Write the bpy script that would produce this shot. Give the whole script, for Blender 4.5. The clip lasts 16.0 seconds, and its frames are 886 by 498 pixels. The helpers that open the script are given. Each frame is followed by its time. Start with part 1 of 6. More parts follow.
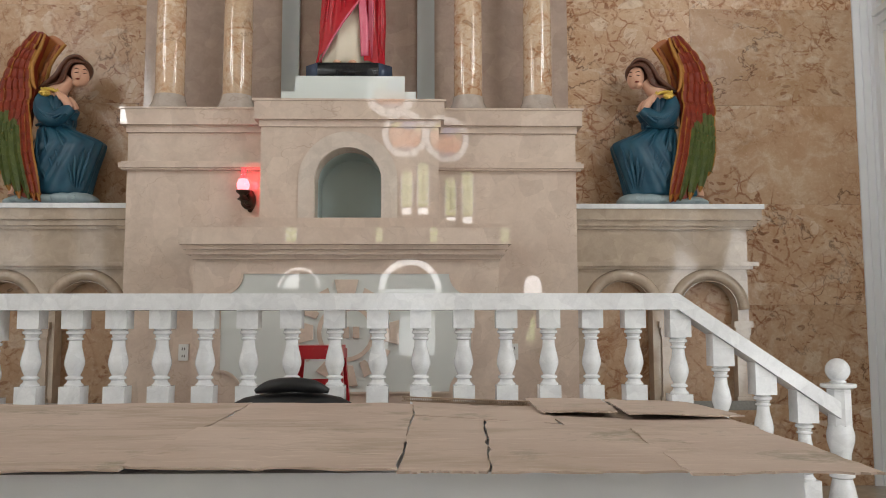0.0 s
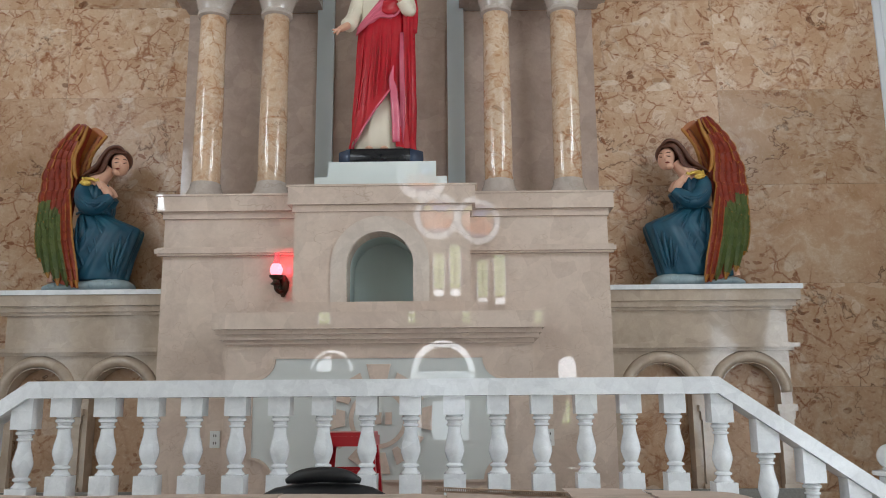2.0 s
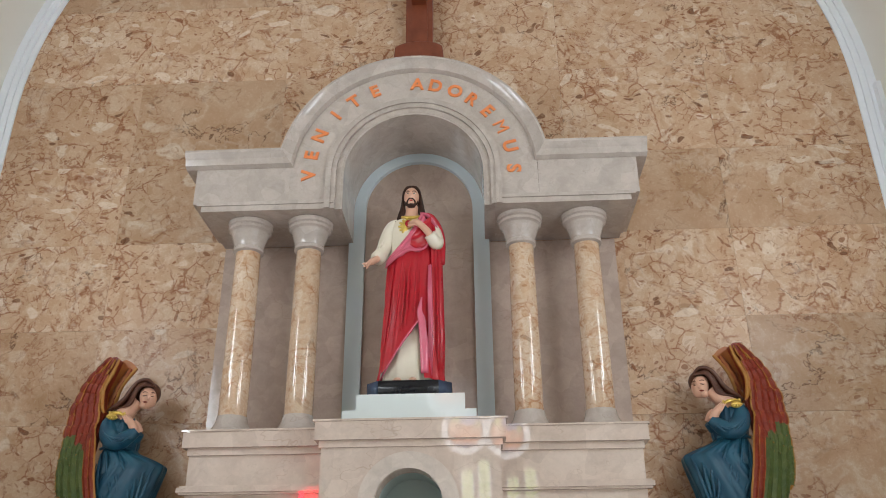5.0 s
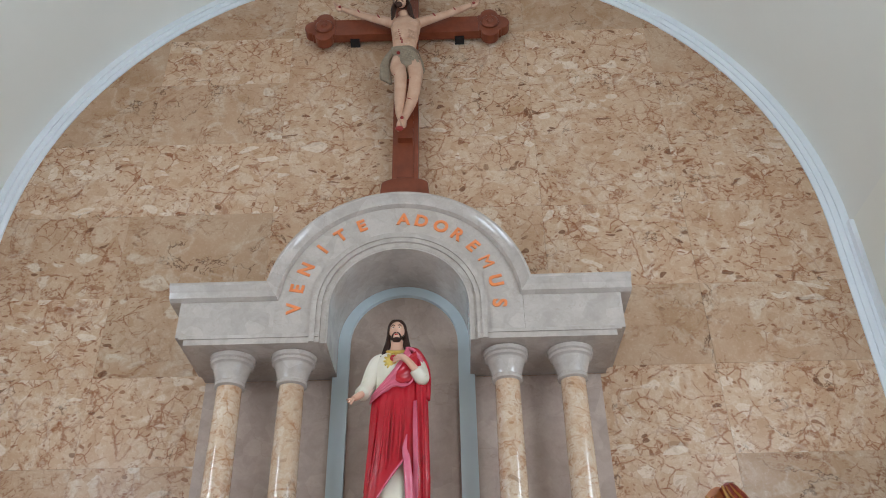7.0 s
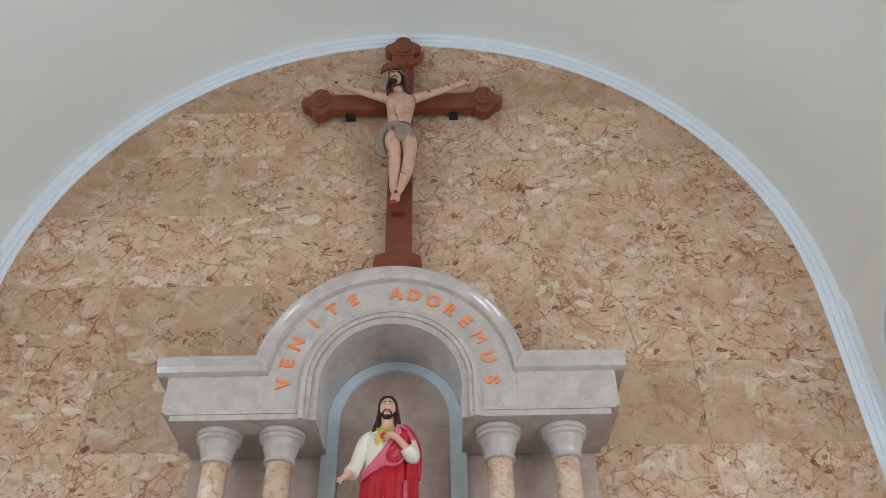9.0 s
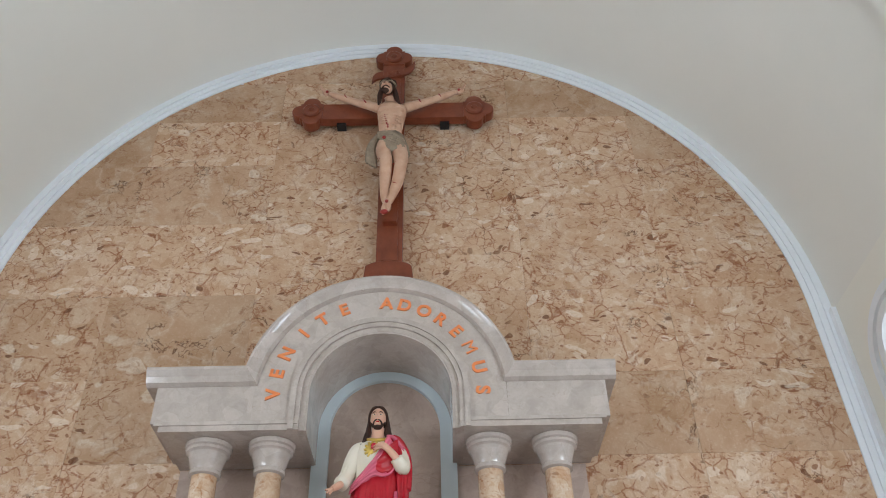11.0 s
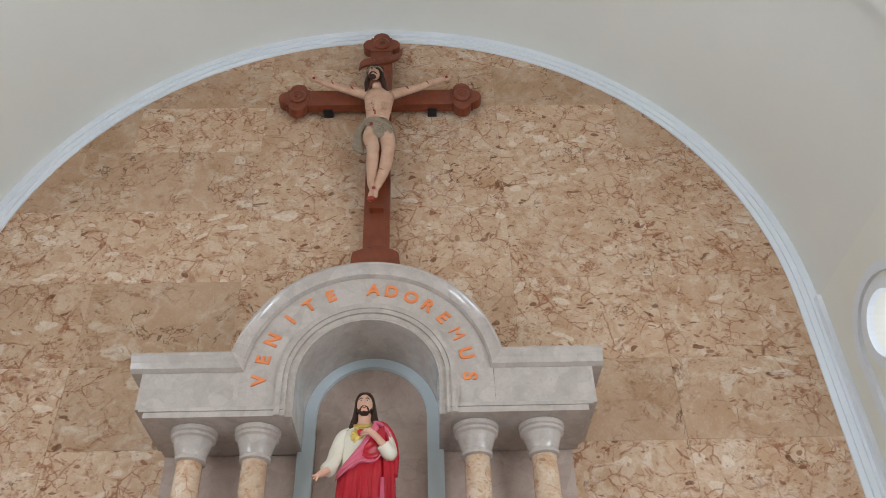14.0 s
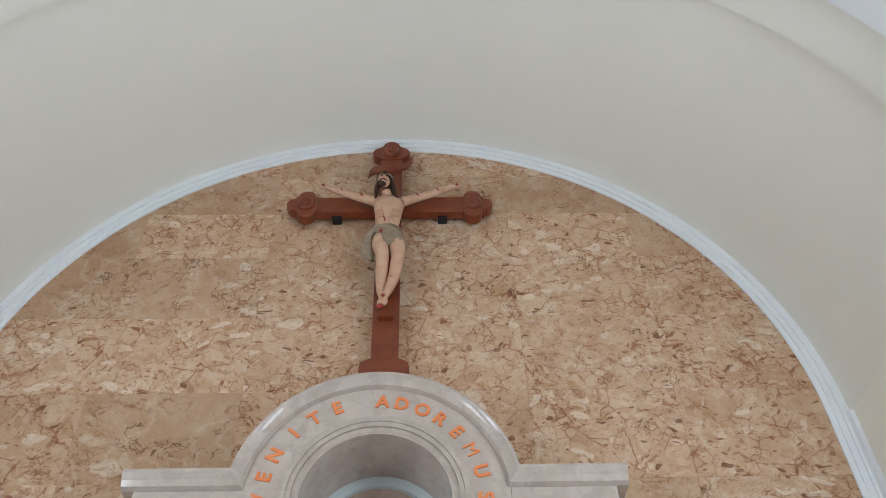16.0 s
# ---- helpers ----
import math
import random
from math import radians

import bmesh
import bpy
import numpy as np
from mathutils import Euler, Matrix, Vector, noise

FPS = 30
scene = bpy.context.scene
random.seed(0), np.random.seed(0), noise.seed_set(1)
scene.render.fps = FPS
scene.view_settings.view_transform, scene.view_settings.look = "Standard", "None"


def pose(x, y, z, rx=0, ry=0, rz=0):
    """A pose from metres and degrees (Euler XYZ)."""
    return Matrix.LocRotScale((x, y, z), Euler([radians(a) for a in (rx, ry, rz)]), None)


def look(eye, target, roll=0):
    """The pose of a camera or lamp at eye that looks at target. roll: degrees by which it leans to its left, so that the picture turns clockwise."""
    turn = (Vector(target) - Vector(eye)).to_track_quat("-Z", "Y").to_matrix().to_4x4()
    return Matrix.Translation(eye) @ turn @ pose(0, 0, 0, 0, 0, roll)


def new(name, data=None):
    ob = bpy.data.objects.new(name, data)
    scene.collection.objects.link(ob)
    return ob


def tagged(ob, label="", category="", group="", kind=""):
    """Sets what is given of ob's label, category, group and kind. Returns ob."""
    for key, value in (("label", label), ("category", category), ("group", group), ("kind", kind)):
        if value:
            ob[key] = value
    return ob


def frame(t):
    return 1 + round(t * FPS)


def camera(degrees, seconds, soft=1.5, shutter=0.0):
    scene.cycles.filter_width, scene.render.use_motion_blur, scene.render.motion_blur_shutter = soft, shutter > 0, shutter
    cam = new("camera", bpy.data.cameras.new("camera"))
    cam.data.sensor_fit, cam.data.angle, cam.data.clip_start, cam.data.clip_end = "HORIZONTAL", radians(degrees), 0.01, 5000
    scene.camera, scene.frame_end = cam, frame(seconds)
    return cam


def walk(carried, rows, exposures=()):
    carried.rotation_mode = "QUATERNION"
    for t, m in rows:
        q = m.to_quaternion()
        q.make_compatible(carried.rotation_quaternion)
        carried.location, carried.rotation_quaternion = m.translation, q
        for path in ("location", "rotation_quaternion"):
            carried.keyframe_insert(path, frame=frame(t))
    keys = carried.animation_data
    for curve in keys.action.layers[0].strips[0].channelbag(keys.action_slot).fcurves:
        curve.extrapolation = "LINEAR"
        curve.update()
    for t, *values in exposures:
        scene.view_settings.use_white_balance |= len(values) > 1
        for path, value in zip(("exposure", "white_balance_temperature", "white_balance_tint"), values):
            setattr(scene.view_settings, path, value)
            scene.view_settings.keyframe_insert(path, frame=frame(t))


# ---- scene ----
cam = camera(55.8, 16.0, soft=1.0)
PATH = [
    (0, (0.547, 0.056, 1.545), (0.594, 2.046, 1.738), -0.1),
    (0.5, (0.538, 0.065, 1.557), (0.584, 2.048, 1.812), -0.4),
    (1, (0.548, 0.073, 1.554), (0.588, 2.047, 1.871), -0.5),
    (1.5, (0.542, 0.079, 1.563), (0.558, 2.047, 1.921), -0.6),
    (2, (0.547, 0.079, 1.565), (0.518, 2.042, 1.949), -0.4),
    (2.5, (0.538, 0.08, 1.571), (0.378, 2.034, 1.966), 0.4),
    (3, (0.514, 0.093, 1.577), (0.104, 2.011, 1.969), 1.8),
    (3.5, (0.501, 0.071, 1.608), (0.064, 1.974, 2.039), 1.4),
    (4, (0.536, 0.065, 1.668), (0.307, 1.953, 2.288), -0.5),
    (6.5, (0.498, 0.034, 1.817), (0.463, 1.758, 2.831), -0.8),
    (7, (0.467, 0.041, 1.822), (0.445, 1.703, 2.934), -1.1),
    (7.5, (0.471, 0.022, 1.852), (0.453, 1.639, 3.029), -1.0),
    (8, (0.478, 0.023, 1.866), (0.463, 1.609, 3.085), -1.0),
    (8.5, (0.457, 0.023, 1.877), (0.454, 1.598, 3.11), -1.0),
    (9, (0.464, 0.033, 1.887), (0.464, 1.599, 3.131), -1.0),
    (11.5, (0.484, 0.023, 1.898), (0.509, 1.575, 3.158), -1.6),
    (12, (0.495, 0.017, 1.892), (0.523, 1.566, 3.157), -1.7),
    (12.5, (0.496, 0.023, 1.908), (0.527, 1.563, 3.184), -1.6),
    (13, (0.492, 0.009, 1.916), (0.526, 1.544, 3.197), -1.7),
    (13.5, (0.484, 0.013, 1.894), (0.528, 1.54, 3.185), -1.9),
    (14, (0.466, 0.079, 1.878), (0.518, 1.645, 3.121), -2.0),
    (14.5, (0.471, 0.28, 1.922), (0.523, 1.828, 3.187), -2.0),
    (15, (0.451, 0.41, 1.933), (0.505, 1.938, 3.222), -2.2),
    (15.5, (0.402, 0.413, 1.967), (0.454, 1.934, 3.266), -2.1),
    (16, (0.363, 0.349, 2.032), (0.416, 1.731, 3.477), -1.9),
]
walk(cam, [(t, look(eye, target, roll)) for t, eye, target, roll in PATH], exposures=[(0, -0.29, 6900, 13), (0.8, -0.31, 6450, 11), (2, -0.32, 6250, 10), (3.2, -0.28, 5950, 8), (4.2, -0.13, 6600, 12), (6.5, -0.12, 5750, 7), (9, -0.13, 5850, 9), (12.5, -0.12, 6050, 10), (16, -0.12, 6050, 10)])


# ---------- light ----------
world = bpy.data.worlds.new("world")
scene.world = world
world.use_nodes = True
wn = world.node_tree.nodes
sky = wn.new("ShaderNodeTexSky")
sky.sky_type = "NISHITA"
sky.sun_disc = False
sky.sun_elevation = radians(50)
sky.sun_rotation = radians(200)
world.node_tree.links.new(sky.outputs[0], wn["Background"].inputs[0])
wn["Background"].inputs[1].default_value = 0.12
sun = new("sun", bpy.data.lights.new("sun", "SUN"))
sun.data.energy, sun.data.angle, sun.data.color = 2.5, radians(0.5), (1.0, 0.95, 0.88)
sun.matrix_world = look((0, -30, 40), (0, 0, 0))


def fill_lamp(x, y, z, tx, ty, tz, w, h, watts, color=(0.87, 0.95, 1.0)):
    """An area lamp added as fill, standing in for daylight through an opening."""
    ob = new("window_light", bpy.data.lights.new("window_light", "AREA"))
    ob.data.shape, ob.data.size, ob.data.size_y, ob.data.energy, ob.data.color = "RECTANGLE", w, h, watts, color
    ob.matrix_world = look((x, y, z), (tx, ty, tz))


# added fill lamps at invented side openings, one pair beside the camera, one ahead
FILL_BAYS = (2.9, 0.5)
for wy in FILL_BAYS:
    fill_lamp(-4.34, wy, 2.0, 0, wy + 0.6, 3.4, 1.2, 2.6, 11)
    fill_lamp(4.42, wy, 2.0, 0, wy + 0.6, 3.4, 1.2, 2.6, 50)
    fill_lamp(-4.34, wy, 5.35, 0, wy + 3.0, 7.0, 1.1, 1.6, 78)
    fill_lamp(4.42, wy, 5.35, 0, wy + 3.0, 7.0, 1.1, 1.6, 78)


# area lamp added at the rear entrance, whose daylight brightens the table front
fill_lamp(0.2, -9.9, 1.7, 0.2, 2.0, 1.2, 1.3, 1.8, 45)


# ---------- materials ----------
class Nodes:
    """Small helper round one node material."""

    def __init__(self, name, rough=0.5, spec=0.5, metal=0.0):
        self.m = bpy.data.materials.new(name)
        self.m.use_nodes = True
        self.t = self.m.node_tree
        self.b = self.t.nodes["Principled BSDF"]
        self.set("Roughness", rough)
        self.set("Metallic", metal)
        self.set("Specular IOR Level", spec)

    def set(self, key, v):
        if hasattr(v, "is_output"):
            self.t.links.new(v, self.b.inputs[key])
        else:
            self.b.inputs[key].default_value = v

    def node(self, kind, **kw):
        n = self.t.nodes.new(kind)
        for k, v in kw.items():
            if hasattr(v, "is_output"):
                self.t.links.new(v, n.inputs[k])
            else:
                n.inputs[k].default_value = v
        return n

    def coord(self, per_object=True, scale=(1, 1, 1)):
        c = self.t.nodes.new("ShaderNodeTexCoord").outputs["Object"]
        g = self.t.nodes.new("ShaderNodeNewGeometry").outputs["Position"]
        m = self.node("ShaderNodeMapping", Vector=g, Scale=scale)
        if per_object:
            r = self.t.nodes.new("ShaderNodeObjectInfo").outputs["Random"]
            off = self.node("ShaderNodeVectorMath", Vector=m.outputs[0])
            mul = self.t.nodes.new("ShaderNodeCombineXYZ")
            k = self.node("ShaderNodeMath")
            k.operation = "MULTIPLY"
            self.t.links.new(r, k.inputs[0])
            k.inputs[1].default_value = 37.0
            for i in range(3):
                self.t.links.new(k.outputs[0], mul.inputs[i])
            off.operation = "ADD"
            self.t.links.new(mul.outputs[0], off.inputs[1])
            return off.outputs[0]
        return m.outputs[0]

    def noise(self, vec, scale, detail=4.0, rough=0.55, dist=0.0):
        n = self.node("ShaderNodeTexNoise", Vector=vec, Scale=scale, Detail=detail, Roughness=rough, Distortion=dist)
        return n

    def ramp(self, fac, stops, interp="LINEAR"):
        r = self.t.nodes.new("ShaderNodeValToRGB")
        r.color_ramp.interpolation = interp
        e = r.color_ramp.elements
        while len(e) < len(stops):
            e.new(0.5)
        for el, (p, c) in zip(e, stops):
            el.position = p
            el.color = (*c, 1) if len(c) == 3 else c
        self.t.links.new(fac, r.inputs[0])
        return r.outputs[0]

    def grey(self, fac, a, b):
        return self.ramp(fac, [(a, (0, 0, 0)), (b, (1, 1, 1))])

    def mix(self, fac, a, b, blend="MIX"):
        n = self.t.nodes.new("ShaderNodeMix")
        n.data_type, n.blend_type = "RGBA", blend
        for i, v in ((0, fac), (6, a), (7, b)):
            if hasattr(v, "is_output"):
                self.t.links.new(v, n.inputs[i])
            else:
                n.inputs[i].default_value = (*v, 1) if isinstance(v, tuple) else v
        return n.outputs[2]

    def warp(self, vec, scale, amount, detail=3.0):
        n = self.noise(vec, scale, detail)
        s = self.node("ShaderNodeVectorMath")
        s.operation = "MULTIPLY_ADD"
        self.t.links.new(n.outputs["Color"], s.inputs[0])
        s.inputs[1].default_value = (amount, amount, amount)
        self.t.links.new(vec, s.inputs[2])
        return s.outputs[0]

    def bump(self, height, strength=0.2, dist=0.01):
        n = self.node("ShaderNodeBump", Height=height, Strength=strength, Distance=dist)
        self.t.links.new(n.outputs[0], self.b.inputs["Normal"])


def breccia(name, tones, rust, pale, rough, scale=1.0, vein=0.6, gloss=0.4, chips=1.0):
    """A brecciated marble: clouded ground, angular fragments, rust seams in places, thin cracks, dark and pale chips."""
    n = Nodes(name, rough, gloss)
    v = n.coord(True)
    w = n.warp(v, 2.2 * scale, 0.30 / scale, 5)
    k = n.warp(v, 7.0 * scale, 0.09 / scale, 5)
    rand = n.t.nodes.new("ShaderNodeObjectInfo").outputs["Random"]

    def times(a, b):
        return n.mix(1.0, a, (b,) * 3 if isinstance(b, float) else b, "MULTIPLY")

    def cells(vec, size, feature="F1"):
        c = n.node("ShaderNodeTexVoronoi", Vector=vec, Scale=size * scale)
        c.feature = feature
        return c

    def ridge(vec, size, width, detail=6.0):
        """Thin wandering lines along the middle level of a noise."""
        f = n.noise(vec, size * scale, detail, 0.58, 0.4).outputs["Fac"]
        return n.ramp(f, [(0.5 - width, (0, 0, 0)), (0.5, (1, 1, 1)), (0.5 + width, (0, 0, 0))])

    cloud = n.noise(w, 1.4 * scale, 9, 0.62, 0.5).outputs["Fac"]
    col = n.ramp(cloud, [(0.30, tones[1]), (0.47, tones[0]), (0.68, tones[2])])
    # zones of broken fragments, more on some slabs than on others
    zone = n.noise(v, 0.9 * scale, 5, 0.6, 0.5).outputs["Fac"]
    lift = n.node("ShaderNodeMath")
    lift.operation = "MULTIPLY_ADD"
    n.t.links.new(rand, lift.inputs[0])
    lift.inputs[1].default_value = 0.32
    n.t.links.new(zone, lift.inputs[2])
    broken = n.grey(lift.outputs[0], 0.54, 0.68)
    for size, share in ((2.4, 0.4), (5.0, 0.5), (11.0, 0.5)):
        c = cells(k, size)
        tint = n.ramp(c.outputs["Color"], [(0.12, tones[1]), (0.35, tones[0]), (0.6, tones[2]), (0.8, tones[0]), (0.92, pale)])
        col = n.mix(times(broken, share), col, tint)
    for size, width, lo, amt in ((2.4, 0.03, 0.48, 0.8), (5.0, 0.05, 0.49, 0.85), (11.0, 0.08, 0.51, 0.8)):
        e = cells(k, size, "DISTANCE_TO_EDGE").outputs["Distance"]
        seam = n.ramp(e, [(0.0, (1, 1, 1)), (width * 0.4, (0.7, 0.7, 0.7)), (width, (0, 0, 0))])
        at = n.noise(n.warp(v, 1.7 * size, 0.2), 2.4 * scale + 0.1 * size, 5, 0.65).outputs["Fac"]
        seam = times(seam, n.grey(at, lo, lo + 0.09))
        col = n.mix(times(times(seam, n.grey(lift.outputs[0], 0.48, 0.68)), amt * vein), col, rust)
    # rust blots
    blot = n.noise(w, 2.6 * scale, 10, 0.72, 0.9).outputs["Fac"]
    col = n.mix(times(n.grey(blot, 0.585, 0.64), 0.55 * vein), col, rust)
    # wandering cracks and soft veins
    where = n.noise(v, 1.3 * scale, 3).outputs["Fac"]
    col = n.mix(times(times(ridge(w, 0.9, 0.006), n.grey(where, 0.50, 0.58)), 0.85 * chips), col, tuple(c * 0.3 for c in rust))
    col = n.mix(times(times(ridge(n.warp(v, 3.0, 0.2), 1.9, 0.014), n.grey(blot, 0.46, 0.58)), 0.7 * vein), col, rust)
    col = n.mix(times(times(ridge(k, 1.2, 0.03), n.grey(where, 0.36, 0.46)), 0.3), col, pale)
    # slivers: dark, rust and pale chips, lying in all directions
    for turn, size, lo, r, tint, amt in ((0.6, 5.5, 0.755, 0.30, tuple(c * 0.5 for c in rust), 0.8), (-0.5, 11.0, 0.735, 0.36, tuple(c * 0.85 for c in rust), 0.75), (0.9, 4.0, 0.75, 0.42, pale, 0.6), (-0.9, 19.0, 0.70, 0.4, rust, 0.5), (0.3, 9.0, 0.73, 0.4, tones[2], 0.7)):
        m = n.node("ShaderNodeMapping", Vector=n.warp(v, 1.1 * scale, 0.9 / scale, 3))
        m.inputs["Rotation"].default_value = (0.0, turn, 0.0)
        m.inputs["Scale"].default_value = (1.0, 1.0, 2.0)
        c = cells(m.outputs[0], size)
        pick = n.grey(c.outputs["Color"], lo, lo + 0.02)
        near = n.ramp(c.outputs["Distance"], [(r * 0.8, (1, 1, 1)), (r, (0, 0, 0))])
        col = n.mix(times(times(times(pick, near), n.grey(lift.outputs[0], 0.50, 0.66)), amt * chips), col, tint)
    fine = n.noise(w, 38 * scale, 5, 0.7).outputs["Fac"]
    col = n.mix(times(n.grey(fine, 0.45, 0.72), 0.4), col, tones[1])
    col = n.mix(times(n.ramp(fine, [(0.30, (1, 1, 1)), (0.44, (0, 0, 0))]), 0.3), col, pale)
    # every slab a little lighter or darker
    col = n.mix(1.0, col, n.ramp(rand, [(0.0, (0.88, 0.87, 0.85)), (0.5, (1, 0.99, 0.98)), (1.0, (1.1, 1.1, 1.1))]), "MULTIPLY")
    n.set("Base Color", col)
    n.set("Roughness", n.ramp(fine, [(0.3, (rough,) * 3), (0.8, (rough * 1.5 + 0.02,) * 3)]))
    return n.m


def veined(name, a, b, vein, rough, scale=1.0, amount=0.5, gloss=0.5, per_object=True):
    """A fine polished marble: clouds and hair veins."""
    n = Nodes(name, rough, gloss)
    v = n.coord(per_object)
    c = n.noise(v, 2.0 * scale, 7, 0.6, 0.6)
    col = n.mix(n.grey(c.outputs["Fac"], 0.32, 0.7), a, b)
    c2 = n.noise(v, 11 * scale, 5, 0.6, 0.5)
    col = n.mix(n.mix(1.0, n.grey(c2.outputs["Fac"], 0.5, 0.75), (0.35,) * 3, "MULTIPLY"), col, tuple(x * 1.15 for x in b))
    for size, width, lo, share in ((1.1, 0.003, 0.46, 0.8), (2.3, 0.005, 0.48, 0.7), (4.6, 0.012, 0.5, 0.5)):
        f = n.noise(n.coord(per_object, (1.0, 1.0, 1.5)), size * scale, 4.5, 0.52, 0.3).outputs["Fac"]
        line = n.ramp(f, [(0.5 - width, (0, 0, 0)), (0.5, (1, 1, 1)), (0.5 + width, (0, 0, 0))])
        where = n.noise(n.warp(v, 1.0, size), 1.9 * scale, 4).outputs["Fac"]
        line = n.mix(1.0, line, n.grey(where, lo, lo + 0.14), "MULTIPLY")
        col = n.mix(n.mix(1.0, line, (amount * share,) * 3, "MULTIPLY"), col, vein)
    g = n.noise(v, 45 * scale, 5, 0.7)
    col = n.mix(n.mix(1.0, n.grey(g.outputs["Fac"], 0.42, 0.72), (0.22,) * 3, "MULTIPLY"), col, tuple(x * 0.72 for x in a))
    c3 = n.noise(v, 5.5 * scale, 6, 0.65, 0.8)
    col = n.mix(n.mix(1.0, n.grey(c3.outputs["Fac"], 0.46, 0.64), (0.5,) * 3, "MULTIPLY"), col, tuple(x * 0.8 for x in a))
    chip = n.node("ShaderNodeTexVoronoi", Vector=n.warp(v, 4.0 * scale, 0.12 / scale, 4), Scale=6.0 * scale)
    col = n.mix(0.22, col, n.ramp(chip.outputs["Color"], [(0.2, tuple(x * 0.8 for x in a)), (0.5, a), (0.8, tuple(x * 1.12 for x in b))]))
    n.set("Base Color", col)
    return n.m


def plain(name, a, b=None, rough=0.6, scale=6.0, bump=0.0, metal=0.0, gloss=0.4, grain=40.0):
    """Paint, plaster, plastic, cloth: two tones of one colour and a fine grain."""
    n = Nodes(name, rough, gloss, metal)
    v = n.coord(False)
    c = n.noise(v, scale, 6, 0.6)
    n.set("Base Color", n.mix(n.grey(c.outputs["Fac"], 0.3, 0.7), a, b or tuple(x * 0.9 for x in a)))
    if bump:
        f = n.noise(v, grain, 4, 0.6)
        n.bump(f.outputs["Fac"], bump, 0.004)
    return n.m


def glow(name, color, strength, pattern=""):
    """Glass in a window opening with the daylight behind it."""
    n = Nodes(name, 0.2)
    col = color
    v = n.coord(False)
    if pattern:
        loc = n.t.nodes.new("ShaderNodeTexCoord").outputs["Object"]
        xyz = n.node("ShaderNodeSeparateXYZ", Vector=loc)

        def calc(op, a, b=0.0):
            m = n.t.nodes.new("ShaderNodeMath")
            m.operation = op
            for i, q in enumerate((a, b)):
                if hasattr(q, "is_output"):
                    n.t.links.new(q, m.inputs[i])
                else:
                    m.inputs[i].default_value = q
            return m.outputs[0]
        ax = calc("ABSOLUTE", xyz.outputs[0])
    if pattern == "leaf":
        # palm fronds that bend outwards from a stem
        bend = calc("SUBTRACT", xyz.outputs[2], calc("MULTIPLY", calc("SQRT", ax), 0.42))
        frond = calc("FRACT", calc("MULTIPLY", bend, 6.0))
        col = n.ramp(frond, [(0.0, (0.95, 0.97, 0.9)), (0.18, (0.95, 0.97, 0.9)), (0.3, (0.03, 0.10, 0.02)), (0.42, (0.30, 0.58, 0.08)), (0.75, (0.70, 0.82, 0.25)), (0.92, (0.05, 0.12, 0.03)), (1.0, (0.9, 0.95, 0.9))])
        col = n.mix(n.ramp(ax, [(0.008, (1, 1, 1)), (0.016, (0, 0, 0))]), col, (0.02, 0.03, 0.02))
        col = n.mix(n.ramp(ax, [(0.135, (0, 0, 0)), (0.14, (1, 1, 1))]), col, (0.55, 0.62, 0.85))
    elif pattern == "rose":
        # a figured middle inside a ring of clear lights
        far = calc("SQRT", calc("ADD", calc("MULTIPLY", xyz.outputs[0], xyz.outputs[0]), calc("MULTIPLY", xyz.outputs[2], xyz.outputs[2])))
        w = n.node("ShaderNodeTexVoronoi", Vector=n.warp(loc, 3.0, 0.2), Scale=3.4)
        col = n.ramp(w.outputs["Color"], [(0.1, (0.85, 0.30, 0.14)), (0.36, (0.30, 0.36, 0.62)), (0.5, (0.9, 0.5, 0.35)), (0.64, (0.45, 0.50, 0.75)), (0.78, (0.80, 0.78, 0.35))], "CONSTANT")
        low = n.grey(calc("ADD", xyz.outputs[2], 0.7), 0.32, 0.40)
        col = n.mix(low, (0.22, 0.28, 0.55), col)
        col = n.mix(n.ramp(far, [(0.46, (0, 0, 0)), (0.47, (1, 1, 1))]), col, (0.95, 0.97, 1.0))
        ang = calc("FRACT", calc("MULTIPLY", calc("ARCTAN2", xyz.outputs[2], xyz.outputs[0]), 14 / 6.2832))
        bars = n.ramp(ang, [(0.0, (1, 1, 1)), (0.10, (0, 0, 0)), (0.90, (0, 0, 0)), (1.0, (1, 1, 1))])
        col = n.mix(n.mix(1.0, bars, n.ramp(far, [(0.46, (0, 0, 0)), (0.47, (1, 1, 1))]), "MULTIPLY"), col, (0.02, 0.03, 0.05))
        e = n.node("ShaderNodeTexVoronoi", Vector=n.warp(loc, 3.0, 0.2), Scale=3.4)
        e.feature = "DISTANCE_TO_EDGE"
        col = n.mix(n.mix(1.0, n.ramp(e.outputs["Distance"], [(0.02, (1, 1, 1)), (0.04, (0, 0, 0))]), n.ramp(far, [(0.45, (1, 1, 1)), (0.46, (0, 0, 0))]), "MULTIPLY"), col, (0.02, 0.02, 0.03))
        col = n.mix(n.ramp(far, [(0.43, (0, 0, 0)), (0.435, (1, 1, 1)), (0.465, (1, 1, 1)), (0.47, (0, 0, 0))]), col, (0.02, 0.02, 0.03))
    else:
        c = n.noise(v, 1.5, 3)
        col = n.mix(c.outputs["Fac"], color, tuple(min(1, x * 1.1) for x in color))
    n.set("Base Color", (0.02, 0.02, 0.02, 1))
    if hasattr(col, "is_output"):
        n.set("Emission Color", col)
    n.set("Emission Strength", strength)
    return n.m


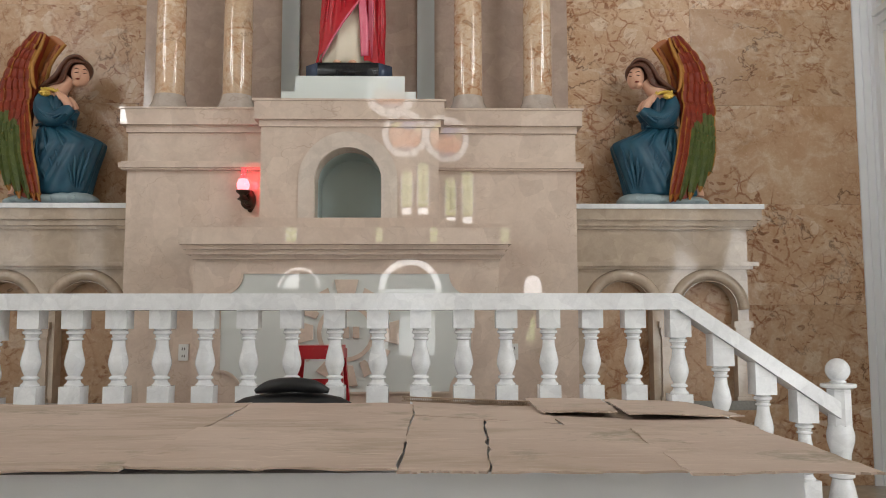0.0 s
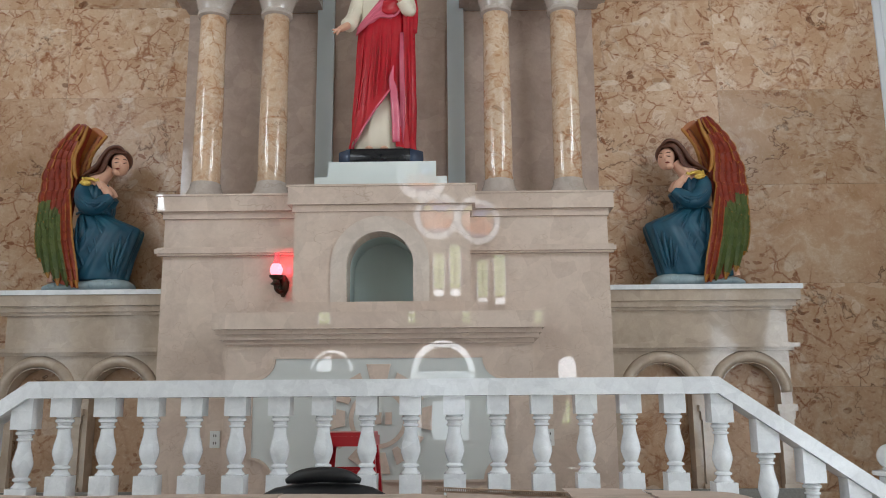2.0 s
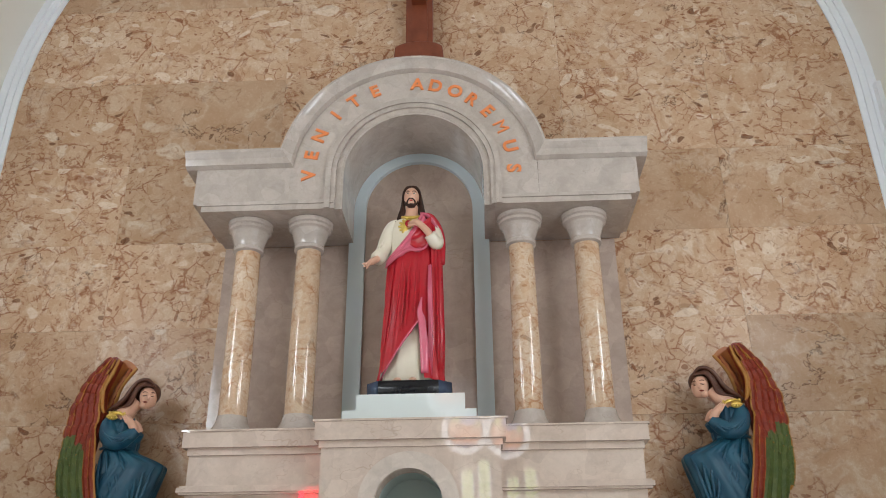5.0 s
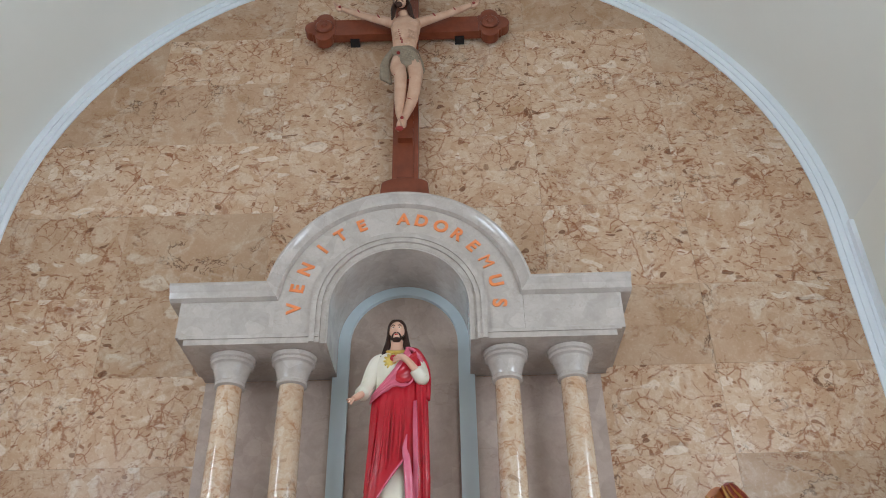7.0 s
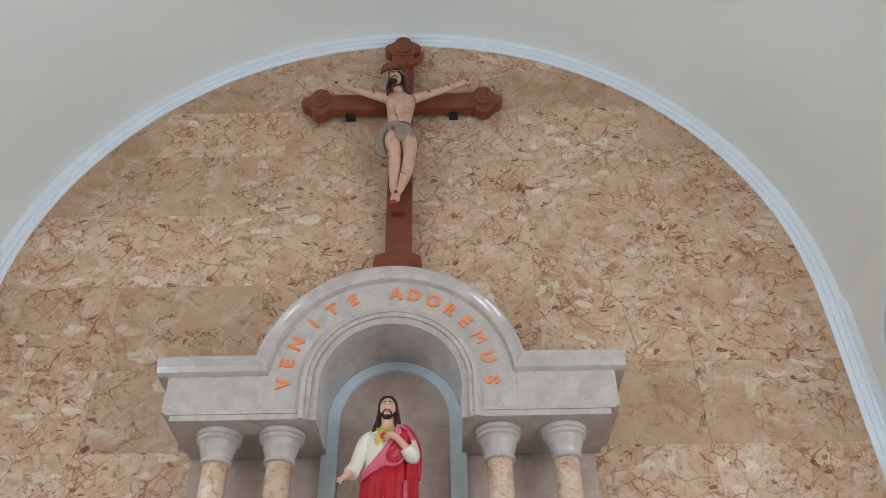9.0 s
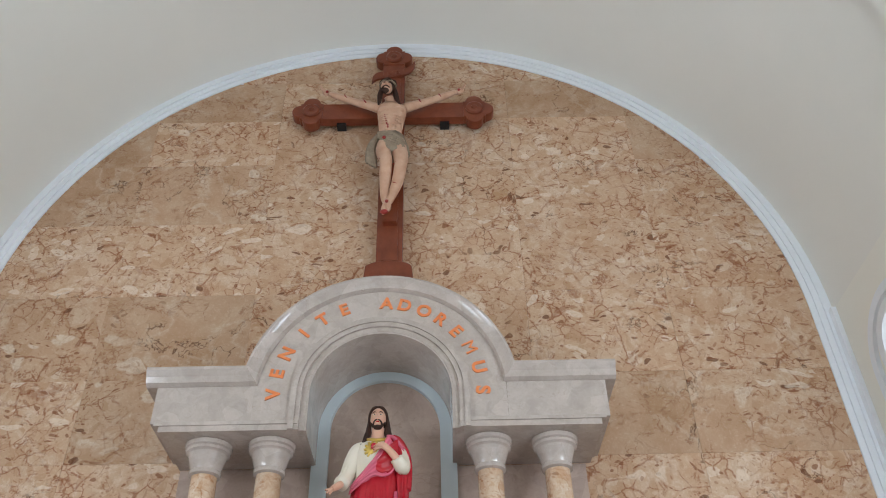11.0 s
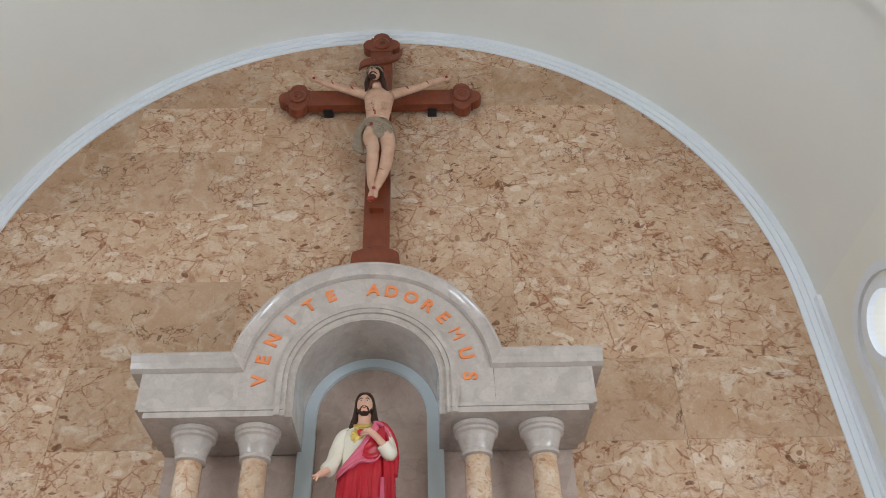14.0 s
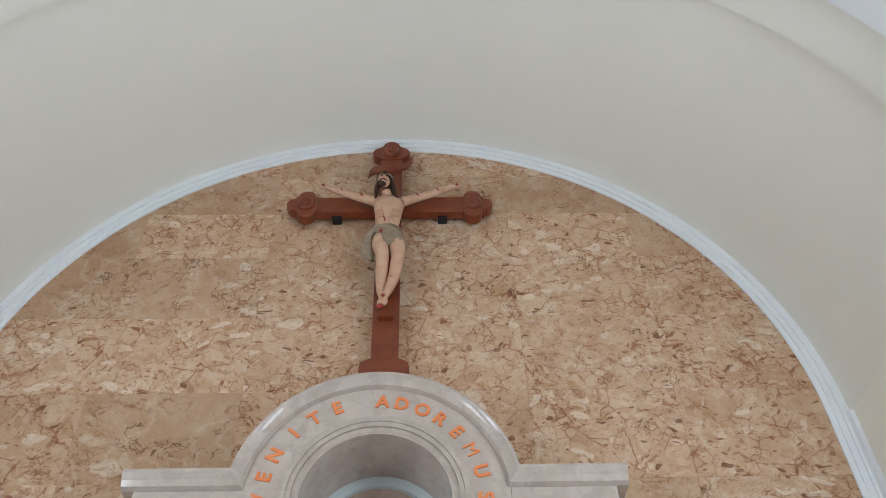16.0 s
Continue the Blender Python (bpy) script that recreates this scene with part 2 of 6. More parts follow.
M_WALL = breccia("breccia_wall", ((0.51, 0.33, 0.212), (0.41, 0.242, 0.134), (0.58, 0.418, 0.292)), (0.24, 0.08, 0.032), (0.73, 0.62, 0.50), 0.2, 1.0, 1.0, 0.14)
M_COLUMN = breccia("breccia_column", ((0.58, 0.41, 0.28), (0.48, 0.27, 0.14), (0.62, 0.49, 0.37)), (0.34, 0.12, 0.035), (0.72, 0.62, 0.50), 0.04, 1.25, 0.8, 0.6, 0.6)
M_CREAM = veined("cream_marble", (0.60, 0.47, 0.39), (0.68, 0.56, 0.475), (0.33, 0.21, 0.14), 0.0, 1.0, 0.6, 0.8)
M_PALE = veined("pale_marble", (0.455, 0.385, 0.335), (0.54, 0.465, 0.415), (0.30, 0.22, 0.17), 0.12, 1.2, 0.6, 0.5)
M_ARCH = veined("ivory_marble", (0.60, 0.505, 0.435), (0.66, 0.575, 0.51), (0.45, 0.33, 0.25), 0.08, 1.2, 0.3, 0.5)
M_WING = veined("wing_marble", (0.45, 0.355, 0.275), (0.53, 0.43, 0.345), (0.33, 0.21, 0.14), 0.06, 1.3, 0.5, 0.5)
M_MAUVE = veined("mauve_marble", (0.44, 0.33, 0.275), (0.53, 0.415, 0.35), (0.25, 0.15, 0.1), 0.1, 1.0, 0.5, 0.5)
M_WHITE = veined("white_marble", (0.74, 0.75, 0.77), (0.80, 0.81, 0.82), (0.55, 0.56, 0.59), 0.14, 2.0, 0.4, 0.5)
M_BLUEWHITE = plain("blue_white_paint", (0.56, 0.63, 0.67), (0.60, 0.67, 0.70), 0.35, 3.0)
M_PANEL = plain("white_glass_panel", (0.60, 0.62, 0.60), (0.64, 0.66, 0.64), 0.0, 2.0, 0, 0, 0.6)
M_PEDESTAL = plain("pedestal_lacquer", (0.66, 0.70, 0.68), (0.70, 0.74, 0.72), 0.03, 2.0, 0, 0, 0.5)
M_NICHE = plain("niche_paint", (0.45, 0.52, 0.50), (0.49, 0.56, 0.54), 0.45, 3.0, 0.05)
M_PLASTER = plain("cream_plaster", (0.80, 0.775, 0.695), (0.825, 0.80, 0.725), 0.75, 1.2, 0.06)
M_VAULT = plain("vault_plaster", (0.775, 0.755, 0.70), (0.80, 0.78, 0.725), 0.8, 0.9, 0.05)
M_TRIM = plain("white_trim_paint", (0.77, 0.79, 0.82), (0.80, 0.82, 0.85), 0.5, 2.5, 0.03)
M_FLOOR = veined("floor_tile", (0.45, 0.40, 0.34), (0.52, 0.47, 0.40), (0.3, 0.25, 0.2), 0.15, 1.0, 0.3)
M_JOINT = plain("dark_joint", (0.22, 0.16, 0.11), (0.26, 0.19, 0.13), 0.8)
M_WOOD = plain("red_brown_wood", (0.15, 0.032, 0.013), (0.215, 0.055, 0.023), 0.35, 9.0, 0.15, 0, 0.4, 60)
M_DOOR = plain("dark_door_wood", (0.022, 0.010, 0.008), (0.035, 0.015, 0.012), 0.3, 8.0, 0.1)
M_RED = plain("red_paint", (0.42, 0.008, 0.018), (0.52, 0.016, 0.03), 0.22, 5.0, 0.05, 0, 0.5)
M_PINK = plain("pink_paint", (0.62, 0.10, 0.17), (0.72, 0.17, 0.24), 0.22, 5.0, 0.03, 0, 0.5)
M_IVORY = plain("ivory_paint", (0.74, 0.66, 0.52), (0.80, 0.72, 0.60), 0.3, 6.0, 0.04)
M_SKIN = plain("painted_flesh", (0.66, 0.36, 0.245), (0.72, 0.42, 0.30), 0.35, 7.0, 0.04)
M_HAIR = plain("painted_brown", (0.030, 0.014, 0.010), (0.055, 0.024, 0.015), 0.6, 20.0, 0.2, 0, 0.25, 70)
M_HAIR2 = plain("painted_auburn", (0.085, 0.030, 0.017), (0.12, 0.045, 0.025), 0.4, 20.0, 0.3, 0, 0.4, 70)
M_GOLD = plain("gold_paint", (0.62, 0.40, 0.08), (0.7, 0.5, 0.12), 0.3, 12.0, 0.1, 0.6)
M_BLUE = plain("blue_robe_paint", (0.006, 0.045, 0.085), (0.018, 0.095, 0.145), 0.4, 7.0, 0.08, 0, 0.4)
M_WINGRED = plain("wing_red", (0.17, 0.014, 0.007), (0.27, 0.035, 0.010), 0.45, 14.0, 0.15)
M_WINGGOLD = plain("wing_orange", (0.34, 0.12, 0.015), (0.42, 0.20, 0.035), 0.45, 14.0, 0.15)
M_WINGEDGE = plain("wing_edge", (0.34, 0.085, 0.02), (0.42, 0.15, 0.035), 0.45, 14.0, 0.15)
M_WINGGREEN = plain("wing_green", (0.055, 0.085, 0.02), (0.10, 0.12, 0.03), 0.45, 14.0, 0.15)
M_CLOUD = plain("cloud_paint", (0.25, 0.33, 0.36), (0.40, 0.48, 0.50), 0.5, 8.0, 0.05)
M_LOIN = plain("loincloth_paint", (0.21, 0.155, 0.105), (0.33, 0.255, 0.18), 0.5, 14.0, 0.1)
M_BODY = plain("pale_flesh", (0.50, 0.28, 0.18), (0.62, 0.40, 0.28), 0.4, 9.0, 0.05)
M_BLOOD = plain("blood_paint", (0.25, 0.02, 0.015), (0.32, 0.04, 0.03), 0.4)
M_BLACK = plain("black_lacquer", (0.008, 0.008, 0.010), (0.012, 0.012, 0.015), 0.25)
M_BLUEBLACK = plain("blue_black_lacquer", (0.03, 0.045, 0.08), (0.06, 0.09, 0.15), 0.2)
M_LEATHER = plain("black_leather", (0.010, 0.010, 0.011), (0.016, 0.016, 0.018), 0.45, 10, 0.2, 0, 0.4, 120)
M_PLASTIC = plain("red_plastic", (0.50, 0.012, 0.022), (0.56, 0.02, 0.03), 0.3, 3.0)
M_CARD = None
M_CLOTH = plain("white_tablecloth", (0.74, 0.77, 0.82), (0.78, 0.81, 0.86), 0.85, 3.0, 0.1, 0, 0.2, 200)
M_ORANGE = plain("orange_letter_paint", (0.72, 0.20, 0.06), (0.76, 0.26, 0.09), 0.5, 10.0)
M_OUTLET = plain("outlet_plastic", (0.72, 0.73, 0.72), (0.76, 0.77, 0.76), 0.35)
M_DARK = plain("dark_metal", (0.02, 0.02, 0.022), (0.035, 0.035, 0.035), 0.4, 10, 0, 0.5)
M_BRONZE = plain("dark_bronze", (0.035, 0.022, 0.015), (0.06, 0.04, 0.025), 0.35, 20, 0.2, 0.7)
M_SKYPANE = glow("bright_window_glass", (0.90, 0.95, 1.0), 1.7)
M_LEAF = glow("leaf_stained_glass", (0.8, 0.9, 0.6), 6.5, "leaf")
M_ROSE = glow("rose_stained_glass", (0.8, 0.8, 0.9), 4.5, "rose")
M_BRIGHT = glow("daylight_pane", (0.93, 0.97, 1.0), 10.0)


def cardboard():
    n = Nodes("cardboard", 0.85, 0.2)
    v = n.coord(True)
    c = n.noise(v, 2.2, 6, 0.6)
    col = n.mix(n.grey(c.outputs["Fac"], 0.3, 0.7), (0.48, 0.375, 0.315), (0.58, 0.47, 0.405))
    # broad damp stains, greenish grime, pale scuffs, flutes
    st = n.noise(n.coord(True, (1, 2.5, 1)), 1.7, 6, 0.65).outputs["Fac"]
    col = n.mix(n.mix(1.0, n.grey(st, 0.50, 0.62), (0.55,) * 3, "MULTIPLY"), col, (0.34, 0.27, 0.20))
    gm = n.noise(n.warp(v, 3.0, 0.2), 4.5, 6, 0.7).outputs["Fac"]
    col = n.mix(n.mix(1.0, n.grey(gm, 0.57, 0.68), (0.6,) * 3, "MULTIPLY"), col, (0.22, 0.22, 0.16))
    sc = n.noise(n.coord(True, (1, 6, 1)), 7.0, 5, 0.7).outputs["Fac"]
    col = n.mix(n.mix(1.0, n.grey(sc, 0.56, 0.70), (0.6,) * 3, "MULTIPLY"), col, (0.72, 0.60, 0.52))
    g = n.noise(n.coord(True, (1, 60, 1)), 2.0, 3)
    n.set("Base Color", n.mix(n.mix(1.0, n.grey(g.outputs["Fac"], 0.4, 0.7), (0.2,) * 3, "MULTIPLY"), col, (0.50, 0.38, 0.28)))
    f = n.noise(v, 9.0, 4)
    n.bump(f.outputs["Fac"], 0.5, 0.015)
    return n.m


M_CARD = cardboard()


def lamp_glass(name, color, strength):
    n = Nodes(name, 0.15)
    n.set("Base Color", (0.8, 0.05, 0.08, 1))
    n.set("Emission Color", (*color, 1))
    n.set("Emission Strength", strength)
    return n.m


M_LAMP = lamp_glass("red_lamp_glass", (1.0, 0.25, 0.3), 0.4)
M_LAMP.node_tree.nodes["Principled BSDF"].inputs["Alpha"].default_value = 0.4
M_LAMPCORE = lamp_glass("lit_lamp_glass", (1.0, 0.30, 0.36), 2.6)


def pane_glass():
    n = Nodes("clear_glass", 0.02)
    n.set("Base Color", (0.9, 0.95, 0.95, 1))
    n.set("Transmission Weight", 1.0)
    n.set("IOR", 1.1)
    return n.m


M_GLASS = pane_glass()


# ---------- mesh helpers ----------
def part(name, bm, mats, parent=None, label="", smooth=False, bevel=0.0):
    """Links a bmesh as one mesh object, under a thing where one is given."""
    if bevel:
        sharp = [e for e in bm.edges if len(e.link_faces) == 2 and e.calc_face_angle(0) > 0.6]
        bmesh.ops.bevel(bm, geom=sharp, offset=bevel, segments=2, affect="EDGES", profile=0.5)
    bmesh.ops.recalc_face_normals(bm, faces=bm.faces)
    me = bpy.data.meshes.new(name)
    bm.to_mesh(me)
    bm.free()
    for m in mats if isinstance(mats, (list, tuple)) else (mats,):
        me.materials.append(m)
    if smooth:
        for p in me.polygons:
            p.use_smooth = True
        if smooth != "all":
            me.set_sharp_from_angle(angle=radians(38))
    ob = new(name, me)
    if parent:
        ob.parent = parent
    if label:
        ob["label"] = label
    return ob


def thing(name, label, category, at=(0, 0, 0), group="", kind=""):
    ob = new(name)
    ob.location = at
    ob.empty_display_size = 0.1
    return tagged(ob, label, category, group, kind)


def box(bm, x0, x1, y0, y1, z0, z1, mat=0):
    vs = [bm.verts.new(p) for p in ((x0, y0, z0), (x1, y0, z0), (x1, y1, z0), (x0, y1, z0), (x0, y0, z1), (x1, y0, z1), (x1, y1, z1), (x0, y1, z1))]
    for f in ((0, 3, 2, 1), (4, 5, 6, 7), (0, 1, 5, 4), (1, 2, 6, 5), (2, 3, 7, 6), (3, 0, 4, 7)):
        bm.faces.new([vs[i] for i in f]).material_index = mat
    return vs


def prism(bm, pts, d0, d1, plane="xz", mat=0):
    """A polygon in a plane, given depth from d0 to d1 along the third axis."""
    def put(p, d):
        return {"xz": (p[0], d, p[1]), "yz": (d, p[0], p[1]), "xy": (p[0], p[1], d)}[plane]
    a = [bm.verts.new(put(p, d0)) for p in pts]
    b = [bm.verts.new(put(p, d1)) for p in pts]
    k = len(pts)
    faces = [bm.faces.new(a), bm.faces.new(b[::-1])] + [bm.faces.new((a[i], b[i], b[(i + 1) % k], a[(i + 1) % k])) for i in range(k)]
    for f in faces:
        f.material_index = mat
    for f in faces[:2]:
        f.normal_update()
    bmesh.ops.triangulate(bm, faces=faces[:2])


def arc(cx, cz, r, a0, a1, n):
    return [(cx + r * math.cos(radians(a0 + (a1 - a0) * i / n)), cz + r * math.sin(radians(a0 + (a1 - a0) * i / n))) for i in range(n + 1)]


def arch_band(bm, cx, cz, r0, r1, d0, d1, foot=None, n=32, plane="xz", mat=0):
    """A half-round band between two radii, with straight legs down to foot."""
    a, b = arc(cx, cz, r0, 0, 180, n), arc(cx, cz, r1, 0, 180, n)
    if foot is not None:
        a = [(cx + r0, foot)] + a + [(cx - r0, foot)]
        b = [(cx + r1, foot)] + b + [(cx - r1, foot)]
    strip(bm, a, b, d0, d1, plane, mat)


def strip(bm, a, b, d0, d1, plane="xz", mat=0):
    """A solid between two polylines of equal length."""
    def put(p, d):
        return {"xz": (p[0], d, p[1]), "yz": (d, p[0], p[1]), "xy": (p[0], p[1], d)}[plane]
    rows = [[bm.verts.new(put(p, d)) for p in line] for line, d in ((a, d0), (b, d0), (b, d1), (a, d1))]
    k = len(a)
    for j in range(4):
        u, v = rows[j], rows[(j + 1) % 4]
        for i in range(k - 1):
            bm.faces.new((u[i], u[i + 1], v[i + 1], v[i])).material_index = mat
    for i in (0, k - 1):
        bm.faces.new([r[i] for r in rows]).material_index = mat


def lathe(bm, profile, at=(0, 0, 0), n=20, mat=0):
    """Turned work: (radius, height) pairs from the bottom up."""
    rings = [[bm.verts.new((at[0] + r * math.cos(2 * math.pi * i / n), at[1] + r * math.sin(2 * math.pi * i / n), at[2] + z)) for i in range(n)] for r, z in profile]
    for a, b in zip(rings, rings[1:]):
        for i in range(n):
            bm.faces.new((a[i], a[(i + 1) % n], b[(i + 1) % n], b[i])).material_index = mat
    for r, flip in ((rings[0], True), (rings[-1], False)):
        bm.faces.new(r[::-1] if flip else r).material_index = mat


def loft(bm, rings, n=40, mat=0, at=(0, 0, 0), cap=True):
    """Level rings (cx, cy, z, rx, ry, fold depth, fold count, phase), joined into a draped body."""
    made = []
    for cx, cy, z, rx, ry, fa, fk, ph in rings:
        row = []
        for i in range(n):
            t = 2 * math.pi * i / n
            f = 1 + fa * (math.sin(fk * t + ph) + 0.5 * math.sin((2 * fk + 1) * t + 2.3 * ph))
            row.append(bm.verts.new((at[0] + cx + rx * f * math.cos(t), at[1] + cy + ry * f * math.sin(t), at[2] + z)))
        made.append(row)
    for a, b in zip(made, made[1:]):
        for i in range(n):
            bm.faces.new((a[i], a[(i + 1) % n], b[(i + 1) % n], b[i])).material_index = mat
    if cap:
        bm.faces.new(made[0][::-1]).material_index = mat
        bm.faces.new(made[-1]).material_index = mat


def smooth_line(pts, per=6):
    """A rounded line through points (Catmull-Rom); works on tuples of any length."""
    out = []
    p = [pts[0]] + list(pts) + [pts[-1]]
    for i in range(1, len(p) - 2):
        for k in range(per):
            t = k / per
            out.append(tuple(0.5 * (2 * b + (c - a) * t + (2 * a - 5 * b + 4 * c - d) * t * t + (3 * b - a - 3 * c + d) * t ** 3) for a, b, c, d in zip(p[i - 1], p[i], p[i + 1], p[i + 2])))
    return out + [tuple(pts[-1])]


def tube(bm, pts, n=12, mat=0, flat=1.0, per=5):
    """A round limb through (x, y, z, radius); flat squeezes it in y."""
    line = smooth_line(pts, per)
    rings = []
    for i, (x, y, z, r) in enumerate(line):
        a, b = line[max(0, i - 1)], line[min(len(line) - 1, i + 1)]
        d = Vector((b[0] - a[0], b[1] - a[1], b[2] - a[2]))
        if d.length < 1e-7:
            d = Vector((0, 0, 1))
        d.normalize()
        side = d.cross(Vector((0, 1, 0)))
        side = side.normalized() if side.length > 0.05 else Vector((1, 0, 0))
        up = side.cross(d).normalized()
        ring = []
        for k in range(n):
            t = 2 * math.pi * k / n
            o = side * (r * math.cos(t)) + up * (r * math.sin(t))
            ring.append(bm.verts.new((x + o.x, y + o.y * flat, z + o.z)))
        rings.append(ring)
    for a, b in zip(rings, rings[1:]):
        for k in range(n):
            bm.faces.new((a[k], a[(k + 1) % n], b[(k + 1) % n], b[k])).material_index = mat
    bm.faces.new(rings[0][::-1]).material_index = mat
    bm.faces.new(rings[-1]).material_index = mat


def ball(bm, c, r, mat=0, turn=0.0, n=14, axis="Y"):
    """An ellipsoid; turn tilts it round an axis, in degrees."""
    m = Matrix.Translation(c) @ Matrix.Rotation(radians(turn), 4, axis) @ Matrix.Diagonal((*r, 1))
    k = max(5, n * 2 // 3)
    rows = []
    for j in range(1, k):
        b = math.pi * j / k
        rows.append([bm.verts.new(m @ Vector((math.sin(b) * math.cos(2 * math.pi * i / n), math.sin(b) * math.sin(2 * math.pi * i / n), math.cos(b)))) for i in range(n)])
    for u, v in zip(rows, rows[1:]):
        for i in range(n):
            bm.faces.new((u[i], v[i], v[(i + 1) % n], u[(i + 1) % n])).material_index = mat
    for row, z in ((rows[0], 1.0), (rows[-1], -1.0)):
        tip = bm.verts.new(m @ Vector((0, 0, z)))
        for i in range(n):
            bm.faces.new((row[i], row[(i + 1) % n], tip)).material_index = mat


def cut(bm, cutters):
    """The solid bm with the solids in cutters taken out."""
    def linked(b):
        bmesh.ops.recalc_face_normals(b, faces=b.faces)
        me = bpy.data.meshes.new("tmp")
        b.to_mesh(me)
        b.free()
        return new("tmp", me)
    base, tool = linked(bm), linked(cutters)
    mod = base.modifiers.new("cut", "BOOLEAN")
    mod.operation, mod.object, mod.solver = "DIFFERENCE", tool, "EXACT"
    dg = bpy.context.evaluated_depsgraph_get()
    me = bpy.data.meshes.new_from_object(base.evaluated_get(dg))
    out = bmesh.new()
    out.from_mesh(me)
    for o in (base, tool):
        bpy.data.objects.remove(o)
    return out


# ---------- the setting ----------
FLOOR, STAGE = 0.27, 0.93          # nave floor, raised sanctuary floor
WX, HALF, SPRING = 0.055, 4.20, 6.62  # apse wall: middle, half width, springing of its round head
SIDE = 4.40                        # half width between the side walls
BACK = -10.0

bm = bmesh.new()
box(bm, WX - 4.8, WX + 4.8, BACK - 0.3, 7.3, FLOOR - 0.2, FLOOR)
tagged(part("floor", bm, M_FLOOR), "polished beige stone church floor", "floor", kind="structure")

bm = bmesh.new()
box(bm, -1.86, 2.03, 4.5, 6.99, FLOOR, STAGE)
for sx, x0 in ((1, 2.03), (-1, -1.86)):
    for i in range(3):
        a, b = x0 + sx * 0.28 * i, x0 + sx * 0.28 * (i + 1)
        box(bm, min(a, b), max(a, b), 4.5, 6.99, FLOOR, STAGE - 0.165 * (i + 1))
tagged(part("sanctuary_platform", bm, M_FLOOR, bevel=0.008), "raised stone platform with side steps", "platform", kind="structure")

# end wall behind the slabs
bm = bmesh.new()
R = SIDE
pts = [(WX + R, FLOOR)] + arc(WX, SPRING, R, 0, 180, 48) + [(WX - R, FLOOR)]
prism(bm, pts, 7.02, 7.3)
wall_end = tagged(part("wall_north", bm, M_JOINT), "end wall clad in brown breccia marble slabs", "wall", kind="structure")

# side walls with the window group (two lancets and an oculus) and the arched door
WIN = (5.78, 6.25)     # lancet middles along the wall
LW, LZ0, LZ1 = 0.175, 4.33, 4.93
OCU = (6.01, 5.72, 0.30)


def window_cutters(bm, x0, x1, shift=0.0):
    for yc in WIN:
        prism(bm, [(yc + shift + LW, LZ0)] + arc(yc + shift, LZ1, LW, 0, 180, 16) + [(yc + shift - LW, LZ0)], x0, x1, "yz")
    prism(bm, arc(OCU[0] + shift, OCU[1], OCU[2], 0, 354, 31), x0, x1, "yz")


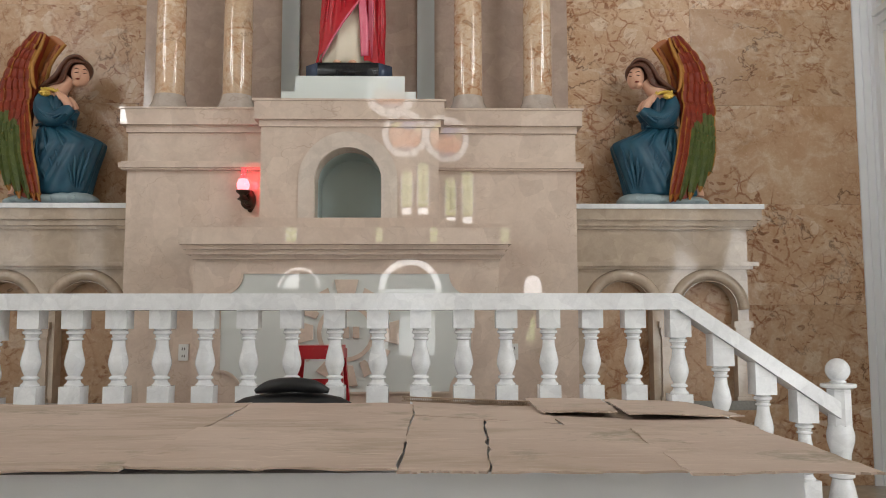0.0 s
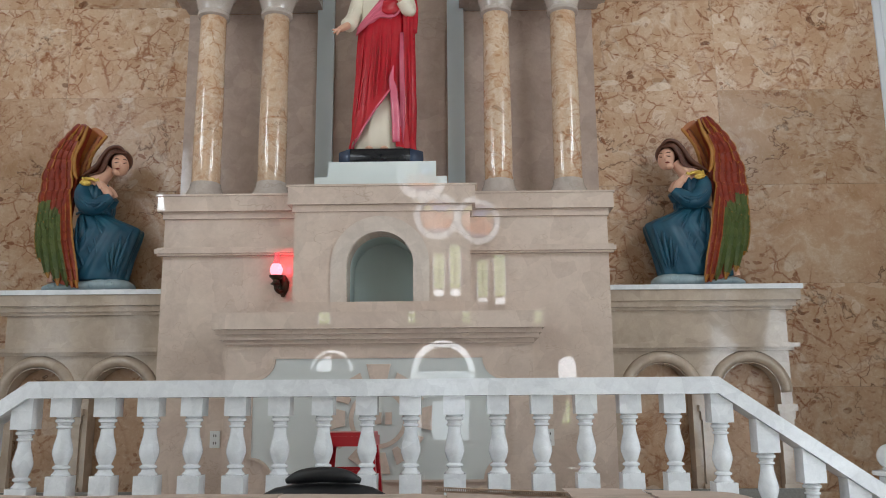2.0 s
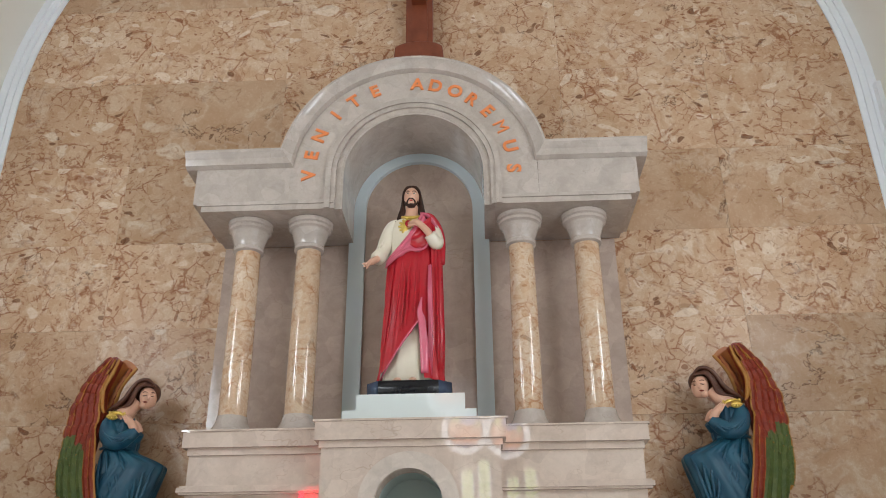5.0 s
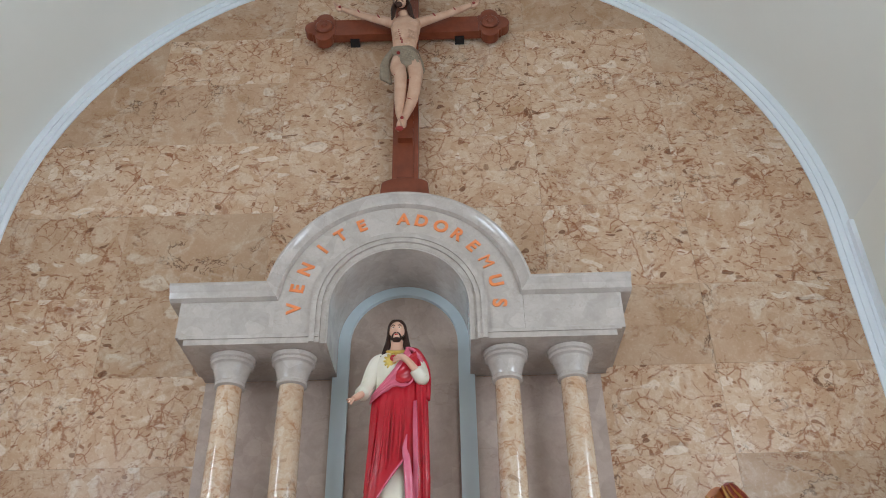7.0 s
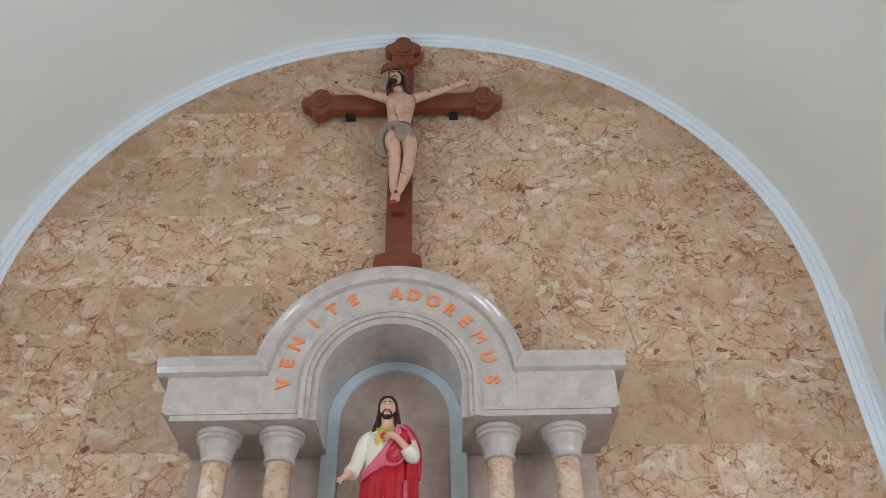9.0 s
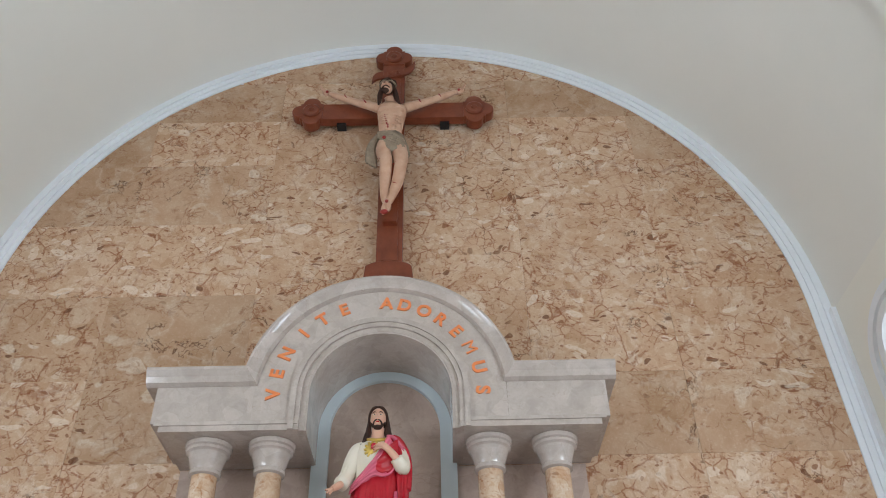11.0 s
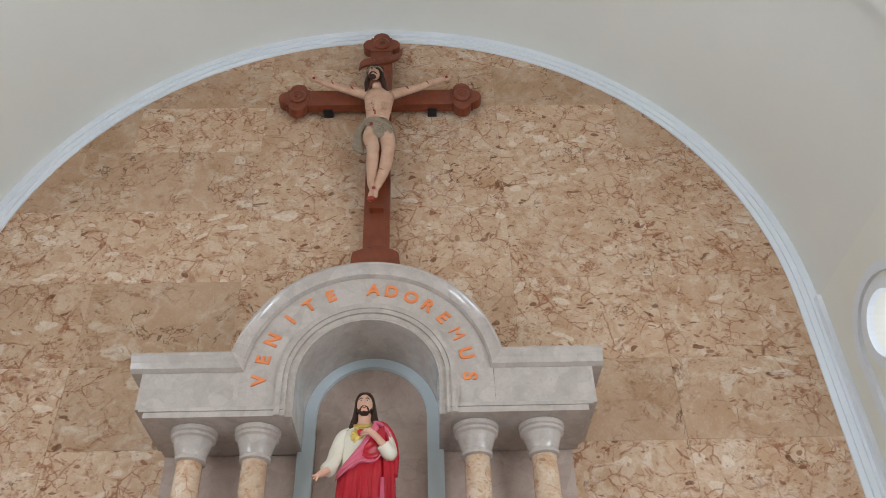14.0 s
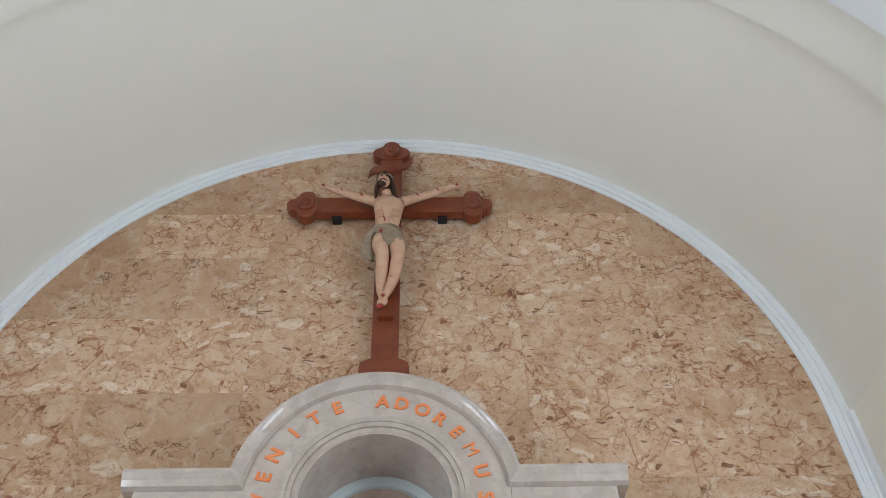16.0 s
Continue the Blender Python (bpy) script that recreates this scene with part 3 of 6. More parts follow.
BAYS = (-8.3, -11.2, -14.0)
for sx, name in ((-1, "wall_west"), (1, "wall_east")):
    x0, x1 = sorted((WX + sx * SIDE, WX + sx * (SIDE + 0.3)))
    bm = bmesh.new()
    box(bm, x0, x1, BACK - 0.3, 7.3, FLOOR, SPRING)
    tool = bmesh.new()
    window_cutters(tool, x0 - 0.1, x1 + 0.1)
    # openings added out of view to hold the low and high fill lamps
    for wy in FILL_BAYS:
        prism(tool, [(wy + 0.7, FLOOR)] + arc(wy, 3.3, 0.7, 0, 180, 16) + [(wy - 0.7, FLOOR)], x0 - 0.1, x1 + 0.1, "yz")
    for wy in FILL_BAYS:
        prism(tool, [(wy + 0.65, 4.5)] + arc(wy, 5.65, 0.65, 0, 180, 16) + [(wy - 0.65, 4.5)], x0 - 0.1, x1 + 0.1, "yz")
    for shift in BAYS:
        window_cutters(tool, x0 - 0.1, x1 + 0.1, shift)
    prism(tool, [(6.62, STAGE)] + arc(6.05, 2.62, 0.57, 0, 180, 20) + [(5.48, STAGE)], x0 - 0.1, x1 + 0.1, "yz")
    wall = tagged(part(name, cut(bm, tool), M_PLASTER), "cream plastered church side wall", "wall", kind="structure")
    # glass and glow outside the openings
    xin, xg = WX + sx * SIDE, WX + sx * (SIDE + 0.16)
    for i, yc in enumerate(WIN):
        w = thing("window_%d" % (i + 1), "tall round-headed window with frosted bright glass", "window", kind="structure")
        bm = bmesh.new()
        prism(bm, [(yc + LW, LZ0)] + arc(yc, LZ1, LW, 0, 180, 16) + [(yc - LW, LZ0)], xg, xg + sx * 0.01, "yz")
        part("pane", bm, M_SKYPANE, w)
        bm = bmesh.new()
        arch_band(bm, yc, LZ1, LW - 0.004, LW + 0.045, xin - sx * 0.03, xin + sx * 0.02, LZ0 - 0.02, 20, "yz")
        part("window_frame", bm, M_TRIM, w, bevel=0.006)
        bm = bmesh.new()
        box(bm, *sorted((xin - sx * 0.05, xin + sx * 0.14)), yc - LW - 0.05, yc + LW + 0.05, LZ0 - 0.06, LZ0 + 0.002)
        part("window_sill", bm, M_TRIM, w, bevel=0.006)
    w = thing("window_3", "round oculus window with a white moulded ring", "window", kind="structure")
    bm = bmesh.new()
    prism(bm, arc(OCU[0], OCU[1], OCU[2], 0, 354, 31), xg, xg + sx * 0.01, "yz")
    part("pane", bm, M_SKYPANE, w)
    bm = bmesh.new()
    strip(bm, arc(OCU[0], OCU[1], OCU[2] - 0.004, 0, 360, 40), arc(OCU[0], OCU[1], OCU[2] + 0.09, 0, 360, 40), xin - sx * 0.045, xin + sx * 0.02, "yz")
    part("window_frame", bm, M_TRIM, w, bevel=0.01)
    # moulded blind arch round the group
    bm = bmesh.new()
    arch_band(bm, 6.01, 5.66, 0.50, 0.59, xin - sx * 0.04, xin + sx * 0.01, 4.27, 32, "yz")
    tagged(part("window_surround", bm, M_TRIM, bevel=0.012), "white moulded arch round the windows", "trim", kind="structure")
    # string course: three stepped mouldings
    bm = bmesh.new()
    for z0, z1, d in ((4.06, 4.12, 0.03), (4.12, 4.19, 0.06), (4.19, 4.24, 0.1)):
        box(bm, *sorted((xin - sx * d, xin + sx * 0.01)), BACK, 6.86, z0, z1)
    tagged(part("string_course", bm, M_TRIM, bevel=0.008), "white stepped moulding along the side wall", "trim", kind="structure")
    # corner strip
    bm = bmesh.new()
    box(bm, *sorted((xin - sx * 0.05, xin + sx * 0.01)), 6.87, 7.0, FLOOR, SPRING)
    tagged(part("corner_pilaster", bm, M_TRIM, bevel=0.01), "white painted corner strip", "trim", kind="structure")
    # bays behind the camera: the same window group again; then the added doorways
    for shift in BAYS:
        w = thing("window_4", "pair of round-headed windows under an oculus", "window", kind="structure")
        for yc in WIN:
            bm = bmesh.new()
            prism(bm, [(yc + shift + LW, LZ0)] + arc(yc + shift, LZ1, LW, 0, 180, 16) + [(yc + shift - LW, LZ0)], xg, xg + sx * 0.01, "yz")
            part("pane", bm, M_SKYPANE, w)
        bm = bmesh.new()
        prism(bm, arc(OCU[0] + shift, OCU[1], OCU[2], 0, 354, 31), xg, xg + sx * 0.01, "yz")
        part("pane", bm, M_SKYPANE, w)
    # glowing panes added behind the fill lamps, low doorway and high window
    for wy in FILL_BAYS:
        bm = bmesh.new()
        prism(bm, [(wy + 0.72, FLOOR)] + arc(wy, 3.3, 0.72, 0, 180, 16) + [(wy - 0.72, FLOOR)], xg, xg + sx * 0.01, "yz")
        tagged(part("door_4", bm, M_SKYPANE), "unseen arched side doorway added with a glowing pane", "door", kind="structure")
        bm = bmesh.new()
        prism(bm, [(wy + 0.66, 4.49)] + arc(wy, 5.65, 0.66, 0, 180, 16) + [(wy - 0.66, 4.49)], xg, xg + sx * 0.01, "yz")
        tagged(part("window_10", bm, M_SKYPANE), "wide round-headed clerestory window", "window", kind="structure")

# white archivolt and side strips round the slabs
bm = bmesh.new()
for r0, r1, d in ((HALF, HALF + 0.06, 0.04), (HALF + 0.06, HALF + 0.12, 0.06), (HALF + 0.12, SIDE + 0.01, 0.08)):
    arch_band(bm, WX, SPRING, r0, r1, 7.019 - d, 7.019, FLOOR, 64)
tagged(part("arch_trim", bm, M_TRIM, bevel=0.008), "white moulded trim round the arched wall", "trim", kind="structure")

# barrel vault with a transverse rib
bm = bmesh.new()
strip(bm, arc(WX, SPRING, SIDE, 0, 180, 64), arc(WX, SPRING, SIDE + 0.2, 0, 180, 64), BACK - 0.3, 7.3)
tagged(part("ceiling", bm, M_VAULT, smooth=True), "cream plastered barrel vault", "ceiling", kind="structure")
bm = bmesh.new()
strip(bm, arc(WX, SPRING, SIDE - 0.07, 0, 180, 64), arc(WX, SPRING, SIDE + 0.01, 0, 180, 64), 3.72, 4.23)
tagged(part("vault_rib", bm, M_VAULT, smooth=True), "cream transverse rib across the vault", "trim", kind="structure")
bm = bmesh.new()
strip(bm, arc(WX, SPRING, SIDE - 0.12, 0, 180, 64), arc(WX, SPRING, SIDE + 0.01, 0, 180, 64), 3.2, 3.718)
tagged(part("vault_rib", bm, M_TRIM, smooth=True), "white painted band of the transverse rib", "trim", kind="structure")

# rear wall with the entrance, lancets and rose that the polished stone mirrors
bm = bmesh.new()
prism(bm, [(WX + R, FLOOR)] + arc(WX, SPRING, R, 0, 180, 48) + [(WX - R, FLOOR)], BACK - 0.3, BACK)
rear = tagged(part("wall_south", bm, M_PLASTER), "cream plastered rear church wall", "wall", kind="structure")


def rear_pane(name, label, centre, pts, mat):
    """A pane whose outline is given round its own centre."""
    w = thing(name, label, "window", (centre[0], BACK, centre[1]), kind="structure")
    bm = bmesh.new()
    prism(bm, pts, 0.004, 0.02)
    part("pane", bm, mat, w)
    return w


def lancet(xc, hw, z0, z1):
    return [(xc + hw, z0)] + arc(xc, z1, hw, 0, 180, 12) + [(xc - hw, z0)]


def oblong(hw, hh):
    return [(-hw, -hh), (hw, -hh), (hw, hh), (-hw, hh)]


for xc, z0, z1 in ((0.105, 4.85, 5.63), (0.54, 4.85, 5.88), (1.285, 4.66, 5.50), (1.75, 4.66, 5.70)):
    rear_pane("window_5", "leaf-patterned stained glass lancet", (xc, z0), lancet(0, 0.15, 0.0, z1 - z0), M_LEAF)
    rear_pane("window_6", "clear pane below a stained lancet", (xc, z0 - 0.14), oblong(0.12, 0.08), M_BRIGHT)
for xc, zc, r in ((-0.34, 7.95, 0.70), (0.06, 6.80, 0.62), (1.17, 6.72, 0.62)):
    rear_pane("window_7", "round stained glass rose window", (xc, zc), arc(0, 0, r, 0, 350, 35), M_ROSE)
w = thing("door_2", "wide entrance with a bright fanlight ring", "door", kind="structure")
for k in range(5):
    bm = bmesh.new()
    strip(bm, arc(0.205, 2.58, 0.66, k * 36 + 1.2, k * 36 + 34.8, 8), arc(0.205, 2.58, 0.81, k * 36 + 1.2, k * 36 + 34.8, 8), BACK + 0.004, BACK + 0.02)
    part("pane", bm, M_BRIGHT, w)
for xa, za, zb in ((-0.605, 2.0, 2.54), (0.865, 2.0, 2.54)):
    bm = bmesh.new()
    box(bm, xa, xa + 0.15, BACK + 0.004, BACK + 0.02, za, zb)
    part("pane", bm, M_BRIGHT, w)
rear_pane("window_8", "narrow bright arched side window", (3.50, 2.06), lancet(0, 0.23, 0.0, 0.72), M_BRIGHT)
rear_pane("window_8", "leafy daylight below the arched side window", (3.41, 1.28), [(-0.13, 0.0), (0.13, 0.0), (0.13, 0.72), (-0.13, 0.72)], M_LEAF)
w = thing("door_5", "side entrance with a half-lit arched fanlight", "door", kind="structure")
for r0, r1, a0, a1 in ((0.50, 0.54, 2, 178), (0.04, 0.40, 92, 134), (0.04, 0.40, 138, 178)):
    bm = bmesh.new()
    strip(bm, arc(-2.66, 2.62, r0, a0, a1, 12), arc(-2.66, 2.62, r1, a0, a1, 12), BACK + 0.004, BACK + 0.02)
    part("pane", bm, M_BRIGHT, w)
for xc, hw in ((-2.84, 0.15), (-0.59, 0.08), (0.815, 0.085), (2.655, 0.08)):
    rear_pane("window_9", "small square leaded window", (xc, 4.0), oblong(hw, 0.17), M_LEAF)

# arched timber door in the west wall
xin = WX - SIDE
door = thing("door_1", "dark wooden arched double door with a lit glass strip", "door", kind="structure")
bm = bmesh.new()
arch_band(bm, 6.05, 2.62, 0.57, 0.70, xin - 0.02, xin + 0.06, STAGE, 32, "yz")
arch_band(bm, 6.05, 2.62, 0.60, 0.66, xin + 0.05, xin + 0.085, STAGE, 32, "yz")
part("architrave", bm, M_TRIM, door, "white moulded arched surround", bevel=0.01)
bm = bmesh.new()
arch_band(bm, 6.05, 2.62, 0.45, 0.575, xin - 0.16, xin - 0.02, STAGE, 32, "yz")
box(bm, xin - 0.16, xin - 0.03, 5.55, 6.55, 2.43, 2.56)
part("door_frame", bm, M_DOOR, door, bevel=0.008)
bm = bmesh.new()
prism(bm, arc(6.05, 2.62, 0.46, 0, 180, 24) + [(5.59, 2.55), (6.51, 2.55)], xin - 0.14, xin - 0.10, "yz")
part("tympanum", bm, M_DOOR, door)
for k in range(6):
    bm = bmesh.new()
    z = 2.60 + 0.06 * k
    hw = math.sqrt(max(0.01, 0.42 ** 2 - (z - 2.62) ** 2))
    box(bm, xin - 0.10, xin - 0.075, 6.05 - hw, 6.05 + hw, z, z + 0.035)
    part("slat", bm, M_DOOR, door)
for y0, y1, lit in ((5.50, 6.26, True), (6.265, 6.60, False)):
    g0, g1 = (5.93, 6.12) if lit else (6.36, 6.46)
    leaf = bmesh.new()
    box(leaf, xin - 0.14, xin - 0.09, y0, g0, STAGE, 2.43)
    box(leaf, xin - 0.14, xin - 0.09, g1, y1, STAGE, 2.43)
    box(leaf, xin - 0.139, xin - 0.091, g0, g1, 2.36, 2.43)
    box(leaf, xin - 0.139, xin - 0.091, g0, g1, STAGE, 1.06)
    lf = part("door_leaf", leaf, M_DOOR, door, bevel=0.006)
    bm = bmesh.new()
    box(bm, xin - 0.125, xin - 0.115, g0 - 0.005, g1 + 0.005, 1.05, 2.37)
    part("glass_strip", bm, M_SKYPANE if lit else M_BLUEBLACK, lf, "bright glass strip" if lit else "dark glass strip")
bm = bmesh.new()
box(bm, xin - 0.10, xin - 0.04, 5.90, 5.915, 1.6, 1.95)
part("door_handle", bm, M_BRONZE, door)

# closing sheet outside the east doorway
bm = bmesh.new()
prism(bm, [(6.62, STAGE)] + arc(6.05, 2.62, 0.57, 0, 180, 20) + [(5.48, STAGE)], WX + SIDE + 0.08, WX + SIDE + 0.16, "yz")
tagged(part("door_3", bm, M_DOOR), "closed dark wooden arched door", "door", kind="structure")

# spotlights on the string course
for y in (5.36, 6.76):
    s = thing("spotlight", "small black spotlight on the wall moulding", "spotlight", (xin + 0.07, y, 4.245), "spotlights")
    bm = bmesh.new()
    box(bm, -0.05, 0.05, -0.03, 0.03, 0, 0.03)
    part("bracket", bm, M_DARK, s, bevel=0.005)
    bm = bmesh.new()
    tube(bm, [(-0.05, 0.03, 0.09, 0.045), (0.0, 0.0, 0.085, 0.055), (0.08, -0.03, 0.075, 0.062)], 12, 0)
    part("housing", bm, M_DARK, s, smooth=True)
    bm = bmesh.new()
    box(bm, 0.0, 0.012, -0.062, 0.062, 0.02, 0.09)
    part("yoke", bm, M_DARK, s)


# ---------- altar ----------
CX = 0.015
reredos = thing("altar_reredos", "polished cream marble altar wall with stepped cornices", "altar", (CX, 6.3, STAGE))


def slabs(rows, x=0.0, back=6.99, mats=M_CREAM):
    """Stacked courses of (half width, front, z0, z1) as one solid, edges softened."""
    bm = bmesh.new()
    for hw, y0, z0, z1 in rows:
        box(bm, x - hw, x + hw, y0, back, z0, z1)
    return bm


def under(ob, parent):
    """Hangs a part, built in world places, under its thing."""
    ob.parent = parent
    ob.matrix_parent_inverse = Matrix.Translation(parent.location).inverted()
    return ob


def wpart(name, bm, mats, parent, label="", smooth=False, bevel=0.0):
    return under(part(name, bm, mats, None, label, smooth, bevel), parent)


for xa, xb, y0, za, zb in ((CX - 1.69, -0.3, 6.30, STAGE, 3.03), (0.3, CX + 1.69, 6.30, STAGE, 3.03), (-0.3, 0.3, 6.30, STAGE, 2.32), (-0.3, 0.3, 6.30, 2.94, 3.03), (-0.3, 0.3, 6.62, 2.32, 2.94)):
    bm = bmesh.new()
    box(bm, xa, xb, y0, 6.99, za, zb)
    wpart("marble_block", bm, M_CREAM, reredos)
for xa, xb, e0, e1 in ((CX - 1.69, -0.648, 1, 0), (0.663, CX + 1.69, 0, 1)):
    bm = bmesh.new()
    for d, y0, z0, z1 in ((0.035, 6.262, 2.742, 2.757), (0.05, 6.245, 2.757, 2.792), (0.035, 6.262, 2.792, 2.806)):
        box(bm, xa - d * e0, xb + d * e1, y0, 6.31, z0, z1)
    wpart("band", bm, M_CREAM, reredos, "thin rounded marble string band", bevel=0.006)
wpart("cornice", slabs([(1.70, 6.28, 3.03, 3.083), (1.735, 6.245, 3.083, 3.2), (1.745, 6.235, 3.2, 3.215)], CX), M_CREAM, reredos, "stepped marble cornice", bevel=0.005)

# tabernacle block with its arched niche
tab = thing("tabernacle", "cream marble tabernacle block with an empty arched niche", "tabernacle", (0, 6.1, 2.34))
bm = bmesh.new()
prism(bm, [(-0.645, 2.345), (-0.246, 2.345), (-0.246, 2.635)] + arc(0, 2.635, 0.246, 180, 0, 24)[1:-1] + [(0.246, 2.635), (0.246, 2.345), (0.66, 2.345), (0.66, 3.04), (-0.645, 3.04)], 6.12, 6.301)
wpart("body", bm, M_CREAM, tab)
bm = bmesh.new()
box(bm, -0.66, 0.675, 6.105, 6.3, 3.035, 3.085)
box(bm, -0.69, 0.70, 6.075, 6.3, 3.085, 3.22)
box(bm, -0.705, 0.715, 6.065, 6.3, 3.22, 3.235)
wpart("cornice", bm, M_CREAM, tab, bevel=0.005)
bm = bmesh.new()
arch_band(bm, -0.005, 2.637, 0.248, 0.362, 6.105, 6.125, 2.345, 32)
arch_band(bm, -0.005, 2.637, 0.244, 0.268, 6.098, 6.125, 2.345, 32)
wpart("niche_surround", bm, M_ARCH, tab, "pale marble arch round the niche", bevel=0.004)
bm = bmesh.new()
strip(bm, [(-0.25, 2.345), (-0.25, 2.635)] + arc(0, 2.635, 0.25, 180, 0, 24)[1:-1] + [(0.25, 2.635), (0.25, 2.345)], [(-0.27, 2.345), (-0.27, 2.635)] + arc(0, 2.635, 0.27, 180, 0, 24)[1:-1] + [(0.27, 2.635), (0.27, 2.345)], 6.125, 6.60)
wpart("niche_lining", bm, M_NICHE, tab, "grey-green painted niche lining", smooth=True)
bm = bmesh.new()
prism(bm, lancet(0, 0.27, 2.325, 2.64), 6.60, 6.612)
box(bm, -0.27, 0.27, 6.30, 6.60, 2.325, 2.346)
wpart("niche_back", bm, M_NICHE, tab)
bm = bmesh.new()
box(bm, -0.735, 0.775, 5.99, 6.299, 2.245, 2.345)
wpart("base", bm, M_CREAM, tab, bevel=0.006)

# altar table built against the wall
mensa = thing("altar_table", "cream marble altar table with a white inset front panel", "altar", (CX, 5.87, STAGE))
bm = bmesh.new()
box(bm, CX - 1.06, CX + 1.06, 5.88, 6.299, STAGE, 2.05)
wpart("body", bm, M_CREAM, mensa, bevel=0.006)
bm = bmesh.new()
box(bm, CX - 1.07, CX + 1.07, 5.85, 6.299, 2.035, 2.065)
box(bm, CX - 1.10, CX + 1.10, 5.815, 6.299, 2.065, 2.10)
box(bm, CX - 1.118, CX + 1.118, 5.785, 6.299, 2.10, 2.131)
wpart("moulding", bm, M_CREAM, mensa, bevel=0.008)
bm = bmesh.new()
box(bm, CX - 1.135, CX + 1.135, 5.75, 6.299, 2.131, 2.245)
wpart("table_slab", bm, M_CREAM, mensa, bevel=0.005)


def notched(cx, hw, z0, z1, r):
    """A panel outline whose corners are bitten off by quarter circles."""
    return arc(cx - hw, z1, r, 0, -90, 8) + arc(cx - hw, z0, r, 90, 0, 8) + arc(cx + hw, z0, r, 180, 90, 8) + arc(cx + hw, z1, r, 270, 180, 8)


bm = bmesh.new()
prism(bm, notched(CX, 0.86, 1.126, 1.935, 0.15), 5.868, 5.882)
panel = wpart("inset_panel", bm, M_PANEL, mensa, "glossy white inset panel")
bm = bmesh.new()
a, b = notched(CX, 0.86, 1.126, 1.935, 0.15), notched(CX, 0.875, 1.111, 1.95, 0.15)
strip(bm, a + a[:1], b + b[:1], 5.858, 5.881)
wpart("panel_moulding", bm, M_CREAM, mensa, bevel=0.003)
bm = bmesh.new()
strip(bm, arc(CX, 1.53, 0.17, 0, 360, 40), arc(CX, 1.53, 0.20, 0, 360, 40), 5.856, 5.869)
wpart("emblem_ring", bm, M_CREAM, mensa, bevel=0.003)
for k in range(12):
    bm = bmesh.new()
    m = k % 3 == 0
    t = radians(90 + 30 * k)
    r0, r1, w0, w1 = (0.225, 0.365, 0.05, 0.085) if m else (0.225, 0.33, 0.022, 0.045)
    u, v = (math.cos(t), math.sin(t)), (-math.sin(t), math.cos(t))
    prism(bm, [(CX + u[0] * r + v[0] * w, 1.53 + u[1] * r + v[1] * w) for r, w in ((r0, -w0), (r0, w0), (r1, w1), (r1, -w1))], 5.85, 5.869)
    wpart("emblem_ray", bm, M_CREAM, mensa, bevel=0.003)
for dx in (-0.07, 0.0, 0.07):
    bm = bmesh.new()
    box(bm, CX + dx - 0.022, CX + dx + 0.022, 5.852, 5.869, 1.49, 1.57)
    wpart("emblem_block", bm, M_CREAM, mensa, bevel=0.006)

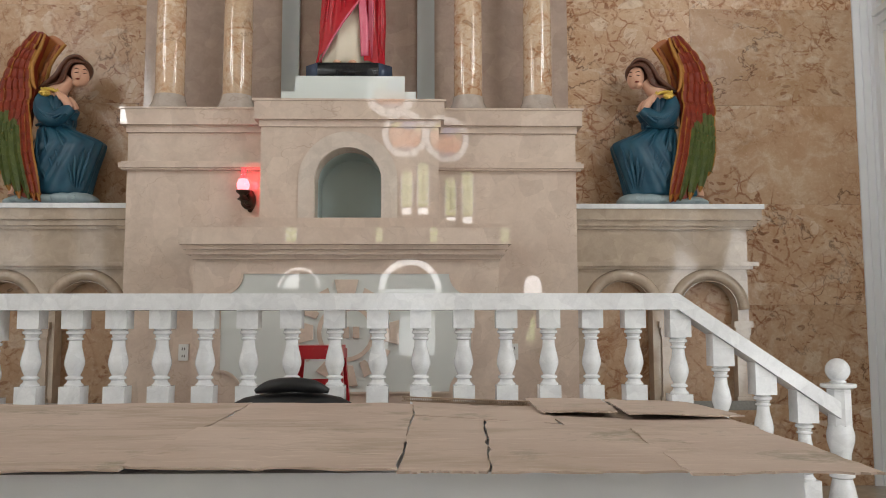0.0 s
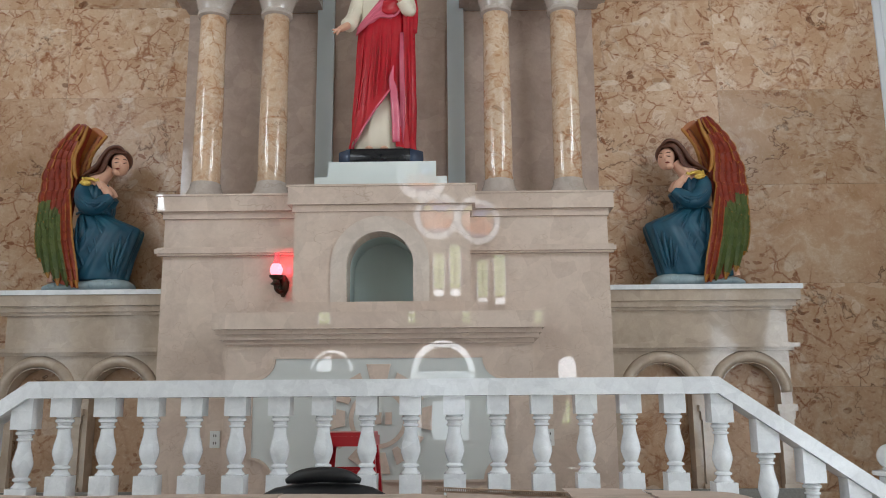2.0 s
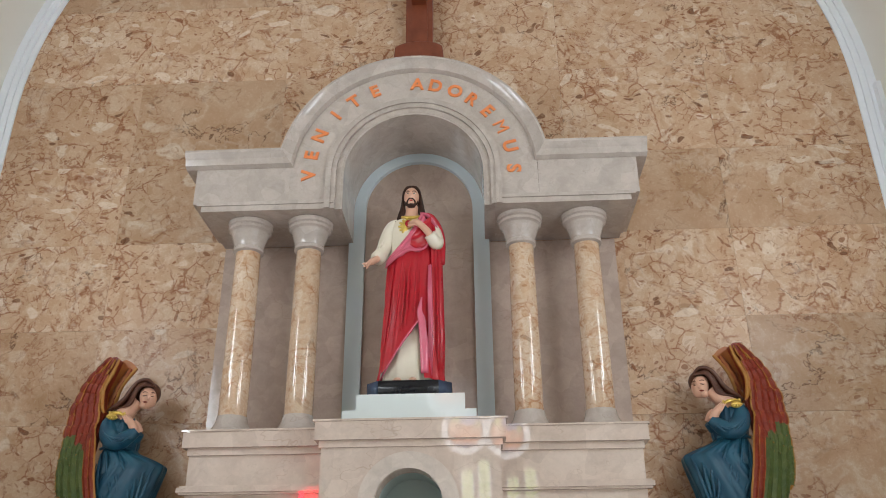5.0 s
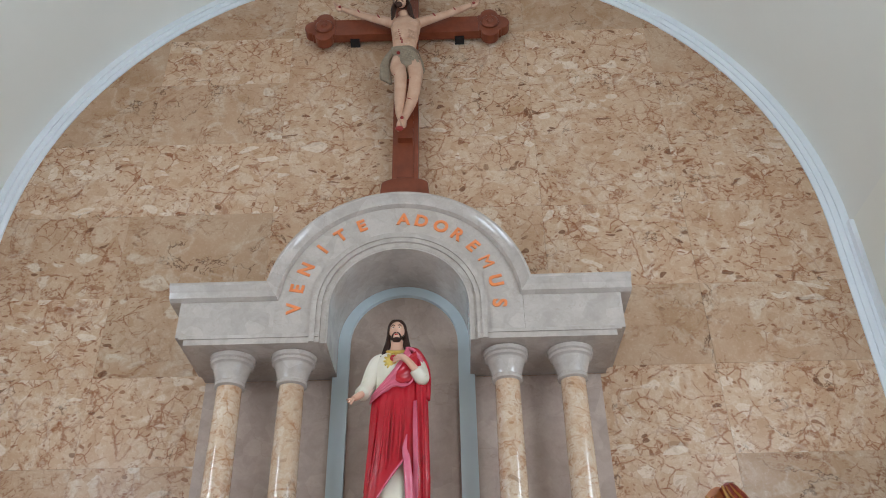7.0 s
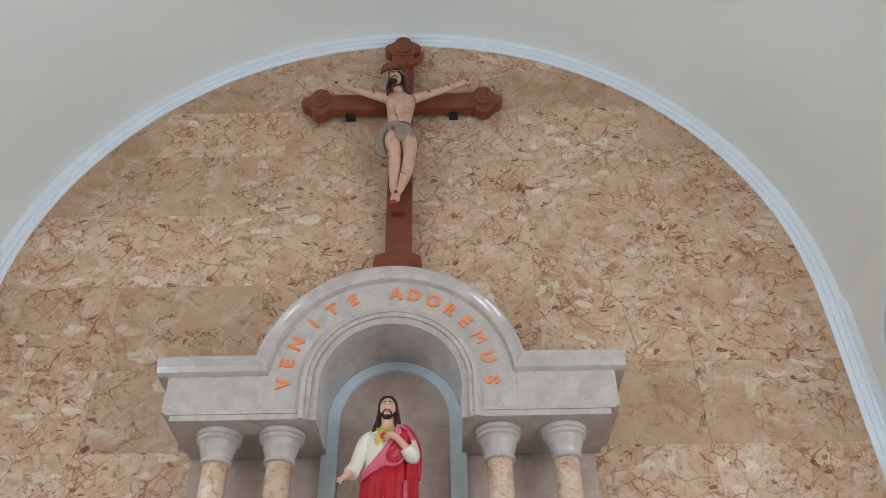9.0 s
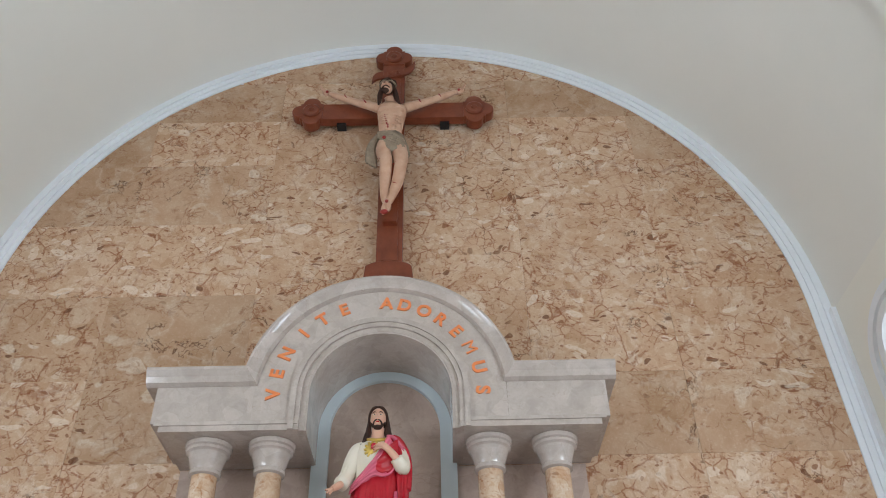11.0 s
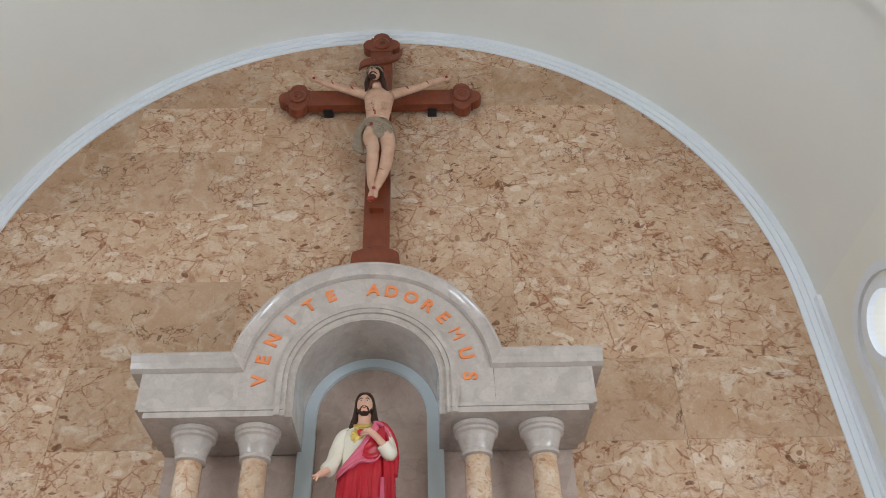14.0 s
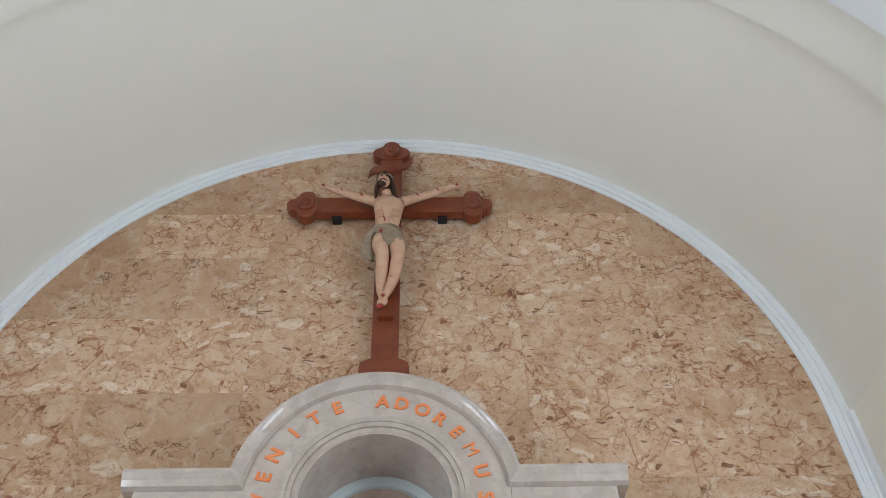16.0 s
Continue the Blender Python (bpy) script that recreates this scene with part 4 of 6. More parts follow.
# side wings of the altar, with blind arcades
for sx, x0, x1, cs in ((1, 1.706, 3.215, (2.115, 2.79)), (-1, -3.085, -1.676, (-2.70, -2.06))):
    sw = thing("altar_side_wing", "pale marble side shelf over two blind arches", "altar wing", ((x0 + x1) / 2, 6.5, STAGE), "altar side wings")
    e = [0.115, 0.06, 0.115, 0.05]
    def span(d):
        return (x0, x1 - d) if sx > 0 else (x0 + d, x1)
    bm = bmesh.new()
    box(bm, *span(0.0), 6.48, 6.99, 2.485, 2.523)
    wpart("top_slab", bm, M_WHITE, sw, "thin white marble top slab", bevel=0.006)
    bm = bmesh.new()
    box(bm, *span(0.015), 6.50, 6.99, 2.40, 2.485)
    box(bm, *span(0.045), 6.525, 6.99, 2.355, 2.40)
    box(bm, *span(0.07), 6.545, 6.99, 2.33, 2.355)
    wpart("cornice", bm, M_WING, sw, bevel=0.006)
    bm = bmesh.new()
    box(bm, *span(0.115), 6.57, 6.99, 2.074, 2.33)
    wpart("frieze", bm, M_WING, sw)
    bm = bmesh.new()
    box(bm, *span(0.045), 6.52, 6.99, 2.04, 2.074)
    box(bm, *span(0.08), 6.55, 6.99, 2.015, 2.04)
    wpart("band", bm, M_WING, sw, bevel=0.006)
    lo, hi = span(0.115)
    bm = bmesh.new()
    r = 0.225
    pts = [(lo, STAGE)]
    for c in sorted(cs):
        pts += [(c - r, STAGE), (c - r, 1.70)] + arc(c, 1.70, r, 180, 0, 16)[1:-1] + [(c + r, 1.70), (c + r, STAGE)]
    pts += [(hi, STAGE), (hi, 2.015), (lo, 2.015)]
    prism(bm, pts, 6.58, 6.72)
    wpart("arcade", bm, M_WING, sw)
    for c in cs:
        bm = bmesh.new()
        line = [(c + 0.275 * math.cos(radians(a)), 6.58, 1.70 + 0.275 * math.sin(radians(a)), 0.045) for a in range(0, 181, 12)]
        tube(bm, line, 8, 0, 1.0, 2)
        wpart("arch_moulding", bm, M_WING, sw, smooth="all")
    for px in (lo + 0.06, sum(cs) / 2, hi - 0.06):
        bm = bmesh.new()
        box(bm, px - 0.075, px + 0.075, 6.53, 6.6, 1.56, 1.61)
        box(bm, px - 0.06, px + 0.06, 6.545, 6.6, 1.50, 1.56)
        wpart("impost", bm, M_WING, sw, bevel=0.006)
        bm = bmesh.new()
        box(bm, px - 0.05, px + 0.05, 6.555, 6.6, STAGE + 0.1, 1.50)
        box(bm, px - 0.065, px + 0.065, 6.54, 6.6, STAGE, STAGE + 0.1)
        wpart("pilaster", bm, M_WING, sw, bevel=0.006)
    bm = bmesh.new()
    box(bm, lo + 0.01, hi - 0.01, 6.73, 6.99, STAGE, 2.01)
    wpart("arcade_back", bm, M_WALL, sw, "brown breccia marble behind the arches")

# back panel behind the columns with the statue niche surround
bm = bmesh.new()
box(bm, -1.79, 1.77, 6.95, 6.992, 3.2, 5.05)
prism(bm, [(0.66, 5.02)] + arc(0, 5.40, 0.66, 0, 180, 32) + [(-0.66, 5.02)], 6.951, 6.991)
backp = tagged(part("back_panel", bm, M_MAUVE), "mauve-brown polished marble back panel", "wall panel", kind="structure")
bm = bmesh.new()
arch_band(bm, 0.0, 5.40, 0.495, 0.64, 6.90, 6.955, 3.2, 40)
tagged(part("niche_frame", bm, M_BLUEWHITE, bevel=0.012), "pale blue-white painted arched band", "trim", kind="structure")

# columns
SHAFT = [(0.155, 0), (0.16, 0.03), (0.15, 0.055), (0.125, 0.075), (0.118, 0.15)]
for i, x in enumerate((-1.437, -0.912, 0.90, 1.45)):
    col = thing("column", "polished brown breccia column with cream capital", "column", (x, 6.5, 3.215), "altar columns")
    bm = bmesh.new()
    lathe(bm, [(0.108, 0.13), (0.112, 0.16), (0.113, 0.6), (0.108, 1.2), (0.104, 1.59)], n=28)
    part("shaft", bm, M_COLUMN, col, smooth=True)
    bm = bmesh.new()
    lathe(bm, [(0.165, 0.0), (0.168, 0.03), (0.155, 0.05), (0.14, 0.075), (0.124, 0.11), (0.118, 0.15), (0.11, 0.152)], n=28)
    part("base", bm, M_PALE, col, smooth=True)
    bm = bmesh.new()
    lathe(bm, [(0.10, 1.56), (0.128, 1.575), (0.13, 1.60), (0.122, 1.612), (0.126, 1.63), (0.158, 1.745), (0.162, 1.75), (0.182, 1.762), (0.184, 1.785), (0.176, 1.79), (0.192, 1.80), (0.196, 1.835), (0.186, 1.842)], n=28)
    part("capital", bm, M_PALE, col, smooth=True)

# entablature and lettered arch
ent = thing("arched_entablature", "pale marble entablature with a lettered round arch", "entablature", (0, 6.22, 5.06))
AZ = 5.385
for sx in (-1, 1):
    c = 0.01
    def sp(a, b):
        return sorted((c + sx * a, c + sx * b))
    bm = bmesh.new()
    box(bm, *sp(0.68, 1.806), 6.214, 6.95, 5.055, 5.105)
    box(bm, *sp(0.68, 1.845), 6.199, 6.95, 5.105, 5.135)
    wpart("architrave", bm, M_PALE, ent, bevel=0.004)
    bm = bmesh.new()
    box(bm, *sp(1.052, 1.885), 6.227, 6.99, 5.135, 5.49)
    wpart("frieze", bm, M_PALE, ent, bevel=0.004)
    bm = bmesh.new()
    prism(bm, [(6.22, 5.47), (6.99, 5.47), (6.99, 5.615), (6.13, 5.615), (6.13, 5.59), (6.165, 5.54), (6.18, 5.49)], *sp(1.02, 1.978), "yz")
    for v in bm.verts:
        if abs(v.co.x - (c + sx * 1.02)) < 0.001:
            v.co.x = sx * math.sqrt((1.04 + (v.co.z - 5.47) / 0.145 * 0.118) ** 2 - (v.co.z - AZ) ** 2)
    wpart("cornice", bm, M_PALE, ent)
bm = bmesh.new()
arch_band(bm, 0.0, AZ, 0.745, 1.06, 6.225, 6.99, 5.135, 48)
wpart("letter_band", bm, M_PALE, ent, smooth=True)
bm = bmesh.new()
for r0, r1, y0 in ((0.615, 0.66, 6.235), (0.66, 0.70, 6.21), (0.70, 0.748, 6.195)):
    arch_band(bm, 0.0, AZ, r0, r1, y0, 6.95, 5.056, 48)
wpart("inner_moulding", bm, M_PALE, ent, smooth=True)
bm = bmesh.new()
rings = []
for y, h in ((6.99, 5.47), (6.22, 5.47), (6.18, 5.49), (6.165, 5.54), (6.13, 5.59), (6.13, 5.615), (6.99, 5.615)):
    r = 1.04 + (h - 5.47) / 0.145 * 0.118
    t0 = math.degrees(math.asin((h - AZ) / r))
    rings.append([bm.verts.new((px, y, pz)) for px, pz in arc(0, AZ, r, t0, 180 - t0, 48)])
for lower, upper in zip(rings, rings[1:]):
    for i in range(len(lower) - 1):
        bm.faces.new((lower[i], lower[i + 1], upper[i + 1], upper[i]))
bmesh.ops.recalc_face_normals(bm, faces=bm.faces)
wpart("outer_moulding", bm, M_PALE, ent, smooth=True)
bm = bmesh.new()
arch_band(bm, 0.0, AZ, 0.60, 0.617, 6.24, 6.949, 5.057, 40)
wpart("soffit_lining", bm, M_PALE, ent, smooth=True)

# the inscription, letter by letter
WORDS = "VENITE ADOREMUS"
ANGLES = (181.9, 169.1, 155.5, 139.4, 125.6, 111.9, 0, 86.6, 75.9, 63.7, 52.4, 40.2, 27.0, 13.1, -1.5)
for ch, a in zip(WORDS, ANGLES):
    if ch == " ":
        continue
    cu = bpy.data.curves.new("letter", "FONT")
    cu.body, cu.size, cu.align_x, cu.extrude, cu.offset = ch, 0.165, "CENTER", 0.007, (0.0 if ch == "M" else 0.005)
    tmp = new("tmp", cu)
    bpy.context.view_layer.update()
    me = bpy.data.meshes.new_from_object(tmp.evaluated_get(bpy.context.evaluated_depsgraph_get()))
    bpy.data.objects.remove(tmp)
    me.materials.clear()
    me.materials.append(M_ORANGE)
    ob = new("letter", me)
    r = 0.825
    ob.matrix_world = Matrix.Translation((r * math.cos(radians(a)) - 0.02, 6.222, AZ + 0.03 + r * math.sin(radians(a)))) @ Matrix.Rotation(radians(90 - a), 4, "Y") @ Matrix.Rotation(radians(90), 4, "X")
    mw = ob.matrix_world.copy()
    ob.parent = ent
    ob.matrix_parent_inverse = Matrix.Translation(ent.location).inverted()
    ob["label"] = "orange raised letter"

# statue pedestal
ped = thing("statue_pedestal", "white lacquered two-step statue pedestal", "pedestal", (-0.01, 6.5, 3.235))
bm = bmesh.new()
box(bm, -0.51, 0.50, -0.27, 0.38, 0.0, 0.10)
part("lower_step", bm, M_PEDESTAL, ped, bevel=0.004)
bm = bmesh.new()
box(bm, -0.415, 0.415, -0.22, 0.36, 0.10, 0.235)
part("upper_step", bm, M_PEDESTAL, ped, bevel=0.004)


# ---------- statues ----------
def standing_statue():
    """A robed standing figure with a red mantle on a black eight-sided base: one mesh."""
    bm = bmesh.new()
    RED, PINK, IV, SK, HR, GO, BK, BB = range(8)
    prism(bm, [(-0.33, -0.10), (-0.235, -0.19), (0.235, -0.19), (0.33, -0.10), (0.33, 0.12), (0.24, 0.2), (-0.24, 0.2), (-0.33, 0.12)], 0, 0.115, "xy", BK)
    for s in (-1, 1):
        prism(bm, [(s * 0.333, -0.1), (s * 0.238, -0.193), (s * 0.228, -0.185), (s * 0.32, -0.09)], 0.002, 0.113, "xy", BB)
    z = 0.115
    # ivory tunic, seen at the hem and the chest
    loft(bm, [(0, 0, z, 0.225, 0.15, 0.035, 9, 0.3), (0, 0, z + 0.25, 0.205, 0.14, 0.04, 9, 0.5), (0, 0, z + 0.8, 0.17, 0.12, 0.03, 9, 0.8), (0, 0, z + 1.15, 0.18, 0.115, 0.02, 9, 1.0), (0, 0, z + 1.36, 0.195, 0.115, 0.015, 7, 1.1), (0, 0, z + 1.45, 0.165, 0.095, 0.0, 7, 1.2), (0, 0, z + 1.50, 0.06, 0.055, 0, 7, 0)], 64, IV)
    # red mantle: wraps the body, its hem rising to one side over the tunic
    n, rows = 72, 26
    grid = []
    for j in range(rows + 1):
        v = j / rows
        row = []
        for i in range(n + 1):
            t = math.pi * (-0.93 + 1.80 * i / n)      # front at -pi/2
            low = z + 0.02 + (0.47 * min(1.0, max(0.0, (math.cos(t) + 0.93) / 1.25)) if t < -1.24 else 0.47 * max(0.0, 1 - (t + 1.24) / 0.12))
            high = z + 1.17 + 0.10 * math.cos(t)
            h = low + (high - low) * v
            k = (h - z) / 1.2
            rx, ry = 0.262 - 0.075 * k, 0.185 - 0.05 * k
            f = 1 + 0.07 * (abs(math.sin(4.5 * t + 2.2 * k)) ** 0.7 - 0.6) * (1 - 0.3 * v) + 0.03 * math.sin(17 * t - 7 * k)
            f += 0.05 * max(0, 1 - v * 6)
            row.append(bm.verts.new((rx * f * math.cos(t), ry * f * math.sin(t), h)))
        grid.append(row)
    for j in range(rows):
        for i in range(n):
            bm.faces.new((grid[j][i], grid[j][i + 1], grid[j + 1][i + 1], grid[j + 1][i])).material_index = RED
    # sash laid across the chest from the hip to the shoulder, gathered in fine folds
    def drape(low, high, out, folds, mat, amp):
        cols, rws = 40, 22
        g = []
        for j in range(rws + 1):
            w = j / rws
            line = []
            for i in range(cols + 1):
                u = i / cols * (len(low) - 1)
                k = min(int(u), len(low) - 2)
                u -= k
                pl = [low[k][c] * (1 - u) + low[k + 1][c] * u for c in (0, 1)]
                ph = [high[k][c] * (1 - u) + high[k + 1][c] * u for c in (0, 1)]
                x, h = pl[0] * (1 - w) + ph[0] * w, pl[1] * (1 - w) + ph[1] * w
                rim = math.sin(math.pi * min(1.0, max(0.0, w))) ** 0.35
                y = -(0.128 + out * rim) * math.sqrt(max(0.04, 1 - (x / 0.235) ** 2)) - amp * math.sin(folds * 2 * math.pi * (w + 0.05 * math.sin(5 * i / cols)))
                line.append(bm.verts.new((x, y, z + h)))
            g.append(line)
        for j in range(rws):
            for i in range(cols):
                bm.faces.new((g[j][i], g[j][i + 1], g[j + 1][i + 1], g[j + 1][i])).material_index = mat
    drape([(-0.215, 1.00), (-0.12, 1.06), (0.0, 1.12), (0.08, 1.12), (0.13, 1.2), (0.17, 1.36)], [(-0.20, 1.08), (-0.11, 1.17), (-0.02, 1.28), (0.04, 1.38), (0.07, 1.45), (0.09, 1.49)], 0.030, 4, PINK, 0.005)
    drape([(0.0, 1.16), (0.05, 1.14), (0.12, 1.15), (0.19, 1.22)], [(0.02, 1.27), (0.06, 1.34), (0.11, 1.42), (0.17, 1.47)], 0.046, 3, RED, 0.004)
    tube(bm, [(-0.21, -0.07, z + 1.01, 0.007), (-0.12, -0.145, z + 1.06, 0.009), (-0.02, -0.166, z + 1.12, 0.009), (0.06, -0.172, z + 1.11, 0.010), (0.12, -0.155, z + 1.14, 0.010), (0.15, -0.13, z + 1.20, 0.006)], 8, PINK)
    # cloak over the shoulder and its hanging end
    loft(bm, [(0.205, 0.01, z + 0.02, 0.058, 0.11, 0.10, 9, 0.0), (0.21, 0.0, z + 0.4, 0.062, 0.115, 0.12, 9, 0.3), (0.205, -0.01, z + 0.8, 0.058, 0.11, 0.11, 9, 0.6), (0.20, -0.01, z + 1.1, 0.056, 0.10, 0.09, 9, 0.8), (0.185, 0.0, z + 1.34, 0.06, 0.095, 0.06, 9, 1.0), (0.14, 0.0, z + 1.46, 0.055, 0.07, 0.0, 9, 1.0)], 54, RED)
    loft(bm, [(0.165, -0.075, z + 0.05, 0.022, 0.07, 0.12, 5, 0.0), (0.170, -0.085, z + 0.45, 0.026, 0.072, 0.14, 5, 0.4), (0.165, -0.085, z + 0.8, 0.024, 0.065, 0.12, 5, 0.8), (0.165, -0.08, z + 1.0, 0.02, 0.05, 0.08, 5, 1.0)], 30, PINK)
    # ruffled end of the mantle beside the tunic
    tube(bm, [(0.10, -0.16, z + 0.70, 0.005), (0.085, -0.182, z + 0.58, 0.02), (0.10, -0.182, z + 0.50, 0.03), (0.11, -0.18, z + 0.40, 0.032), (0.12, -0.172, z + 0.28, 0.034), (0.125, -0.168, z + 0.06, 0.03)], 10, PINK, 0.5)
    fold = random.Random(3)
    for k in range(8):
        t = -2.75 + 0.22 * k + fold.uniform(-0.06, 0.06)
        lean = fold.uniform(-0.05, 0.22)
        tube(bm, [(0.187 * math.cos(t + lean), 0.135 * math.sin(t + lean), z + 1.08, 0.003), (0.218 * math.cos(t + lean * 0.6), 0.160 * math.sin(t + lean * 0.6), z + fold.uniform(0.65, 0.85), 0.010), (0.252 * math.cos(t), 0.183 * math.sin(t), z + 0.27 + 0.035 * k, 0.004)], 8, RED, 0.8)
    tube(bm, [(-0.235, -0.06, z + 0.04, 0.006), (-0.17, -0.145, z + 0.125, 0.007), (-0.08, -0.19, z + 0.26, 0.007), (0.0, -0.20, z + 0.38, 0.008), (0.075, -0.20, z + 0.48, 0.008)], 8, PINK)
    # arms
    tube(bm, [(-0.11, 0.0, z + 1.45, 0.045), (-0.165, 0.0, z + 1.40, 0.066), (-0.21, -0.02, z + 1.28, 0.066), (-0.24, -0.05, z + 1.16, 0.062), (-0.275, -0.12, z + 1.07, 0.062)], 16, IV)
    for k in range(4):
        tube(bm, [(-0.20 - 0.02 * k, -0.07 - 0.012 * k, z + 1.32 - 0.05 * k, 0.004), (-0.255 - 0.012 * k, -0.075 - 0.022 * k, z + 1.24 - 0.055 * k, 0.009), (-0.28 - 0.012 * k, -0.05 - 0.02 * k, z + 1.20 - 0.055 * k, 0.004)], 6, IV)
    tube(bm, [(-0.275, -0.12, z + 1.07, 0.03), (-0.31, -0.165, z + 1.025, 0.029), (-0.335, -0.20, z + 0.995, 0.022)], 10, SK)
    for dx, dz in ((-0.05, -0.02), (-0.04, -0.045), (-0.015, -0.06)):
        tube(bm, [(-0.33, -0.195, z + 1.0, 0.013), (-0.33 + dx * 0.6, -0.22, z + 0.995 + dz * 0.6, 0.011), (-0.33 + dx, -0.235, z + 0.995 + dz, 0.007)], 8, SK)
    tube(bm, [(0.13, 0.0, z + 1.44, 0.05), (0.18, -0.01, z + 1.38, 0.06), (0.215, -0.05, z + 1.27, 0.058), (0.215, -0.11, z + 1.20, 0.058), (0.165, -0.165, z + 1.26, 0.052)], 16, IV)
    tube(bm, [(0.175, -0.16, z + 1.25, 0.033), (0.11, -0.19, z + 1.32, 0.029), (0.055, -0.188, z + 1.365, 0.028), (0.01, -0.168, z + 1.375, 0.013)], 10, SK)
    for k in range(3):
        tube(bm, [(0.05, -0.195, z + 1.375 - 0.016 * k, 0.010), (0.01, -0.175, z + 1.38 - 0.018 * k, 0.009), (-0.02, -0.155, z + 1.372 - 0.02 * k, 0.006)], 6, SK)
    # the cloak lies over the shoulder and hangs outside the arm
    tube(bm, [(0.09, -0.09, z + 1.48, 0.02), (0.16, -0.05, z + 1.47, 0.04), (0.225, 0.0, z + 1.38, 0.042), (0.255, -0.01, z + 1.24, 0.036), (0.25, -0.02, z + 1.05, 0.034)], 12, RED)
    tube(bm, [(0.08, -0.10, z + 1.49, 0.012), (0.14, -0.09, z + 1.475, 0.018), (0.20, -0.06, z + 1.40, 0.016), (0.235, -0.06, z + 1.32, 0.006)], 10, PINK)
    # gilt collar and emblem on the chest
    for k in range(12):
        t = 2 * math.pi * k / 12
        tube(bm, [(-0.035, -0.112, z + 1.37, 0.026), (-0.035 + 0.07 * math.cos(t), -0.105, z + 1.37 + 0.075 * math.sin(t), 0.009)], 6, GO, 0.5)
    ball(bm, (-0.02, -0.132, z + 1.385), (0.028, 0.018, 0.03), RED)
    tube(bm, [(-0.085, -0.05, z + 1.485, 0.013), (-0.05, -0.085, z + 1.465, 0.016), (0.0, -0.095, z + 1.455, 0.017), (0.05, -0.085, z + 1.465, 0.016), (0.085, -0.05, z + 1.485, 0.013)], 8, GO)
    # head, beard and hair parted in the middle
    tube(bm, [(0, -0.01, z + 1.44, 0.062), (0, -0.02, z + 1.60, 0.052)], 14, SK)
    ball(bm, (0.0, -0.046, z + 1.675), (0.066, 0.076, 0.094), SK, 0, 22)
    ball(bm, (0.0, -0.056, z + 1.620), (0.050, 0.058, 0.042), SK, 0, 16)
    tube(bm, [(0, -0.116, z + 1.69, 0.006), (0, -0.127, z + 1.66, 0.010), (0, -0.124, z + 1.648, 0.011)], 8, SK)
    ball(bm, (0.0, -0.074, z + 1.584), (0.038, 0.034, 0.022), HR, 0, 14)
    ball(bm, (0.0, -0.112, z + 1.618), (0.015, 0.008, 0.005), RED)
    for s in (-1, 1):
        tube(bm, [(s * 0.003, -0.119, z + 1.634, 0.005), (s * 0.022, -0.112, z + 1.628, 0.006), (s * 0.036, -0.096, z + 1.604, 0.008), (s * 0.030, -0.092, z + 1.585, 0.009)], 8, HR)
        tube(bm, [(s * 0.056, -0.060, z + 1.64, 0.005), (s * 0.050, -0.075, z + 1.605, 0.009), (s * 0.030, -0.088, z + 1.583, 0.010)], 8, HR)
        ball(bm, (s * 0.027, -0.114, z + 1.683), (0.013, 0.006, 0.006), IV)
        ball(bm, (s * 0.027, -0.119, z + 1.682), (0.006, 0.004, 0.006), HR)
        tube(bm, [(s * 0.012, -0.120, z + 1.700, 0.003), (s * 0.030, -0.115, z + 1.708, 0.004), (s * 0.046, -0.098, z + 1.700, 0.002)], 6, HR)
        for k in range(4):
            o = 0.009 * k
            tube(bm, [(0.0, -0.070 + 2.2 * o, z + 1.776 + 0.5 * o, 0.010), (s * 0.040, -0.066 + 2 * o, z + 1.766, 0.013), (s * 0.068, -0.044 + 1.8 * o, z + 1.725, 0.013), (s * (0.074 + 0.3 * o), -0.026 + 1.6 * o, z + 1.66, 0.014), (s * (0.074 + 0.6 * o), -0.02 + 1.5 * o, z + 1.60, 0.017), (s * (0.072 + o), -0.03 + o, z + 1.545, 0.019), (s * (0.088 + 1.2 * o), -0.05 + o, z + 1.49 - o, 0.015), (s * (0.108 + o), -0.06, z + 1.455 - 0.6 * o, 0.005)], 8, HR)
        ball(bm, (s * 0.06 - 0.03, -0.135, z + 0.015), (0.035, 0.05, 0.02), SK)
    ball(bm, (0.0, 0.018, z + 1.695), (0.078, 0.080, 0.092), HR, 0, 20)
    ob = part("statue", bm, [M_RED, M_PINK, M_IVORY, M_SKIN, M_HAIR, M_GOLD, M_BLACK, M_BLUEBLACK], smooth="all")
    ob.location = (-0.03, 6.5, 3.47)
    return tagged(ob, "painted standing robed statue with a red mantle on black base", "statue")


